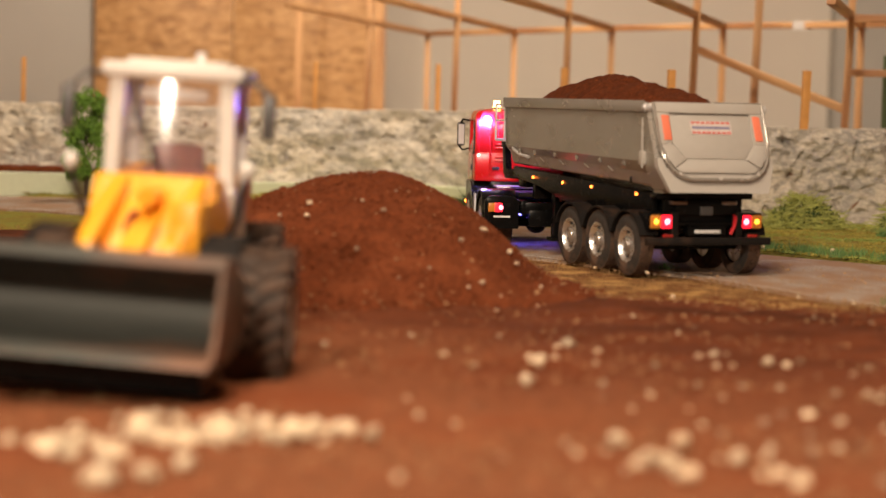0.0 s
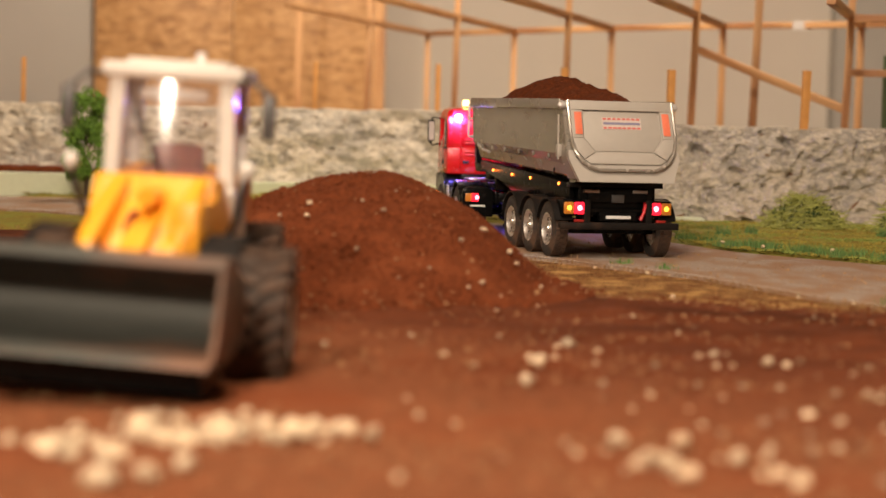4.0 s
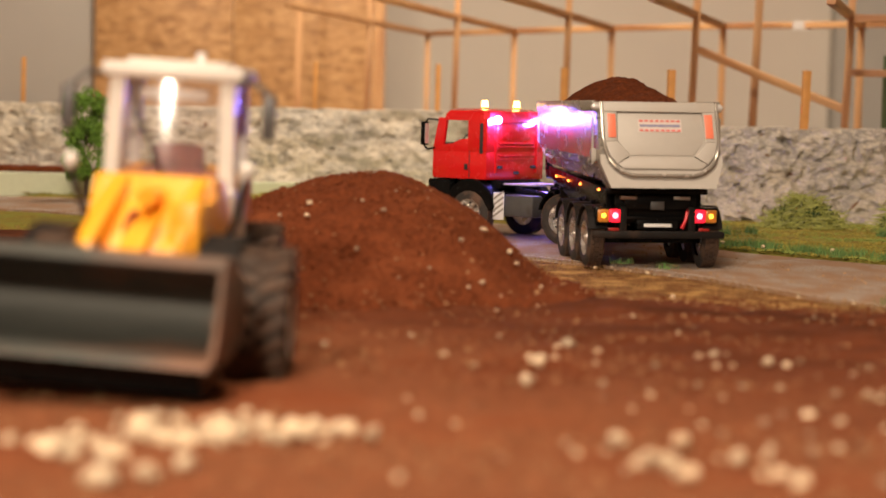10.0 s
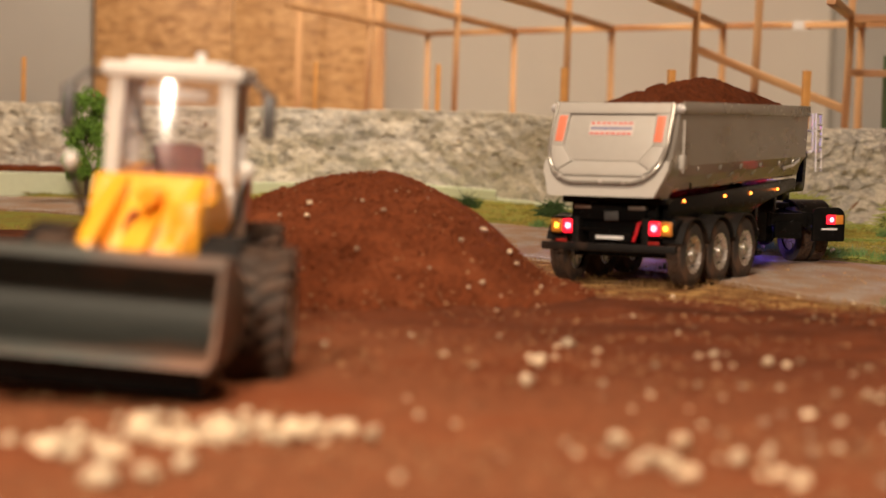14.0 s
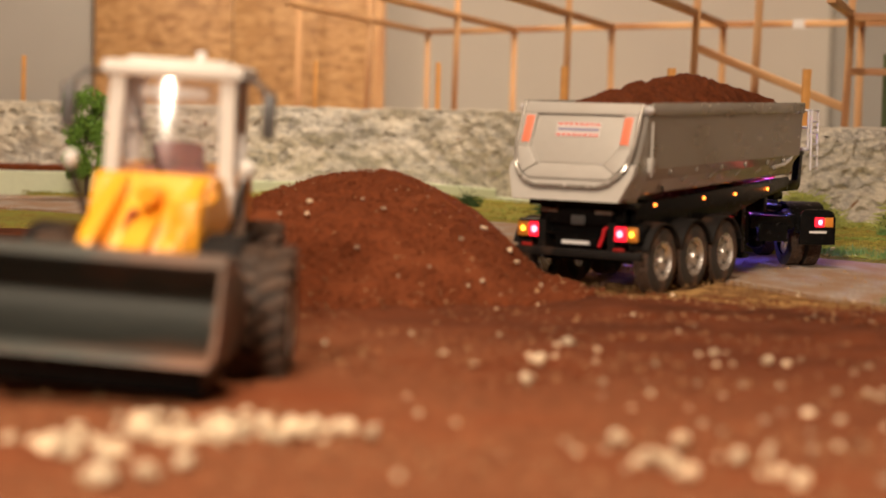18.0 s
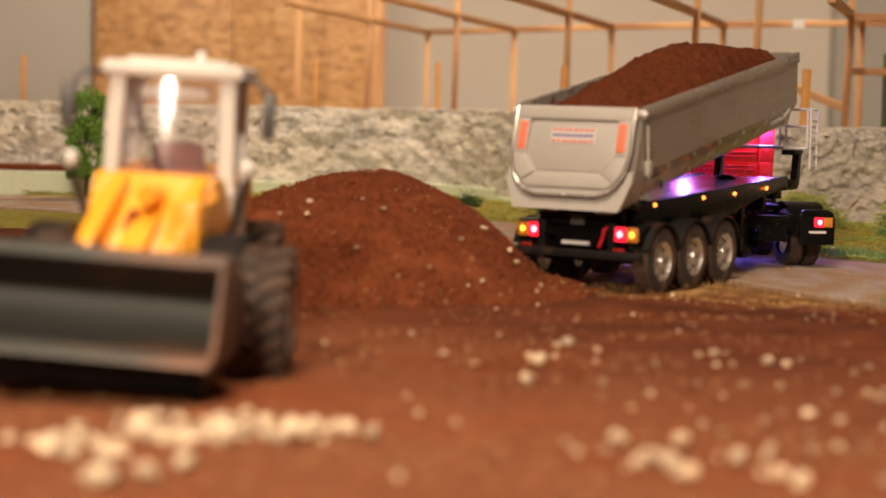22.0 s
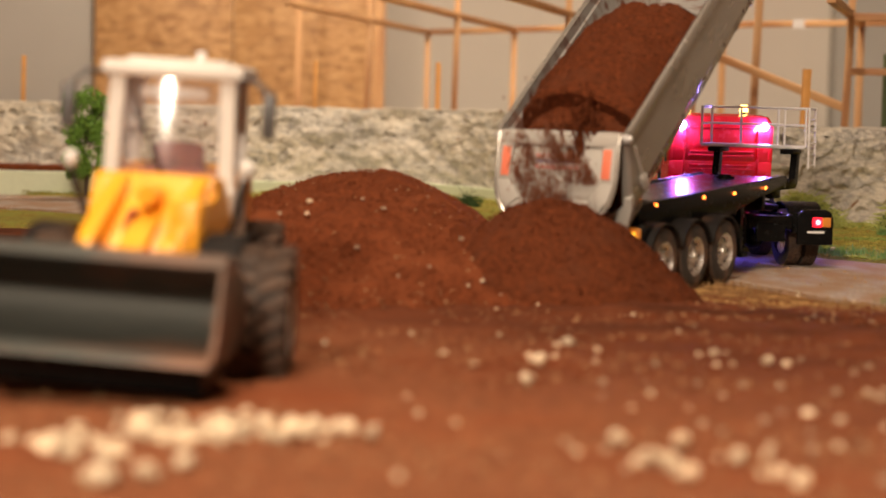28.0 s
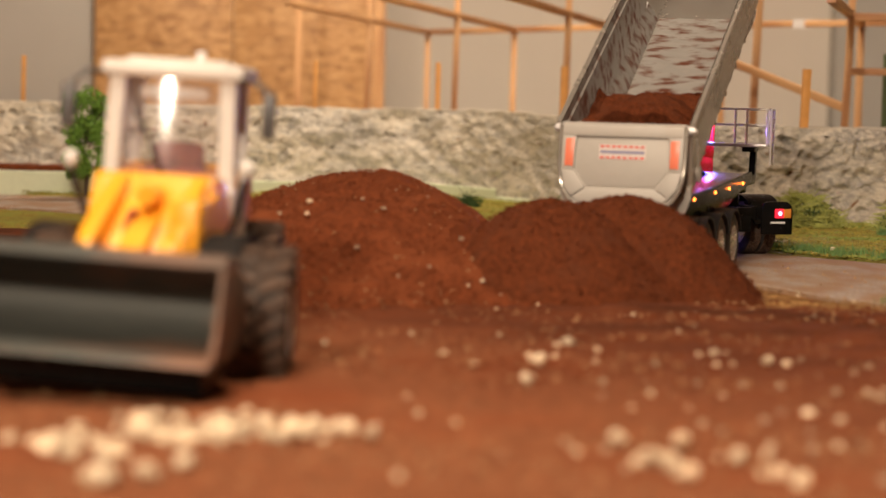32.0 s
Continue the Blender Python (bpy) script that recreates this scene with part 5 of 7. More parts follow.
def lump_mesh(seed, size, flat=0.75, sub=2):
    bm = bmesh.new()
    bmesh.ops.create_icosphere(bm, subdivisions=sub, radius=size)
    for v in bm.verts:
        d = v.co.normalized()
        v.co *= 1 + 0.35 * noise.noise(d * 1.7 + Vector((seed * 3.1, seed, 0))) + 0.12 * noise.noise(d * 5 + Vector((0, seed, 0)))
        v.co.z *= flat
    return bm


def build_crumbs():
    """Crumbs that fall with the load."""
    random.seed(21)
    kinds = []
    for k in range(3):
        me = crumb_mesh([Vector((random.gauss(0, 0.011), random.gauss(0, 0.005), random.gauss(0, 0.030))) for _ in range(420)], [random.uniform(0.0009, 0.0030) for _ in range(420)], (1, 0.8, 2.6))
        bm = bmesh.new()
        bm.from_mesh(me)
        bpy.data.meshes.remove(me)
        kinds.append(part("falling_soil", bm, SOIL_LOOSE))
    obs = []
    for k in range(260):
        o = kinds[k] if k < 3 else twin(kinds[k % 3], Matrix())
        tagged(o, "crumbs of falling reddish-brown soil", kind="stuff")
        obs.append(o)
    return obs


CRUMBS = build_crumbs()


def build_spill():
    """Strings of crumbs that run over the gate."""
    random.seed(52)
    kinds = []
    for k in range(8):
        bm = bmesh.new()
        w, h = 0.005 + 0.005 * (k % 3), 0.018 + 0.008 * (k % 4)
        me = crumb_mesh([Vector((random.gauss(0, w), random.gauss(0, 0.0007), random.gauss(0, h))) for _ in range(300)], [random.uniform(0.0006, 0.0017) for _ in range(300)], (1, 0.7, 1.8))
        bm.from_mesh(me)
        bpy.data.meshes.remove(me)
        kinds.append(part("soil_spill", bm, SOIL_DUST))
    made = []
    for k in range(180):
        o = kinds[k] if k < 8 else twin(kinds[k % 8], Matrix())
        made.append(tagged(o, "string of soil crumbs running over the tailgate", kind="stuff"))
    return made


SPILL = build_spill()


# ---- wheel loader in the foreground ----
def build_loader():
    root = thing("wheel_loader", pose(-0.252, 1.80, 0.0, 0, 2.4, 0), "parked yellow and white wheel loader with a lowered dark bucket", "wheel loader")
    # front half swings about the joint: the bucket points a little to one side
    front = pose(0.018, -0.03, 0, 0, 0, -10)

    def loader_wheel(m, side):
        w = new("wheel")
        w.parent = root
        w.matrix_basis = m
        r, h = 0.060, 0.026
        bm = bmesh.new()
        lathe(bm, [(-h, r * 0.52), (-h, r * 0.80), (-h * 0.82, r * 0.93), (h * 0.82, r * 0.93), (h, r * 0.80), (h, r * 0.52)], 36, False)
        part("tyre", bm, TYRE, w)
        bm = bmesh.new()
        for k in range(22):
            for s2 in (-1, 1):
                a = (k + (0.5 if s2 > 0 else 0)) * math.tau / 22
                mm = Matrix.Rotation(a, 4, "X") @ Matrix.Translation((s2 * h * 0.5, 0, r * 0.95)) @ Matrix.Rotation(radians(28 * s2), 4, "Z")
                bmesh.ops.create_cube(bm, size=1, matrix=mm @ Matrix.Diagonal((h * 1.05, r * 0.11, r * 0.09, 1)))
        part("tread", bm, TREAD, w, "lugged tread caked with soil")
        bm = bmesh.new()
        lathe(bm, [(side * h * 0.2, r * 0.53), (side * h * 0.98, r * 0.54), (side * h * 0.9, r * 0.46), (side * h * 0.55, r * 0.40), (side * h * 0.6, r * 0.18), (side * h * 0.95, r * 0.14)], 24)
        part("rim", bm, WHITE, w, "pale loader rim")
    for s in (-1, 1):
        loader_wheel(pose(0.020 + s * 0.080, -0.165, 0.057), s)
        loader_wheel(pose(s * 0.066, 0.115, 0.058), s)
    for y, m in ((-0.165, pose(0.02, 0, 0)), (0.115, Matrix())):
        bm = bmesh.new()
        rod(bm, m @ Vector((-0.07, y, 0.058)), m @ Vector((0.07, y, 0.058)), 0.012)
        part("axle", bm, YELLOW, root)
    # rear frame and engine hood
    bm = bmesh.new()
    prism(bm, [(0.02, 0.06), (0.20, 0.07), (0.205, 0.15), (0.19, 0.168), (0.07, 0.172), (0.02, 0.10)], "x", -0.052, 0.052, 0.004)
    part("engine_hood", bm, YELLOW, root)
    bm = bmesh.new()
    block(bm, -0.062, 0.062, -0.01, 0.19, 0.085, 0.105, 0.004)
    part("rear_frame", bm, YELLOW, root)
    # front frame, fenders, lift arms
    def turned(make, name, material, label=""):
        bm = bmesh.new()
        make(bm)
        bmesh.ops.transform(bm, matrix=front, verts=bm.verts)
        return part(name, bm, material, root, label)
    turned(lambda b: prism(b, [(-0.15, 0.05), (0.0, 0.05), (0.0, 0.12), (-0.035, 0.165), (-0.075, 0.168), (-0.10, 0.12), (-0.15, 0.09)], "x", -0.044, 0.044, 0.004), "front_frame", YELLOW)
    for s in (-1, 1):
        turned(lambda b: prism(b, [(-0.055, 0.168), (-0.085, 0.166), (-0.165, 0.115), (-0.206, 0.072), (-0.206, 0.050), (-0.192, 0.050), (-0.15, 0.090), (-0.06, 0.145)], "x", s * 0.035 - 0.007, s * 0.035 + 0.007, 0.003), "lift_arm", YELLOW, "yellow lift arm")
        turned(lambda b: rod(b, (s * 0.028, -0.03, 0.085), (s * 0.028, -0.15, 0.082), 0.007, 12), "lift_ram", BLACK)
        turned(lambda b: prism(b, [(-0.115 + 0.066 * math.cos(a), 0.058 + 0.066 * math.sin(a)) for a in np.linspace(radians(20), radians(150), 12)] + [(-0.115 + 0.062 * math.cos(a), 0.058 + 0.062 * math.sin(a)) for a in np.linspace(radians(150), radians(20), 12)], "x", s * 0.058, s * 0.092), "fender", BLACK_DUSTY)
    turned(lambda b: prism(b, [(-0.10, 0.140), (-0.07, 0.166), (-0.055, 0.160), (-0.17, 0.080), (-0.185, 0.092)], "x", -0.011, 0.011, 0.003), "tilt_lever", YELLOW)
    turned(lambda b: rod(b, (0, -0.03, 0.150), (0, -0.12, 0.150), 0.008, 12), "tilt_ram", YELLOW)
    def cover(b, top, low, lift):
        """A thick slanting plate from the cab's foot down to the bucket."""
        ends = [(top[0], -0.070, 0.158 + lift), (top[1], -0.070, 0.158 + lift), (low[1], -0.160, 0.084 + lift), (low[0], -0.160, 0.084 + lift)]
        up = [b.verts.new(p) for p in ends]
        dn = [b.verts.new((x, y + 0.010, z - 0.012)) for x, y, z in ends]
        fs = [b.faces.new(up), b.faces.new(dn[::-1])] + [b.faces.new((up[k], dn[k], dn[(k + 1) % 4], up[(k + 1) % 4])) for k in range(4)]
        bmesh.ops.bevel(b, geom=list({e for f in fs for e in f.edges}), offset=0.002, segments=2, affect="EDGES", profile=0.5)
    for top, low, lift in (((-0.052, -0.0075), (-0.062, -0.0205), 0.0), ((-0.006, 0.029), (-0.019, 0.017), 0.003), ((0.033, 0.048), (0.022, 0.036), -0.003)):
        turned(lambda b: cover(b, top, low, lift), "arm_cover", YELLOW, "yellow cover plate between the lift arms")
    # dark red blocks paint the shade in the gaps between the plates
    for x, y, z in ((-0.013, -0.113, 0.130), (-0.050, -0.140, 0.108), (0.034, -0.132, 0.112)):
        turned(lambda b: prism(b, [(x - 0.006, z - 0.009), (x + 0.000, z - 0.010), (x + 0.006, z + 0.007), (x + 0.001, z + 0.009)], "y", y - 0.012, y + 0.006, 0.002), "hollow", SEAT_RED, "dark red block that paints the shaded gap between the plates")
    turned(lambda b: block(b, -0.034, -0.027, -0.086, -0.080, 0.148, 0.156, 0.001), "decal", STICKER_RED, "small red mark")
    turned(lambda b: (block(b, 0.030, 0.056, -0.150, -0.105, 0.070, 0.150, 0.004), block(b, 0.034, 0.050, -0.160, -0.148, 0.080, 0.128, 0.003)), "valve_block", YELLOW, "yellow valve block beside the lift arm")
    for x0, x1, z1 in ((-0.058, -0.030, 0.166), (0.030, 0.046, 0.150)):
        bm = bmesh.new()
        prism(bm, [(-0.112, 0.080), (-0.060, 0.080), (-0.060, z1), (-0.080, z1), (-0.112, z1 - 0.040)], "x", x0, x1, 0.004)
        part("side_panel", bm, YELLOW, root, "yellow side panel before the cab")
    # a black block stands for the shadow below the raised bucket
    turned(lambda b: prism(b, [(-0.296, 0.0365), (-0.225, 0.046), (-0.222, 0.030), (-0.235, 0.012), (-0.285, 0.012)], "x", -0.108, 0.108, 0.002), "skid_plate", BLACK, "black block that paints the shadow under the bucket")
    # bucket: curved shell, open to the front, with side plates and a lip
    def shell(b):
        arc = np.linspace(radians(100), radians(-84), 18)
        outer = [(-0.265 + 0.056 * math.cos(a), 0.0760 + 0.0370 * math.sin(a)) for a in arc] + [(-0.306, 0.039)]
        inner = [(-0.306, 0.0415)] + [(-0.265 + 0.052 * math.cos(a), 0.0760 + 0.0340 * math.sin(a)) for a in arc[::-1]]
        prism(b, outer + inner, "x", -0.114, 0.114)
    turned(shell, "bucket", STEEL, "dark worn steel bucket")
    for s in (-1, 1):
        def side(b):
            prism(b, [(-0.276, 0.1125)] + [(-0.265 + 0.0575 * math.cos(a), 0.0760 + 0.0380 * math.sin(a)) for a in np.linspace(radians(95), radians(-84), 12)] + [(-0.300, 0.0380), (-0.284, 0.06)], "x", s * 0.115 - 0.002, s * 0.115 + 0.002, 0.0006)
        turned(side, "bucket_side", STEEL, "worn bucket side plate")
    turned(lambda b: prism(b, [(-0.278, 0.1085), (-0.262, 0.1115), (-0.256, 0.1175), (-0.274, 0.1165)], "x", -0.118, 0.118, 0.0015), "bucket_rim", STEEL)
    turned(lambda b: prism(b, [(-0.312, 0.0370), (-0.275, 0.0380), (-0.275, 0.0435), (-0.306, 0.0420)], "x", -0.1175, 0.1175, 0.001), "bucket_lip", STEEL, "bright scraped cutting lip")
    # cab
    cab = new("cab")
    cab.parent = root
    tagged(cab, "white-framed loader cab with large panes")
    w, y0, y1, z0, z1 = 0.055, -0.035, 0.075, 0.105, 0.249
    bm = bmesh.new()
    block(bm, -w - 0.008, w + 0.008, y0 - 0.012, y1 + 0.01, z1, z1 + 0.014, 0.004)
    block(bm, -w + 0.01, w - 0.01, y0 + 0.01, y1 - 0.01, z1 + 0.013, z1 + 0.018, 0.003)
    part("roof", bm, WHITE, cab)
    for s in (-1, 1):
        for y, lean in ((y0, -0.004), (y1, 0.0)):
            bm = bmesh.new()
            prism(bm, [(s * (w - 0.013), 0.0), (s * w, 0.0), (s * w, 1.0), (s * (w - 0.013), 1.0)], "y", y - 0.006, y + 0.006)
            for v in bm.verts:
                k = v.co.z
                v.co.z = z0 + (z1 + 0.002 - z0) * k
                v.co.x += s * 0.004 * (1 - k)
            part("pillar", bm, WHITE, cab)
        bm = bmesh.new()
        block(bm, s * (w - 0.006) - 0.006, s * (w - 0.006) + 0.006, y0, y1, z0, z0 + 0.045, 0.003)
        part("door_foot", bm, WHITE, cab)
        bm = bmesh.new()
        block(bm, s * (w - 0.004) - 0.0006, s * (w - 0.004) + 0.0006, y0 + 0.006, y1 - 0.006, z0 + 0.04, z1)
        p = part("side_pane", bm, SCREEN, cab)
        p.visible_shadow = False
        # mirror on a bent arm, work lamp on a stalk
        bm = bmesh.new()
        pipe(bm, [(s * w, y0 - 0.004, z1 + 0.002), (s * (w + 0.018), y0 - 0.02, z1 + 0.003), (s * (w + 0.033), y0 - 0.022, z1 - 0.010)], 0.0026)
        arm = part("mirror_arm", bm, TANK, cab)
        bm = bmesh.new()
        block(bm, s * (w + 0.033) - 0.006, s * (w + 0.033) + 0.006, y0 - 0.027, y0 - 0.018, z1 - 0.048, z1 - 0.008, 0.003)
        part("mirror", bm, TANK, arm, "dark loader mirror")
        bm = bmesh.new()
        pipe(bm, [(s * 0.052, y0 - 0.03, 0.105), (s * 0.064, y0 - 0.035, 0.125), (s * 0.076 - 0.004, y0 - 0.036, 0.164)], 0.0032)
        stalk = part("lamp_stalk", bm, BLACK_DUSTY, cab)
        bm = bmesh.new()
        bmesh.ops.create_uvsphere(bm, u_segments=14, v_segments=10, radius=0.0075, matrix=Matrix.Translation((s * 0.077 - 0.004, y0 - 0.036, 0.174)) @ Matrix.Diagonal((0.9, 0.8, 1.15, 1)))
        part("work_lamp", bm, WHITE, stalk, "white work lamp")
        bm = bmesh.new()
        block(bm, s * (w + 0.002) - 0.003, s * (w + 0.002) + 0.003, y0 - 0.01, y0 + 0.002, z0 + 0.01, z0 + 0.05, 0.002)
        part("hand_rail", bm, WHITE, cab)
    # slightly bowed front pane
    bm = bmesh.new()
    rows = []
    for j in range(9):
        z = z0 + 0.02 + (z1 - z0 - 0.02) * j / 8
        rows.append([bm.verts.new((-w + 0.010 + (2 * w - 0.020) * i / 12, y0 - 0.020 + 0.0122 * (j / 8) + 0.008 * (j / 8) ** 2 - 0.007 * math.sin(math.pi * i / 12), z)) for i in range(13)])
    for a, b in zip(rows, rows[1:]):
        for i in range(12):
            bm.faces.new((a[i], a[i + 1], b[i + 1], b[i]))
    p = part("windscreen", bm, SCREEN, cab)
    p.visible_shadow = False
    bm = bmesh.new()
    block(bm, -0.030, 0.030, y0 + 0.006, y0 + 0.012, z1 - 0.018, z1 - 0.008, 0.002)
    part("sun_visor", bm, WHITE, cab)
    bm = bmesh.new()
    block(bm, -0.047, 0.047, y0 + 0.004, y0 + 0.012, z0 - 0.01, z0 + 0.064, 0.003)
    part("dash", bm, SEAT_RED, cab)
    bm = bmesh.new()
    block(bm, -0.026, 0.026, 0.02, 0.055, z0 + 0.01, z0 + 0.05, 0.006)
    block(bm, -0.028, 0.020, 0.050, 0.062, z0 + 0.04, z0 + 0.086, 0.006)
    part("seat", bm, SEAT_RED, cab, "dark red driver's seat")
    bm = bmesh.new()
    block(bm, -w + 0.008, w - 0.008, y1 - 0.004, y1 + 0.002, z0, z0 + 0.055, 0.002)
    part("rear_panel", bm, DARK_TRIM, cab)
    bm = bmesh.new()
    pipe(bm, [(-0.030, y0 - 0.018, z1 - 0.03), (-0.018, y0 - 0.024, z0 + 0.095), (0.004, y0 - 0.027, z0 + 0.046)], 0.0018, 6)
    part("wiper", bm, BLACK, cab)
    bm = bmesh.new()
    rod(bm, (0.019, 0.0, z1 + 0.016), (0.019, 0.0, z1 + 0.026), 0.0045, 14, 0.0035)
    part("beacon", bm, PLATE, cab)


build_loader()


# ---- timber frame and stakes behind the rock wall ----
def lath(a, b, wide, group_label):
    a, b = Vector(a), Vector(b)
    bm = bmesh.new()
    q = (b - a).to_track_quat("Z", "Y").to_matrix().to_4x4()
    block(bm, -wide / 2, wide / 2, -wide / 2, wide / 2, -(b - a).length / 2, (b - a).length / 2, 0.0015)
    return part("lath", bm, LATH, group_label, at=Matrix.Translation((a + b) / 2) @ q)


def build_frame():
    fr = thing("timber_frame", pose(0.5, 5.6, 0), "bare pine lath skeleton of a model hall", "timber frame")
    o = Vector((0.5, 5.6, 0))
    back = [Vector(p) for p in ((-0.066, 6.6, 0.455), (0.206, 6.2, 0.455), (0.480, 5.85, 0.457), (0.764, 5.55, 0.459), (1.085, 5.25, 0.459))]
    front = [Vector(p) for p in ((-0.239, 6.0, 0.468), (0.023, 5.55, 0.468), (0.308, 5.15, 0.462), (0.592, 4.8, 0.455), (0.903, 4.5, 0.448))]
    for b in back:
        lath(Vector((b.x, b.y, 0)) - o, b - o, 0.017, fr)
    for a, b in zip(back, back[1:]):
        lath(a - o, b - o, 0.017, fr)
    lath(back[-1] - o, back[-1] + (back[-1] - back[-2]) - o, 0.017, fr)
    for k, (f, b) in enumerate(zip(front, back)):
        lean = Vector((0.012, 0, 0)) if k > 2 else Vector((0.006, 0, 0))
        lath(Vector((f.x, f.y, 0)) - lean * 0.6 - o, Vector((f.x, f.y, 0.75)) + lean - o, 0.0165 if k < 4 else 0.015, fr)
        lath(b - o, f + (f - b) * 1.1 - o, 0.017, fr)
    # post between, a brace, short rails at the end
    lath(Vector((0.757, 4.95, 0)) - o, Vector((0.775, 4.95, 0.75)) - o, 0.018, fr)
    lath(Vector((0.600, 4.78, 0.370)) - o, Vector((0.905, 4.52, 0.235)) - o, 0.018, fr)
    lath(Vector((0.905, 4.49, 0.318)) - o, Vector((1.25, 4.42, 0.318)) - o, 0.016, fr)
    lath(Vector((0.905, 4.49, 0.440)) - o, Vector((1.25, 4.42, 0.440)) - o, 0.018, fr)
    lath(Vector((-0.50, 6.7, 0)) - o, Vector((-0.50, 6.7, 0.75)) - o, 0.022, fr)
    bm = bmesh.new()
    block(bm, 0.925, 0.975, 5.36, 5.364, 0.446, 0.470)
    bmesh.ops.translate(bm, verts=bm.verts, vec=-o)
    part("tape", bm, PLATE, fr, "strip of white tape round a lath")
    for x, y, z1, lean in ((-1.07, 5.02, 0.322, 1.0), (-0.345, 5.15, 0.327, 1.2), (-0.024, 5.10, 0.328, 0.3), (0.269, 4.62, 0.318, 0.6), (0.465, 4.14, 0.310, 0.2), (0.736, 4.12, 0.314, 1.4)):
        bm = bmesh.new()
        w = 0.006 if x < 0 else 0.0075
        block(bm, -w, w, -w, w, 0.0, z1, 0.001)
        tagged(part("stake", bm, STAKE, at=pose(x, y, 0, 0, lean, 10)), "slim orange wooden stake behind the rock wall", "stake", "stakes")
    bm = bmesh.new()
    block(bm, -0.012, 0.012, -0.05, 0.05, 0.0, 0.36, 0.003)
    tagged(part("green_board", bm, LEAF_DARK, at=pose(1.005, 4.5, 0)), "edge of a dark green board", "board")


build_frame()


# ---- bushes, grass, stones ----
def leaf_cloud(bm, centre, radius, count, size, squash=(1, 1, 1)):
    for _ in range(count):
        d = Vector((random.gauss(0, 1), random.gauss(0, 1), random.gauss(0, 1))).normalized() * radius * random.random() ** 0.4
        p = Vector(centre) + Vector((d.x * squash[0], d.y * squash[1], d.z * squash[2]))
        q = Euler((random.random() * 6, random.random() * 6, random.random() * 6)).to_matrix()
        s = size * random.uniform(0.6, 1.3)
        v = [bm.verts.new(p + q @ Vector(c)) for c in ((-s, 0, 0), (0, -s * 0.6, 0.2 * s), (s, 0, 0), (0, s * 0.6, 0.2 * s))]
        bm.faces.new(v)


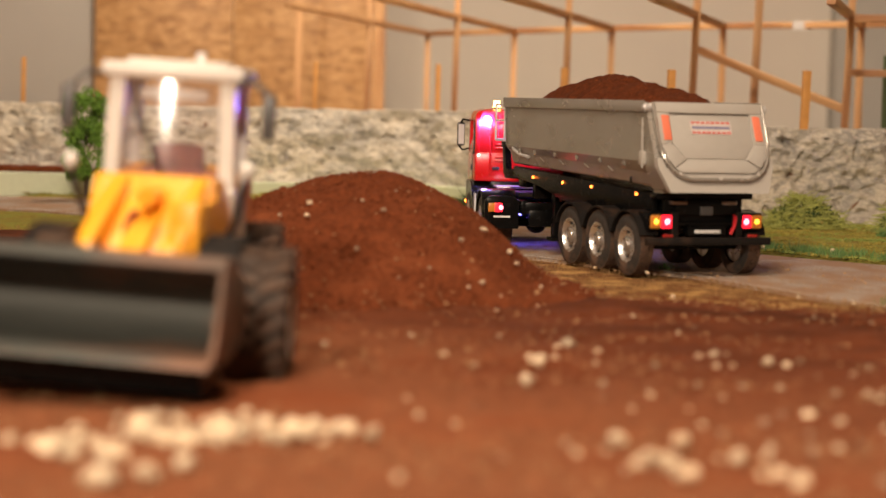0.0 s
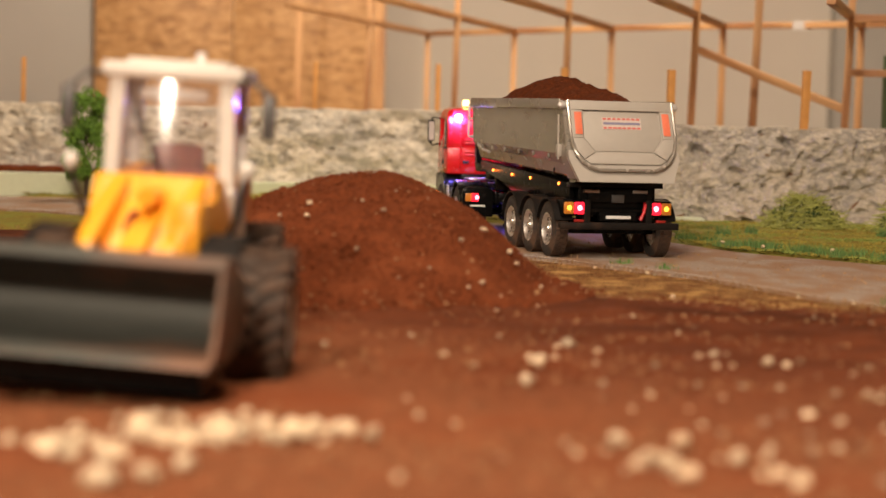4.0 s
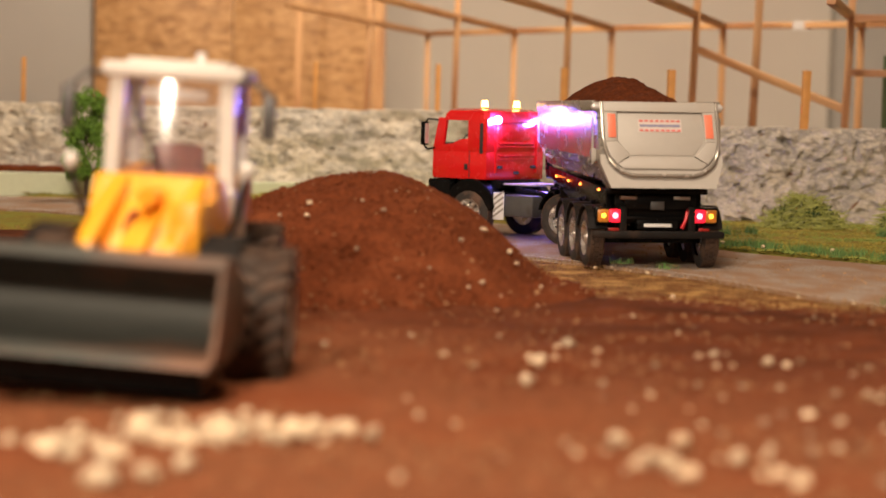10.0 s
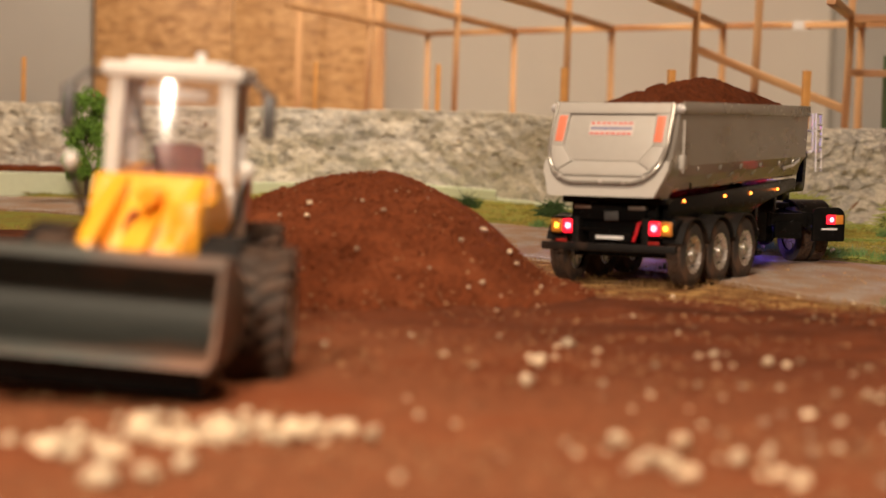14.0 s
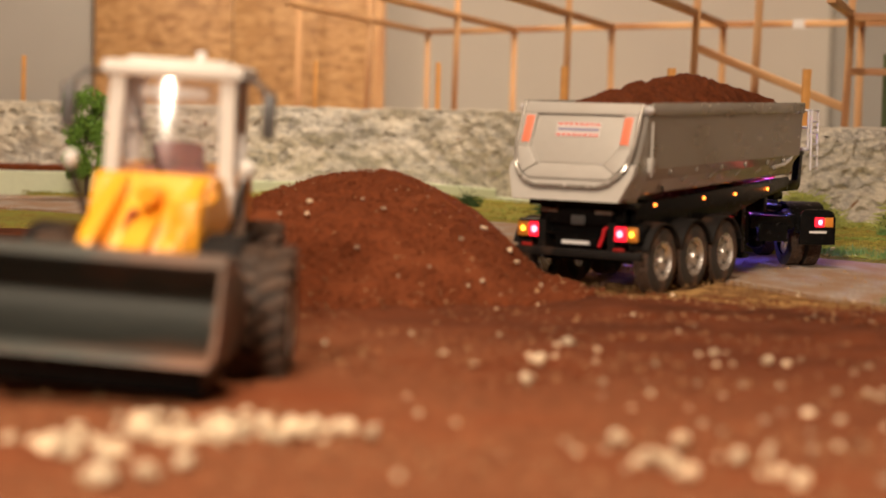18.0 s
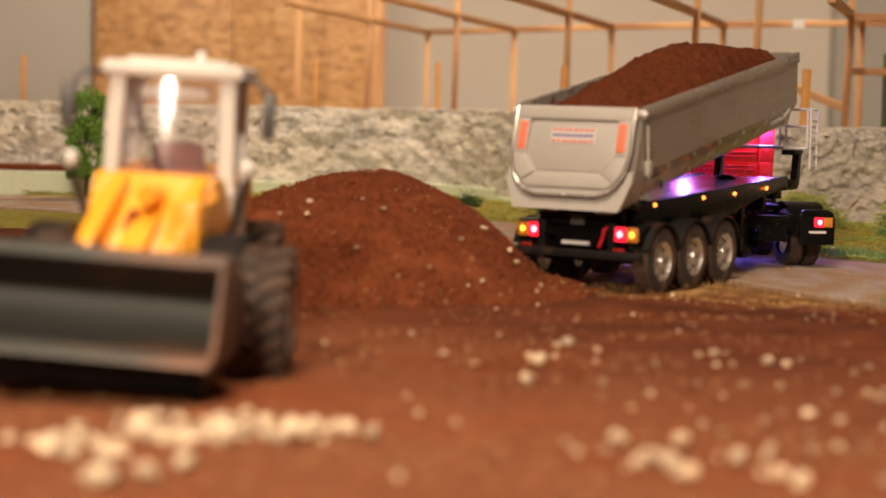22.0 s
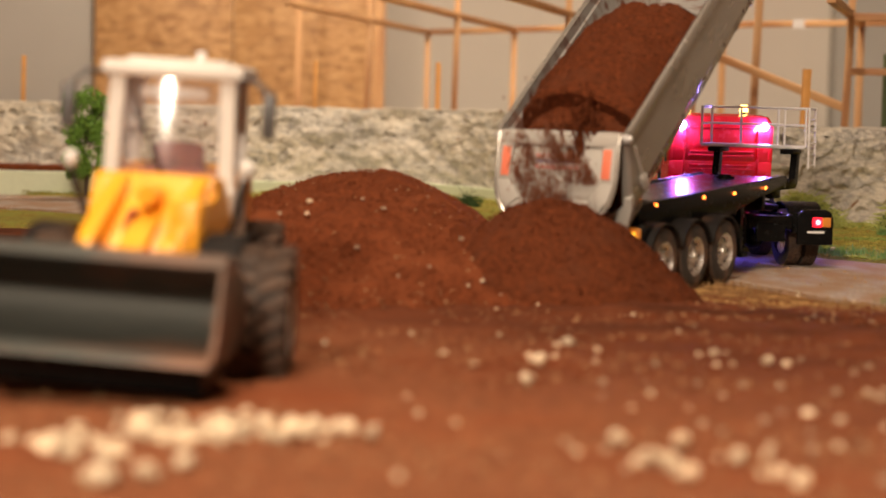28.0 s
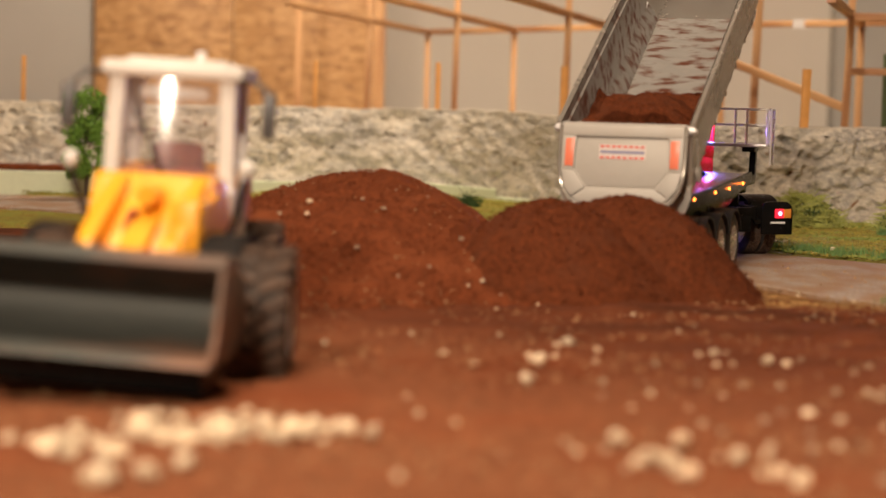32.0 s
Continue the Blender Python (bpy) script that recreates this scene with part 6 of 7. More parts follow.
def build_plants():
    random.seed(9)
    # upright leafy bush beside the loader
    t = thing("tree", pose(-0.785, 4.34, 0.006), "small leafy model tree with a thin dark trunk", "tree")
    bm = bmesh.new()
    rod(bm, (0, 0, 0), (0.006, 0, 0.08), 0.005, 8, 0.004)
    for k in range(9):
        a = k * 2.4
        rod(bm, (0.004, 0, 0.04 + 0.012 * k), (0.04 * math.cos(a), 0.04 * math.sin(a), 0.09 + 0.013 * k), 0.002, 6, 0.001)
    part("trunk", bm, BARK, t)
    bm = bmesh.new()
    for k in range(44):
        a = random.random() * 6.28
        z = random.uniform(0.045, 0.222)
        r = 0.056 * math.sqrt(max(0.15, 1 - ((z - 0.12) / 0.12) ** 2)) * random.random() ** 0.5
        leaf_cloud(bm, (r * math.cos(a), r * math.sin(a), z), random.uniform(0.014, 0.026), 140, 0.0042)
    part("crown", bm, CROWN, t, "bright green flocked crown")
    # tangled low bushes
    for x, y, w, h, n, label in ((0.690, 3.80, 0.080, 0.066, 1100, "low tangle of straw-green fibres in front of the rock wall"), (0.865, 3.72, 0.06, 0.055, 600, "low tangled green bush"),
                                 (0.222, 3.98, 0.028, 0.032, 260, "small dark moss bush"), (0.05, 4.24, 0.024, 0.022, 180, "tiny moss clump at the verge"), (0.36, 4.02, 0.03, 0.02, 160, "tiny moss clump at the rock foot")):
        b = thing("bush", pose(x, y, 0.008), label, "bush", "bushes")
        bm = bmesh.new()
        for _ in range(n):
            a, r = random.random() * 6.28, random.random() ** 0.6
            hh = h * (1 - r * r) * random.random() ** 0.5
            p = Vector((w * r * math.cos(a), w * 0.6 * r * math.sin(a), hh))
            d = Vector((random.gauss(0, 1), random.gauss(0, 0.7), random.gauss(0, 0.45))).normalized() * random.uniform(0.010, 0.034)
            q = p + d
            q.z = max(q.z, 0.002)
            s = Vector((0, 0, 0.0015))
            bm.faces.new([bm.verts.new(c) for c in (p - s, q - s * 0.5, q + s * 0.5, p + s)])
        part("tangle", bm, STRAW if w > 0.03 else LEAF_DARK, b)
        # the leaves' dark colour gives the shaded gaps between the stems
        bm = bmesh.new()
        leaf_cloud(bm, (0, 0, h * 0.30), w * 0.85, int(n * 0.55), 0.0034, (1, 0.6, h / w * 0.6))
        part("leaves", bm, LEAF_DARK, b, "dark green leaves that paint the shade under the stems")
    # grass fibres along the far edge of the road
    bm = bmesh.new()

    def blade(x, y, z, h):
        a, l = random.random() * 6.28, random.uniform(0.1, 0.5) * h
        w = random.uniform(0.0005, 0.0009)
        c, s = math.cos(a) * w, math.sin(a) * w
        v = [bm.verts.new(p) for p in ((x - c, y - s, z), (x + c, y + s, z), (x + math.cos(a + 1.5) * l, y + math.sin(a + 1.5) * l, z + h))]
        bm.faces.new(v)
    for _ in range(9000):
        x = random.uniform(0.36, 1.05)
        y0 = line_y(ROAD_FAR, x)
        d = random.random() ** 1.5 * 2.4
        if n3(x * 11, d * 2.0) + 0.35 - 0.28 * d < random.random() * 0.5:
            continue
        blade(x, y0 + 0.020 + 0.07 * n3(x * 13, 4) + 0.03 * random.random() + 0.11 * d, 0.004, random.uniform(0.004, 0.013) * (1 + 0.8 * n3(x * 22, d * 4)))
    for cx, cy, n, h in ((0.262, 2.90, 45, 0.010), (0.318, 2.82, 45, 0.010), (0.18, 3.72, 160, 0.016), (0.26, 3.70, 120, 0.014), (0.50, 3.55, 160, 0.02), (0.8, 3.6, 160, 0.02), (0.56, 3.62, 120, 0.02), (0.54, 2.37, 40, 0.012)):
        for _ in range(n):
            blade(cx + random.gauss(0, 0.007), cy + random.gauss(0, 0.01), 0.004, h * random.uniform(0.5, 1.2))
    for _ in range(46):
        x = random.uniform(0.40, 1.05)
        cy = line_y(ROAD_FAR, x) + random.uniform(0.02, 0.20) ** 1.2
        for _ in range(random.randint(60, 130)):
            blade(x + random.gauss(0, 0.012), cy + random.gauss(0, 0.008), 0.006, random.uniform(0.006, 0.017))
    tagged(part("grass", bm, BLADE), "patchy green grass fibres beside the road", kind="stuff")
    spots, sizes = [], []
    for _ in range(15000):
        x = random.uniform(0.16, 1.08) if random.random() < 0.8 else random.uniform(-1.1, 0.16)
        y0, y1 = line_y(ROAD_FAR, x) - 0.004, line_y(WALL_BASE, x) + 0.02
        y = y0 + (y1 - y0) * random.random() ** 1.2
        if n3(x * 16, y * 16, 3) < -0.25:
            continue
        spots.append(Vector((x, y, 0.006 + 0.006 * max(0.0, n3(x * 24, y * 24, 8)))))
        sizes.append(random.uniform(0.0012, 0.0042))
    me = crumb_mesh(spots, sizes)
    me.materials.append(MOSS)
    tagged(new("moss", me), "clumpy yellow-green moss on the verge", kind="stuff")
    bm = bmesh.new()
    for _ in range(9000):
        x = random.uniform(-0.95, 0.95)
        lo, hi = line_y(SOIL_EDGE, x), line_y(ROAD_NEAR, x)
        if hi - lo < 0.03 or random.random() < 0.5 and x < -0.3:
            continue
        y = random.uniform(lo - 0.02, hi - 0.016)
        if n3(x * 15, y * 15, 2) < -0.12:
            continue
        blade(x, y, 0.0, random.uniform(0.003, 0.008))
    tagged(part("dry_grass", bm, DRY), "short dry grass stubble between the soil and the road", kind="stuff")


build_plants()


def build_stones():
    random.seed(33)
    kinds = []
    for k in range(8):
        bm = lump_mesh(k + 1, 1.0, 0.7)
        # chipped flat faces
        for _ in range(5):
            n = Vector((random.gauss(0, 1), random.gauss(0, 1), random.gauss(0, 1))).normalized()
            for v in bm.verts:
                d = v.co.dot(n) - 0.62
                if d > 0:
                    v.co -= n * d
        kinds.append(part("stone", bm, STONE))
    count = [0]

    def height(x, y):
        return heap_rise(x, y)[0] + 0.006

    def drop(x, y, size, z=None):
        m = pose(x, y, (height(x, y) if z is None else z) + size * 0.25, random.uniform(-20, 20), random.uniform(-20, 20), random.uniform(0, 360)) @ Matrix.Diagonal((size, size * random.uniform(0.7, 1.1), size * random.uniform(0.7, 1.0), 1))
        k = count[0]
        o = kinds[k] if k < 8 else twin(kinds[k % 8], m)
        o.matrix_basis = m
        tagged(o, "rough pale cream stone lying on the brown soil", "stone", "pale stones")
        count[0] += 1
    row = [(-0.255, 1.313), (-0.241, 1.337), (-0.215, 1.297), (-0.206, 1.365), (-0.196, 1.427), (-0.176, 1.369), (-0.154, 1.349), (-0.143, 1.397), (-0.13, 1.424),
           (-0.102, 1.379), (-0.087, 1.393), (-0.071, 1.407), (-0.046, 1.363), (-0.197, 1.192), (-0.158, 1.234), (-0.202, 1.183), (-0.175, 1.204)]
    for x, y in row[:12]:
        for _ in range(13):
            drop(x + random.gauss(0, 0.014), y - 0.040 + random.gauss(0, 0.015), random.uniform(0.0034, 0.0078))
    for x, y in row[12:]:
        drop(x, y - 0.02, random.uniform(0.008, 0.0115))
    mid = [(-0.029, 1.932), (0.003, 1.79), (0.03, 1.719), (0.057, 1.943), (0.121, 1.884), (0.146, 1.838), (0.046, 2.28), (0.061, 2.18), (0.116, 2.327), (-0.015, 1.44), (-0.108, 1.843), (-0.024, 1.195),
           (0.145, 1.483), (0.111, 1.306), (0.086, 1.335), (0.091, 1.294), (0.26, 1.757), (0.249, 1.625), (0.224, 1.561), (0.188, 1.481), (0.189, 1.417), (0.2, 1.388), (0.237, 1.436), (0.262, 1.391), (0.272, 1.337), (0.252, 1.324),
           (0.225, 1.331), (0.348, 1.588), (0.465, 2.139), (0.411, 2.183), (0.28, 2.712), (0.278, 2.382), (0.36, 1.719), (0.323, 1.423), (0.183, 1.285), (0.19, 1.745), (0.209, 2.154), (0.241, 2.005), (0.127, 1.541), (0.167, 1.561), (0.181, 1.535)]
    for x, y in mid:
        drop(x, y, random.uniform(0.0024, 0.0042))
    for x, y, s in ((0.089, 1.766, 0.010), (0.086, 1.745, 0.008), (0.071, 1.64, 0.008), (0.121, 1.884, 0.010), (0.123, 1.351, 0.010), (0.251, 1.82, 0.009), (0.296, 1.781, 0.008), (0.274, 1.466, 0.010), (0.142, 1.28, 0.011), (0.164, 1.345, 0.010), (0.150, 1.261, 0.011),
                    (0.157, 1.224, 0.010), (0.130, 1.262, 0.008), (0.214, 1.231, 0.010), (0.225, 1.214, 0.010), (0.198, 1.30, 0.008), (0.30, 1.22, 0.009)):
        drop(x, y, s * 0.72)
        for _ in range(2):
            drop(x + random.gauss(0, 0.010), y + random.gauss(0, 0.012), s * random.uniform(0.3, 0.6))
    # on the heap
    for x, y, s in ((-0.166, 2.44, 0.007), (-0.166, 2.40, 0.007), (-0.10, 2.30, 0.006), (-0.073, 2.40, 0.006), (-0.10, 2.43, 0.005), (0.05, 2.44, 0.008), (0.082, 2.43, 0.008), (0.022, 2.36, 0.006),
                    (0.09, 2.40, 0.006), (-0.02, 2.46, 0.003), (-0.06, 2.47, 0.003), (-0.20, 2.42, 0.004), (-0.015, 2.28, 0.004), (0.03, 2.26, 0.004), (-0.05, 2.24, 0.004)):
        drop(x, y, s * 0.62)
    for _ in range(110):
        x, y = random.uniform(-0.05, 0.62), random.uniform(1.12, 2.30)
        if height(x, y) > 0.035 or n3(x * 5, y * 5, 6) < -0.1:
            continue
        drop(x, y, random.uniform(0.0010, 0.0036) * (1.0 if y < 1.8 else 0.7))
    for _ in range(14):
        x = random.uniform(0.1, 0.6)
        drop(x, line_y(ROAD_NEAR, x) - random.uniform(0.02, 0.1), random.uniform(0.002, 0.0035), 0.002)
    for x, y in ((0.465, 3.30), (0.40, 3.46), (0.62, 3.16), (0.52, 3.22)):
        drop(x, y, 0.005, 0.010)


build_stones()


def build_litter():
    """Loose soil crumbs on the bed and the heap, too many to count."""
    random.seed(77)
    base = []
    for k in range(5):
        bm = lump_mesh(60 + k, 1.0, 0.8, 1)
        base.append(([v.co.copy() for v in bm.verts], [[v.index for v in f.verts] for f in bm.faces]))
        bm.free()
    vs, fs = [], []
    for _ in range(11000):
        if random.random() < 0.45:
            a, r = random.random() * 6.283, random.random() ** 0.5 * 1.08
            x, y = HEAP_X + (0.42 if math.cos(a) < 0 else 0.225) * r * math.cos(a), HEAP_Y + 0.45 * r * math.sin(a)
        else:
            x, y = random.uniform(-0.35, 0.65), random.uniform(1.5, 2.6)
            if y > line_y(SOIL_EDGE, x):
                continue
        z = heap_rise(x, y)[0] + 0.004
        s = random.uniform(0.0007, 0.0019) if random.random() < 0.75 else random.uniform(0.0014, 0.0025)
        m = Euler((random.random() * 6, random.random() * 6, random.random() * 6)).to_matrix()
        n = len(vs)
        pv, pf = base[random.randrange(5)]
        vs += [tuple(m @ (v * s) + Vector((x, y, z))) for v in pv]
        fs += [[i + n for i in f] for f in pf]
    me = bpy.data.meshes.new("soil_crumbs")
    me.from_pydata(vs, [], fs)
    me.materials.append(SOIL_CRUMB)
    tagged(new("soil_litter", me), "loose crumbs of reddish-brown soil", kind="stuff")
    spots = []
    for _ in range(5200):
        x, y = random.uniform(-0.35, 0.70), 1.05 + 1.5 * random.random() ** 1.3
        if y > line_y(SOIL_EDGE, x) - 0.05:
            continue
        z = heap_rise(x, y)[0]
        if z > 0.02 and random.random() < 0.7:
            continue
        spots.append(Vector((x, y, z + 0.0045)))
    for _ in range(900):
        x = random.uniform(-0.1, 0.95)
        spots.append(Vector((x, line_y(ROAD_NEAR, x) + random.uniform(-0.10, 0.60), 0.0012)))
    me = crumb_mesh(spots, [random.uniform(0.0007, 0.0014) if random.random() < 0.85 else random.uniform(0.0014, 0.0027) for _ in spots])
    me.materials.append(GRIT)
    tagged(new("pale_grit", me), "tan grit strewn on the soil and the road", kind="stuff")


build_litter()


# ---- what moves ----
# seconds, place of the trailer's tail, its heading, pitch and lean, and the tractor's heading
RUN = [(0, 0.36, 2.743, 21.54, 0.1, 0.14, 5), (0.5, 0.3181, 2.8342, 17.22, 0.0, 0.14, 5), (1, 0.2791, 2.9524, 13.2, 0.0, 0.34, 7), (1.5, 0.2542, 3.0697, 13.38, -0.1, 0.34, 15.0),
       (2, 0.2542, 3.0659, 13.46, -0.1, 0.34, 15.3), (2.5, 0.2553, 3.0461, 13.95, 0, 0.44, 13.9), (3, 0.2593, 3.0443, 14.63, 0, 0.44, 10.5), (3.5, 0.2594, 3.0486, 14.61, -0.1, 0.44, 10.5),
       (4.6, 0.2685, 3.018, 16.67, -0.1, 0.44, 5.0), (5.5, 0.2666, 3.0074, 17.93, -0.2, 0.44, 4), (6, 0.2207, 3.1337, 17.71, -0.2, 0.54, 20.5), (6.5, 0.2057, 3.1859, 16.99, -0.1, 0.44, 24),
       (7, 0.2288, 3.1191, 17.48, -0.2, 0.44, 38), (7.5, 0.2838, 2.9433, 13.86, -0.1, 0.44, 56), (8, 0.2929, 2.9036, 11.14, 0, 0.34, 56), (8.5, 0.2939, 2.8968, 10.72, 0, 0.24, 54),
       (9, 0.3, 2.894, 11.4, 0.1, 0.24, 52.5), (9.5, 0.3048, 2.8552, 8.32, -0.1, -0.02, 52.5), (10, 0.3065, 2.8565, 6.95, -0.3, -0.38, 52), (10.5, 0.3123, 2.7847, -0.23, -0.3, -0.54, 51.0),
       (11, 0.299, 2.712, -7.9, -0.5, -0.8, 49), (11.5, 0.2943, 2.694, -8.85, -0.5, -1.02, 44), (12, 0.2815, 2.668, -14.2, -0.4, -1.15, 39.5), (12.5, 0.2647, 2.665, -19.65, -0.4, -1.38, 33),
       (13, 0.253, 2.653, -24.7, -0.4, -1.4, 22.0), (13.5, 0.2254, 2.6049, -29.52, -0.3, -1.16, 19.0), (14, 0.2238, 2.6098, -29.65, -0.2, -0.92, 18.0), (14.5, 0.2211, 2.6116, -30.57, 0, -0.78, 14),
       (16.5, 0.1756, 2.5301, -32.67, 0.3, -0.12, 9), (19, 0.173, 2.521, -32.7, 0.8, 0.22, 10.5), (23, 0.173, 2.519, -32.4, 0.8, 0.22, 10.5), (28.3, 0.175, 2.516, -31.9, 0.9, 0.22, 10.5),
       (28.6, 0.18, 2.526, -31.6, 0.9, 0.22, 10.5), (29, 0.1987, 2.5744, -29.5, 0.7, 0.22, 14), (29.5, 0.2177, 2.5842, -25.9, 0.7, 0.22, 15.5), (30.5, 0.2187, 2.5852, -25.9, 0.7, 0.22, 15.5),
       (31, 0.2263, 2.6016, -24.1, 0.7, 0.22, 17), (31.5, 0.2444, 2.6447, -20.3, 0.6, 0.22, 19), (32, 0.2508, 2.665, -19.1, 0.6, 0.22, 21)]
# tipping angle of the body, opening of the gate, way that the lower and the upper layer of the load have slid
TIP = [(0, 0, 0.0, 0, 0), (19.7, 0, 0.0, 0, 0), (20.2, 1.2, 0.0, 0, 0), (21, 4.5, 0.0, 0, 0), (22, 9.0, 0.0, 0, 0), (23, 14.5, 0.0, 0, 0), (24, 20.5, 0.0, 0, 0), (24.5, 24.3, 0.0, 0, 0),
       (24.8, 26.5, -9.2, 0.022, 0.022), (25, 28, -12.2, 0.042, 0.042), (25.5, 31, -17.2, 0.07, 0.07), (26.3, 34, -21.2, 0.115, 0.115), (27.3, 36.3, -24.2, 0.16, 0.16), (28, 36.5, -23.2, 0.19, 0.2), (29, 36.5, -23.2, 0.215, 0.26), (29.5, 36.5, -22.2, 0.245, 0.31),
       (30.5, 36.0, -20.8, 0.26, 0.335), (31, 34.0, -19.4, 0.262, 0.355), (31.5, 32.0, -17.4, 0.284, 0.39), (32, 30.0, -15.2, 0.288, 0.4198)]
KINGPIN = 0.55


def trailer_at(t):
    x, y, turn, pitch, lean, _ = curve_value(RUN, t)
    sink = 0.005 * min(1.0, max(0.0, (t - 12.5) / 3.5))
    return pose(x, y, -sink, pitch, lean, turn)


def tractor_at(t):
    k = trailer_at(t) @ Vector((-0.012, KINGPIN, 0))
    return pose(k.x, k.y, 0.0, 0, 0.3, curve_value(RUN, t)[5])


def body_local(t):
    return pose(0, 0.03, 0.12, curve_value(TIP, t)[0])


def slab_local(k, layer, t):
    """Slides down the floor; past the tail it turns upright and drops below the gate."""
    tip, _, *ways = curve_value(TIP, t)
    slid = ways[layer]
    y = LOAD_Y0 + LOAD_DY * k - 0.03
    over = slid - y
    if over <= 0:
        return pose(0, -slid, 0)
    u = min(1.0, over / 0.035)
    fall = 0.30 * u * u + 0.02 * u
    a = radians(tip)
    hang = Vector((0, y, 0.105))
    turn = Matrix.Translation(hang) @ Matrix.Rotation(-a * min(1, u * 2.0), 4, "X") @ Matrix.Translation(-hang)
    return pose(0, -y - 0.006 * u - fall * math.sin(a), -fall * math.cos(a)) @ turn


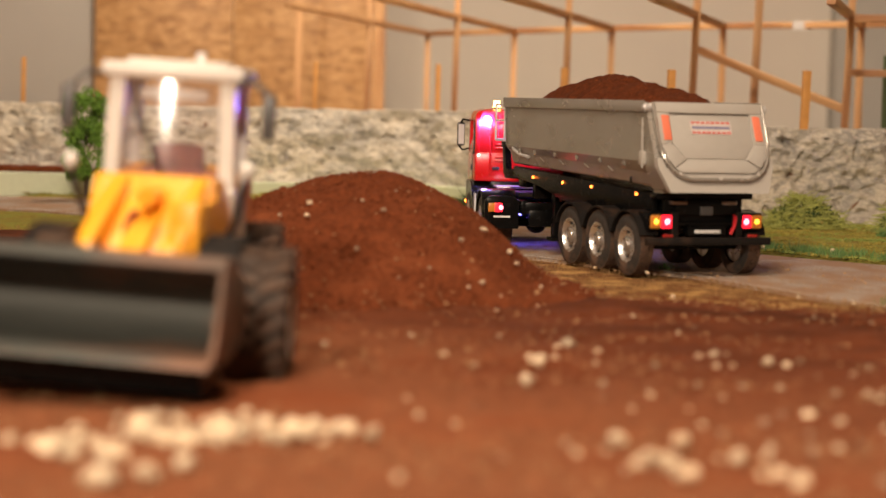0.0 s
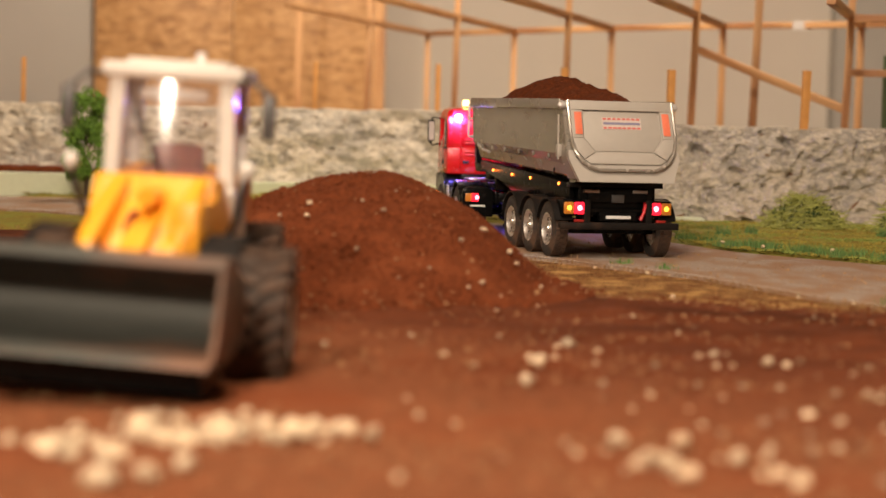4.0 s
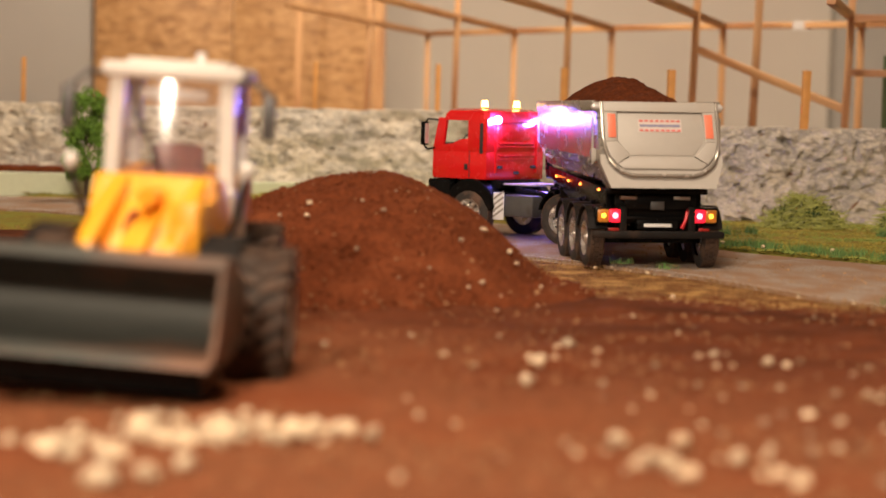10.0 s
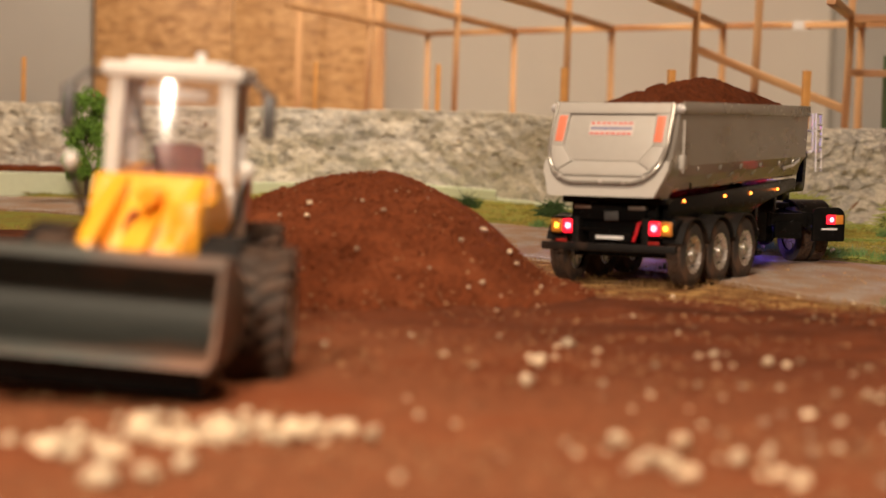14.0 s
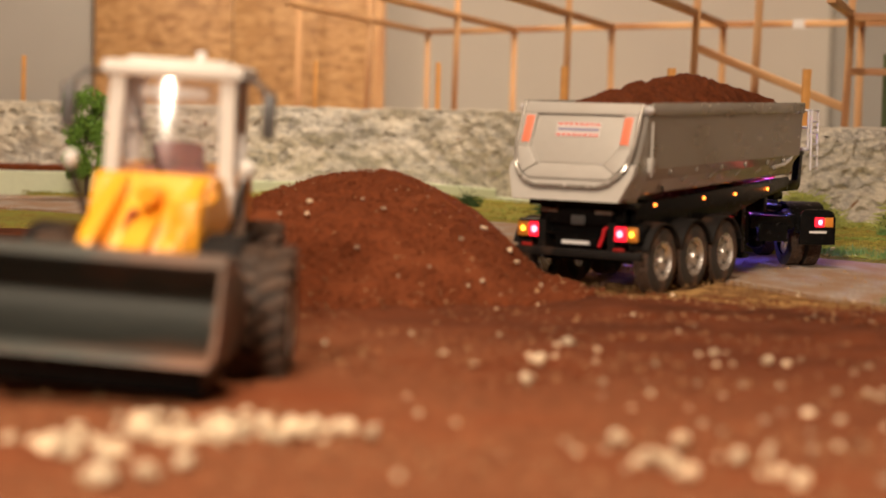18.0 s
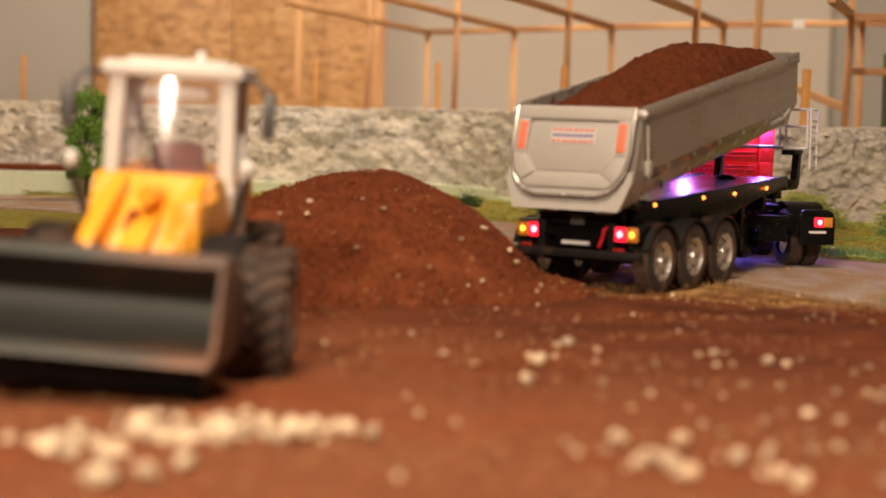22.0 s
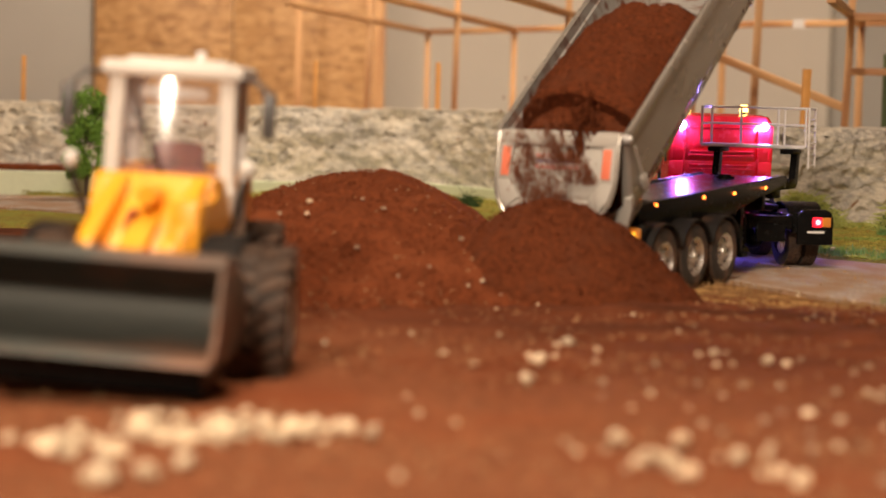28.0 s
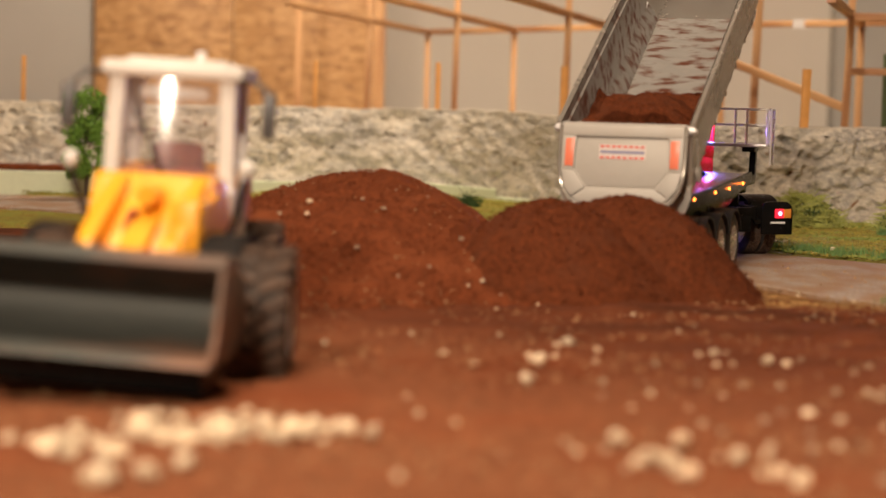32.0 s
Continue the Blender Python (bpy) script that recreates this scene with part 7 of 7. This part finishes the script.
def motions():
    steps = [i / 10 for i in range(321)]
    walk(TRAILER["root"], [(t, trailer_at(t)) for t in steps])
    walk(TRACTOR["root"], [(t, tractor_at(t)) for t in steps])
    walk(TRAILER["body"], [(t, body_local(t)) for t in steps if t in (0, 19.6) or t >= 19.7])
    walk(TRAILER["gate"], [(t, pose(0, -0.020, 0.116, curve_value(TIP, t)[1])) for t in steps if t in (0, 24.2) or t >= 24.3])
    walk(LOAD, [(t, trailer_at(t) @ body_local(t)) for t in steps])
    for k, layer, s in SLABS:
        walk(s, [(t, slab_local(k, layer, t)) for t in steps if t in (0, 24.4) or t >= 24.5])
    walk(SURGE, [(t, pose(0, y, z)) for t, y, z in ((0, 0.055, 0.036), (24.9, 0.055, 0.036), (25.3, 0.034, 0.084), (26.5, 0.030, 0.092), (28.4, 0.030, 0.092), (28.9, 0.016, 0.094), (29.4, 0.016, 0.092), (29.8, 0.032, 0.076), (30.8, 0.034, 0.072), (31.4, 0.040, 0.060), (32, 0.04, 0.056))])
    # wheels roll with the way that their vehicle covers
    for vehicle, at in ((TRAILER, trailer_at), (TRACTOR, tractor_at)):
        roll, angles, last = 0.0, [], at(0)
        for t in steps:
            m = at(t)
            d = m.translation - last.translation
            roll -= d.dot(m.to_3x3() @ Vector((0, 1, 0))) / 0.042
            angles.append(math.degrees(roll))
            last = m
        for w in vehicle["wheels"]:
            p = w.matrix_basis.translation.copy()
            walk(w, [(t, pose(p.x, p.y, p.z, a)) for t, a in zip(steps, angles)])
    # the tipped heaps come up out of the ground where the soil lands
    a, b, c = POURED
    pa, pb = a.matrix_basis.translation.copy(), b.matrix_basis.translation.copy()
    walk(a, [(t, pose(pa.x, pa.y, z)) for t, z in ((0, -0.16), (24.6, -0.16), (25, -0.105), (25.5, -0.07), (26.5, -0.022), (27.5, -0.004), (28, 0.0), (32, 0.0))])
    walk(b, [(t, pose(pb.x, pb.y, z)) for t, z in ((0, -0.17), (28.2, -0.13), (29.5, -0.066), (30.5, -0.036), (31.5, -0.008), (32, 0.0))])
    walk(c, [(t, pose(c.matrix_basis.translation.x, c.matrix_basis.translation.y, z)) for t, z in ((0, -0.10), (28.6, -0.10), (29.2, 0.052), (30.0, 0.088), (30.6, 0.092), (31.2, 0.066), (31.6, 0.045), (32, 0.036))])
    # crumbs ride in the load, run over the gate and drop on the heap
    random.seed(5)
    for k, o in enumerate(CRUMBS):
        t0 = 24.9 + 4.5 * (k / len(CRUMBS)) ** 2.0 if k % 12 else 29.0 + 2.6 * (k / len(CRUMBS))
        t0 = round(t0 * 10) / 10
        side = random.uniform(-0.062, 0.066)
        ride = Vector((side * 0.5, 0.085 + 0.02 * random.random(), 0.034))
        above = random.random() < 0.22 and t0 > 25.2
        spin = random.uniform(5, 20)
        rows = [(t, trailer_at(t) @ body_local(t) @ Matrix.Translation(ride) @ pose(0, 0, 0, 80)) for t in steps if t < t0 - 0.25 and (t * 2) % 1 == 0]
        g = trailer_at(t0) @ body_local(t0)
        start = g @ Vector((side, -0.026 if above else -0.062, 0.122 if above else 0.008))
        if above:
            start += (g.to_3x3() @ Vector((0, -1, 0))) * 0.012
        rows.append((t0 - 0.2, g @ Matrix.Translation((side, 0.0, 0.07 if above else 0.02))))
        for j in range(1, 8):
            u = j * 0.05
            z = start.z - 0.5 * 6.0 * u * u - 0.1 * u
            y = start.y - 0.06 * u
            rows.append((t0 - 0.1 + u, pose(start.x + 0.01 * u, y, max(z, -0.02), spin * j * 0.5, 0, 30)))
        rows.append((32.0, pose(start.x, start.y, -0.02, spin * 3.5, 0, 30)))
        walk(o, rows)

    # sheets of soil ride in the load, come over the gate's top and slide down its face
    for k, o in enumerate(SPILL):
        t0 = 25.1 + 4.7 * (k / len(SPILL)) ** 0.95
        t0 = round(t0 * 10) / 10
        # streams: one in the middle at first, two towards the end
        x = random.gauss(-0.006, 0.020) if t0 < 28.4 else random.gauss(random.choice((-0.050, -0.040, 0.025)), 0.018)
        rows = [(t, trailer_at(t) @ body_local(t) @ pose(x * 0.5, 0.13, 0.036, 80)) for t in steps if t < t0 - 0.3 and (t * 2) % 1 == 0]
        for t in (t0 - 0.2, t0 - 0.1):
            rows.append((t, trailer_at(t) @ body_local(t) @ pose(x * 0.8, 0.05 + 0.4 * (t0 - t), 0.060, 80)))
        for j in range(7):
            t = t0 + 0.1 * j
            u = j / 6
            g = trailer_at(t) @ body_local(t) @ pose(0, -0.020, 0.116, curve_value(TIP, t)[1])
            z = -0.026 - 0.10 * u - 0.13 * u * u
            rows.append((t, g @ pose(x, z * 0.42 - 0.0130, z, 23)))
        end = rows[-1][1].translation
        rows.append((t0 + 1.2, pose(end.x, end.y + 0.02, -0.05)))
        rows.append((32.0, pose(end.x, end.y + 0.02, -0.05)))
        walk(o, [r for i, r in enumerate(rows) if i == 0 or r[0] > rows[i - 1][0] + 0.02])


motions()
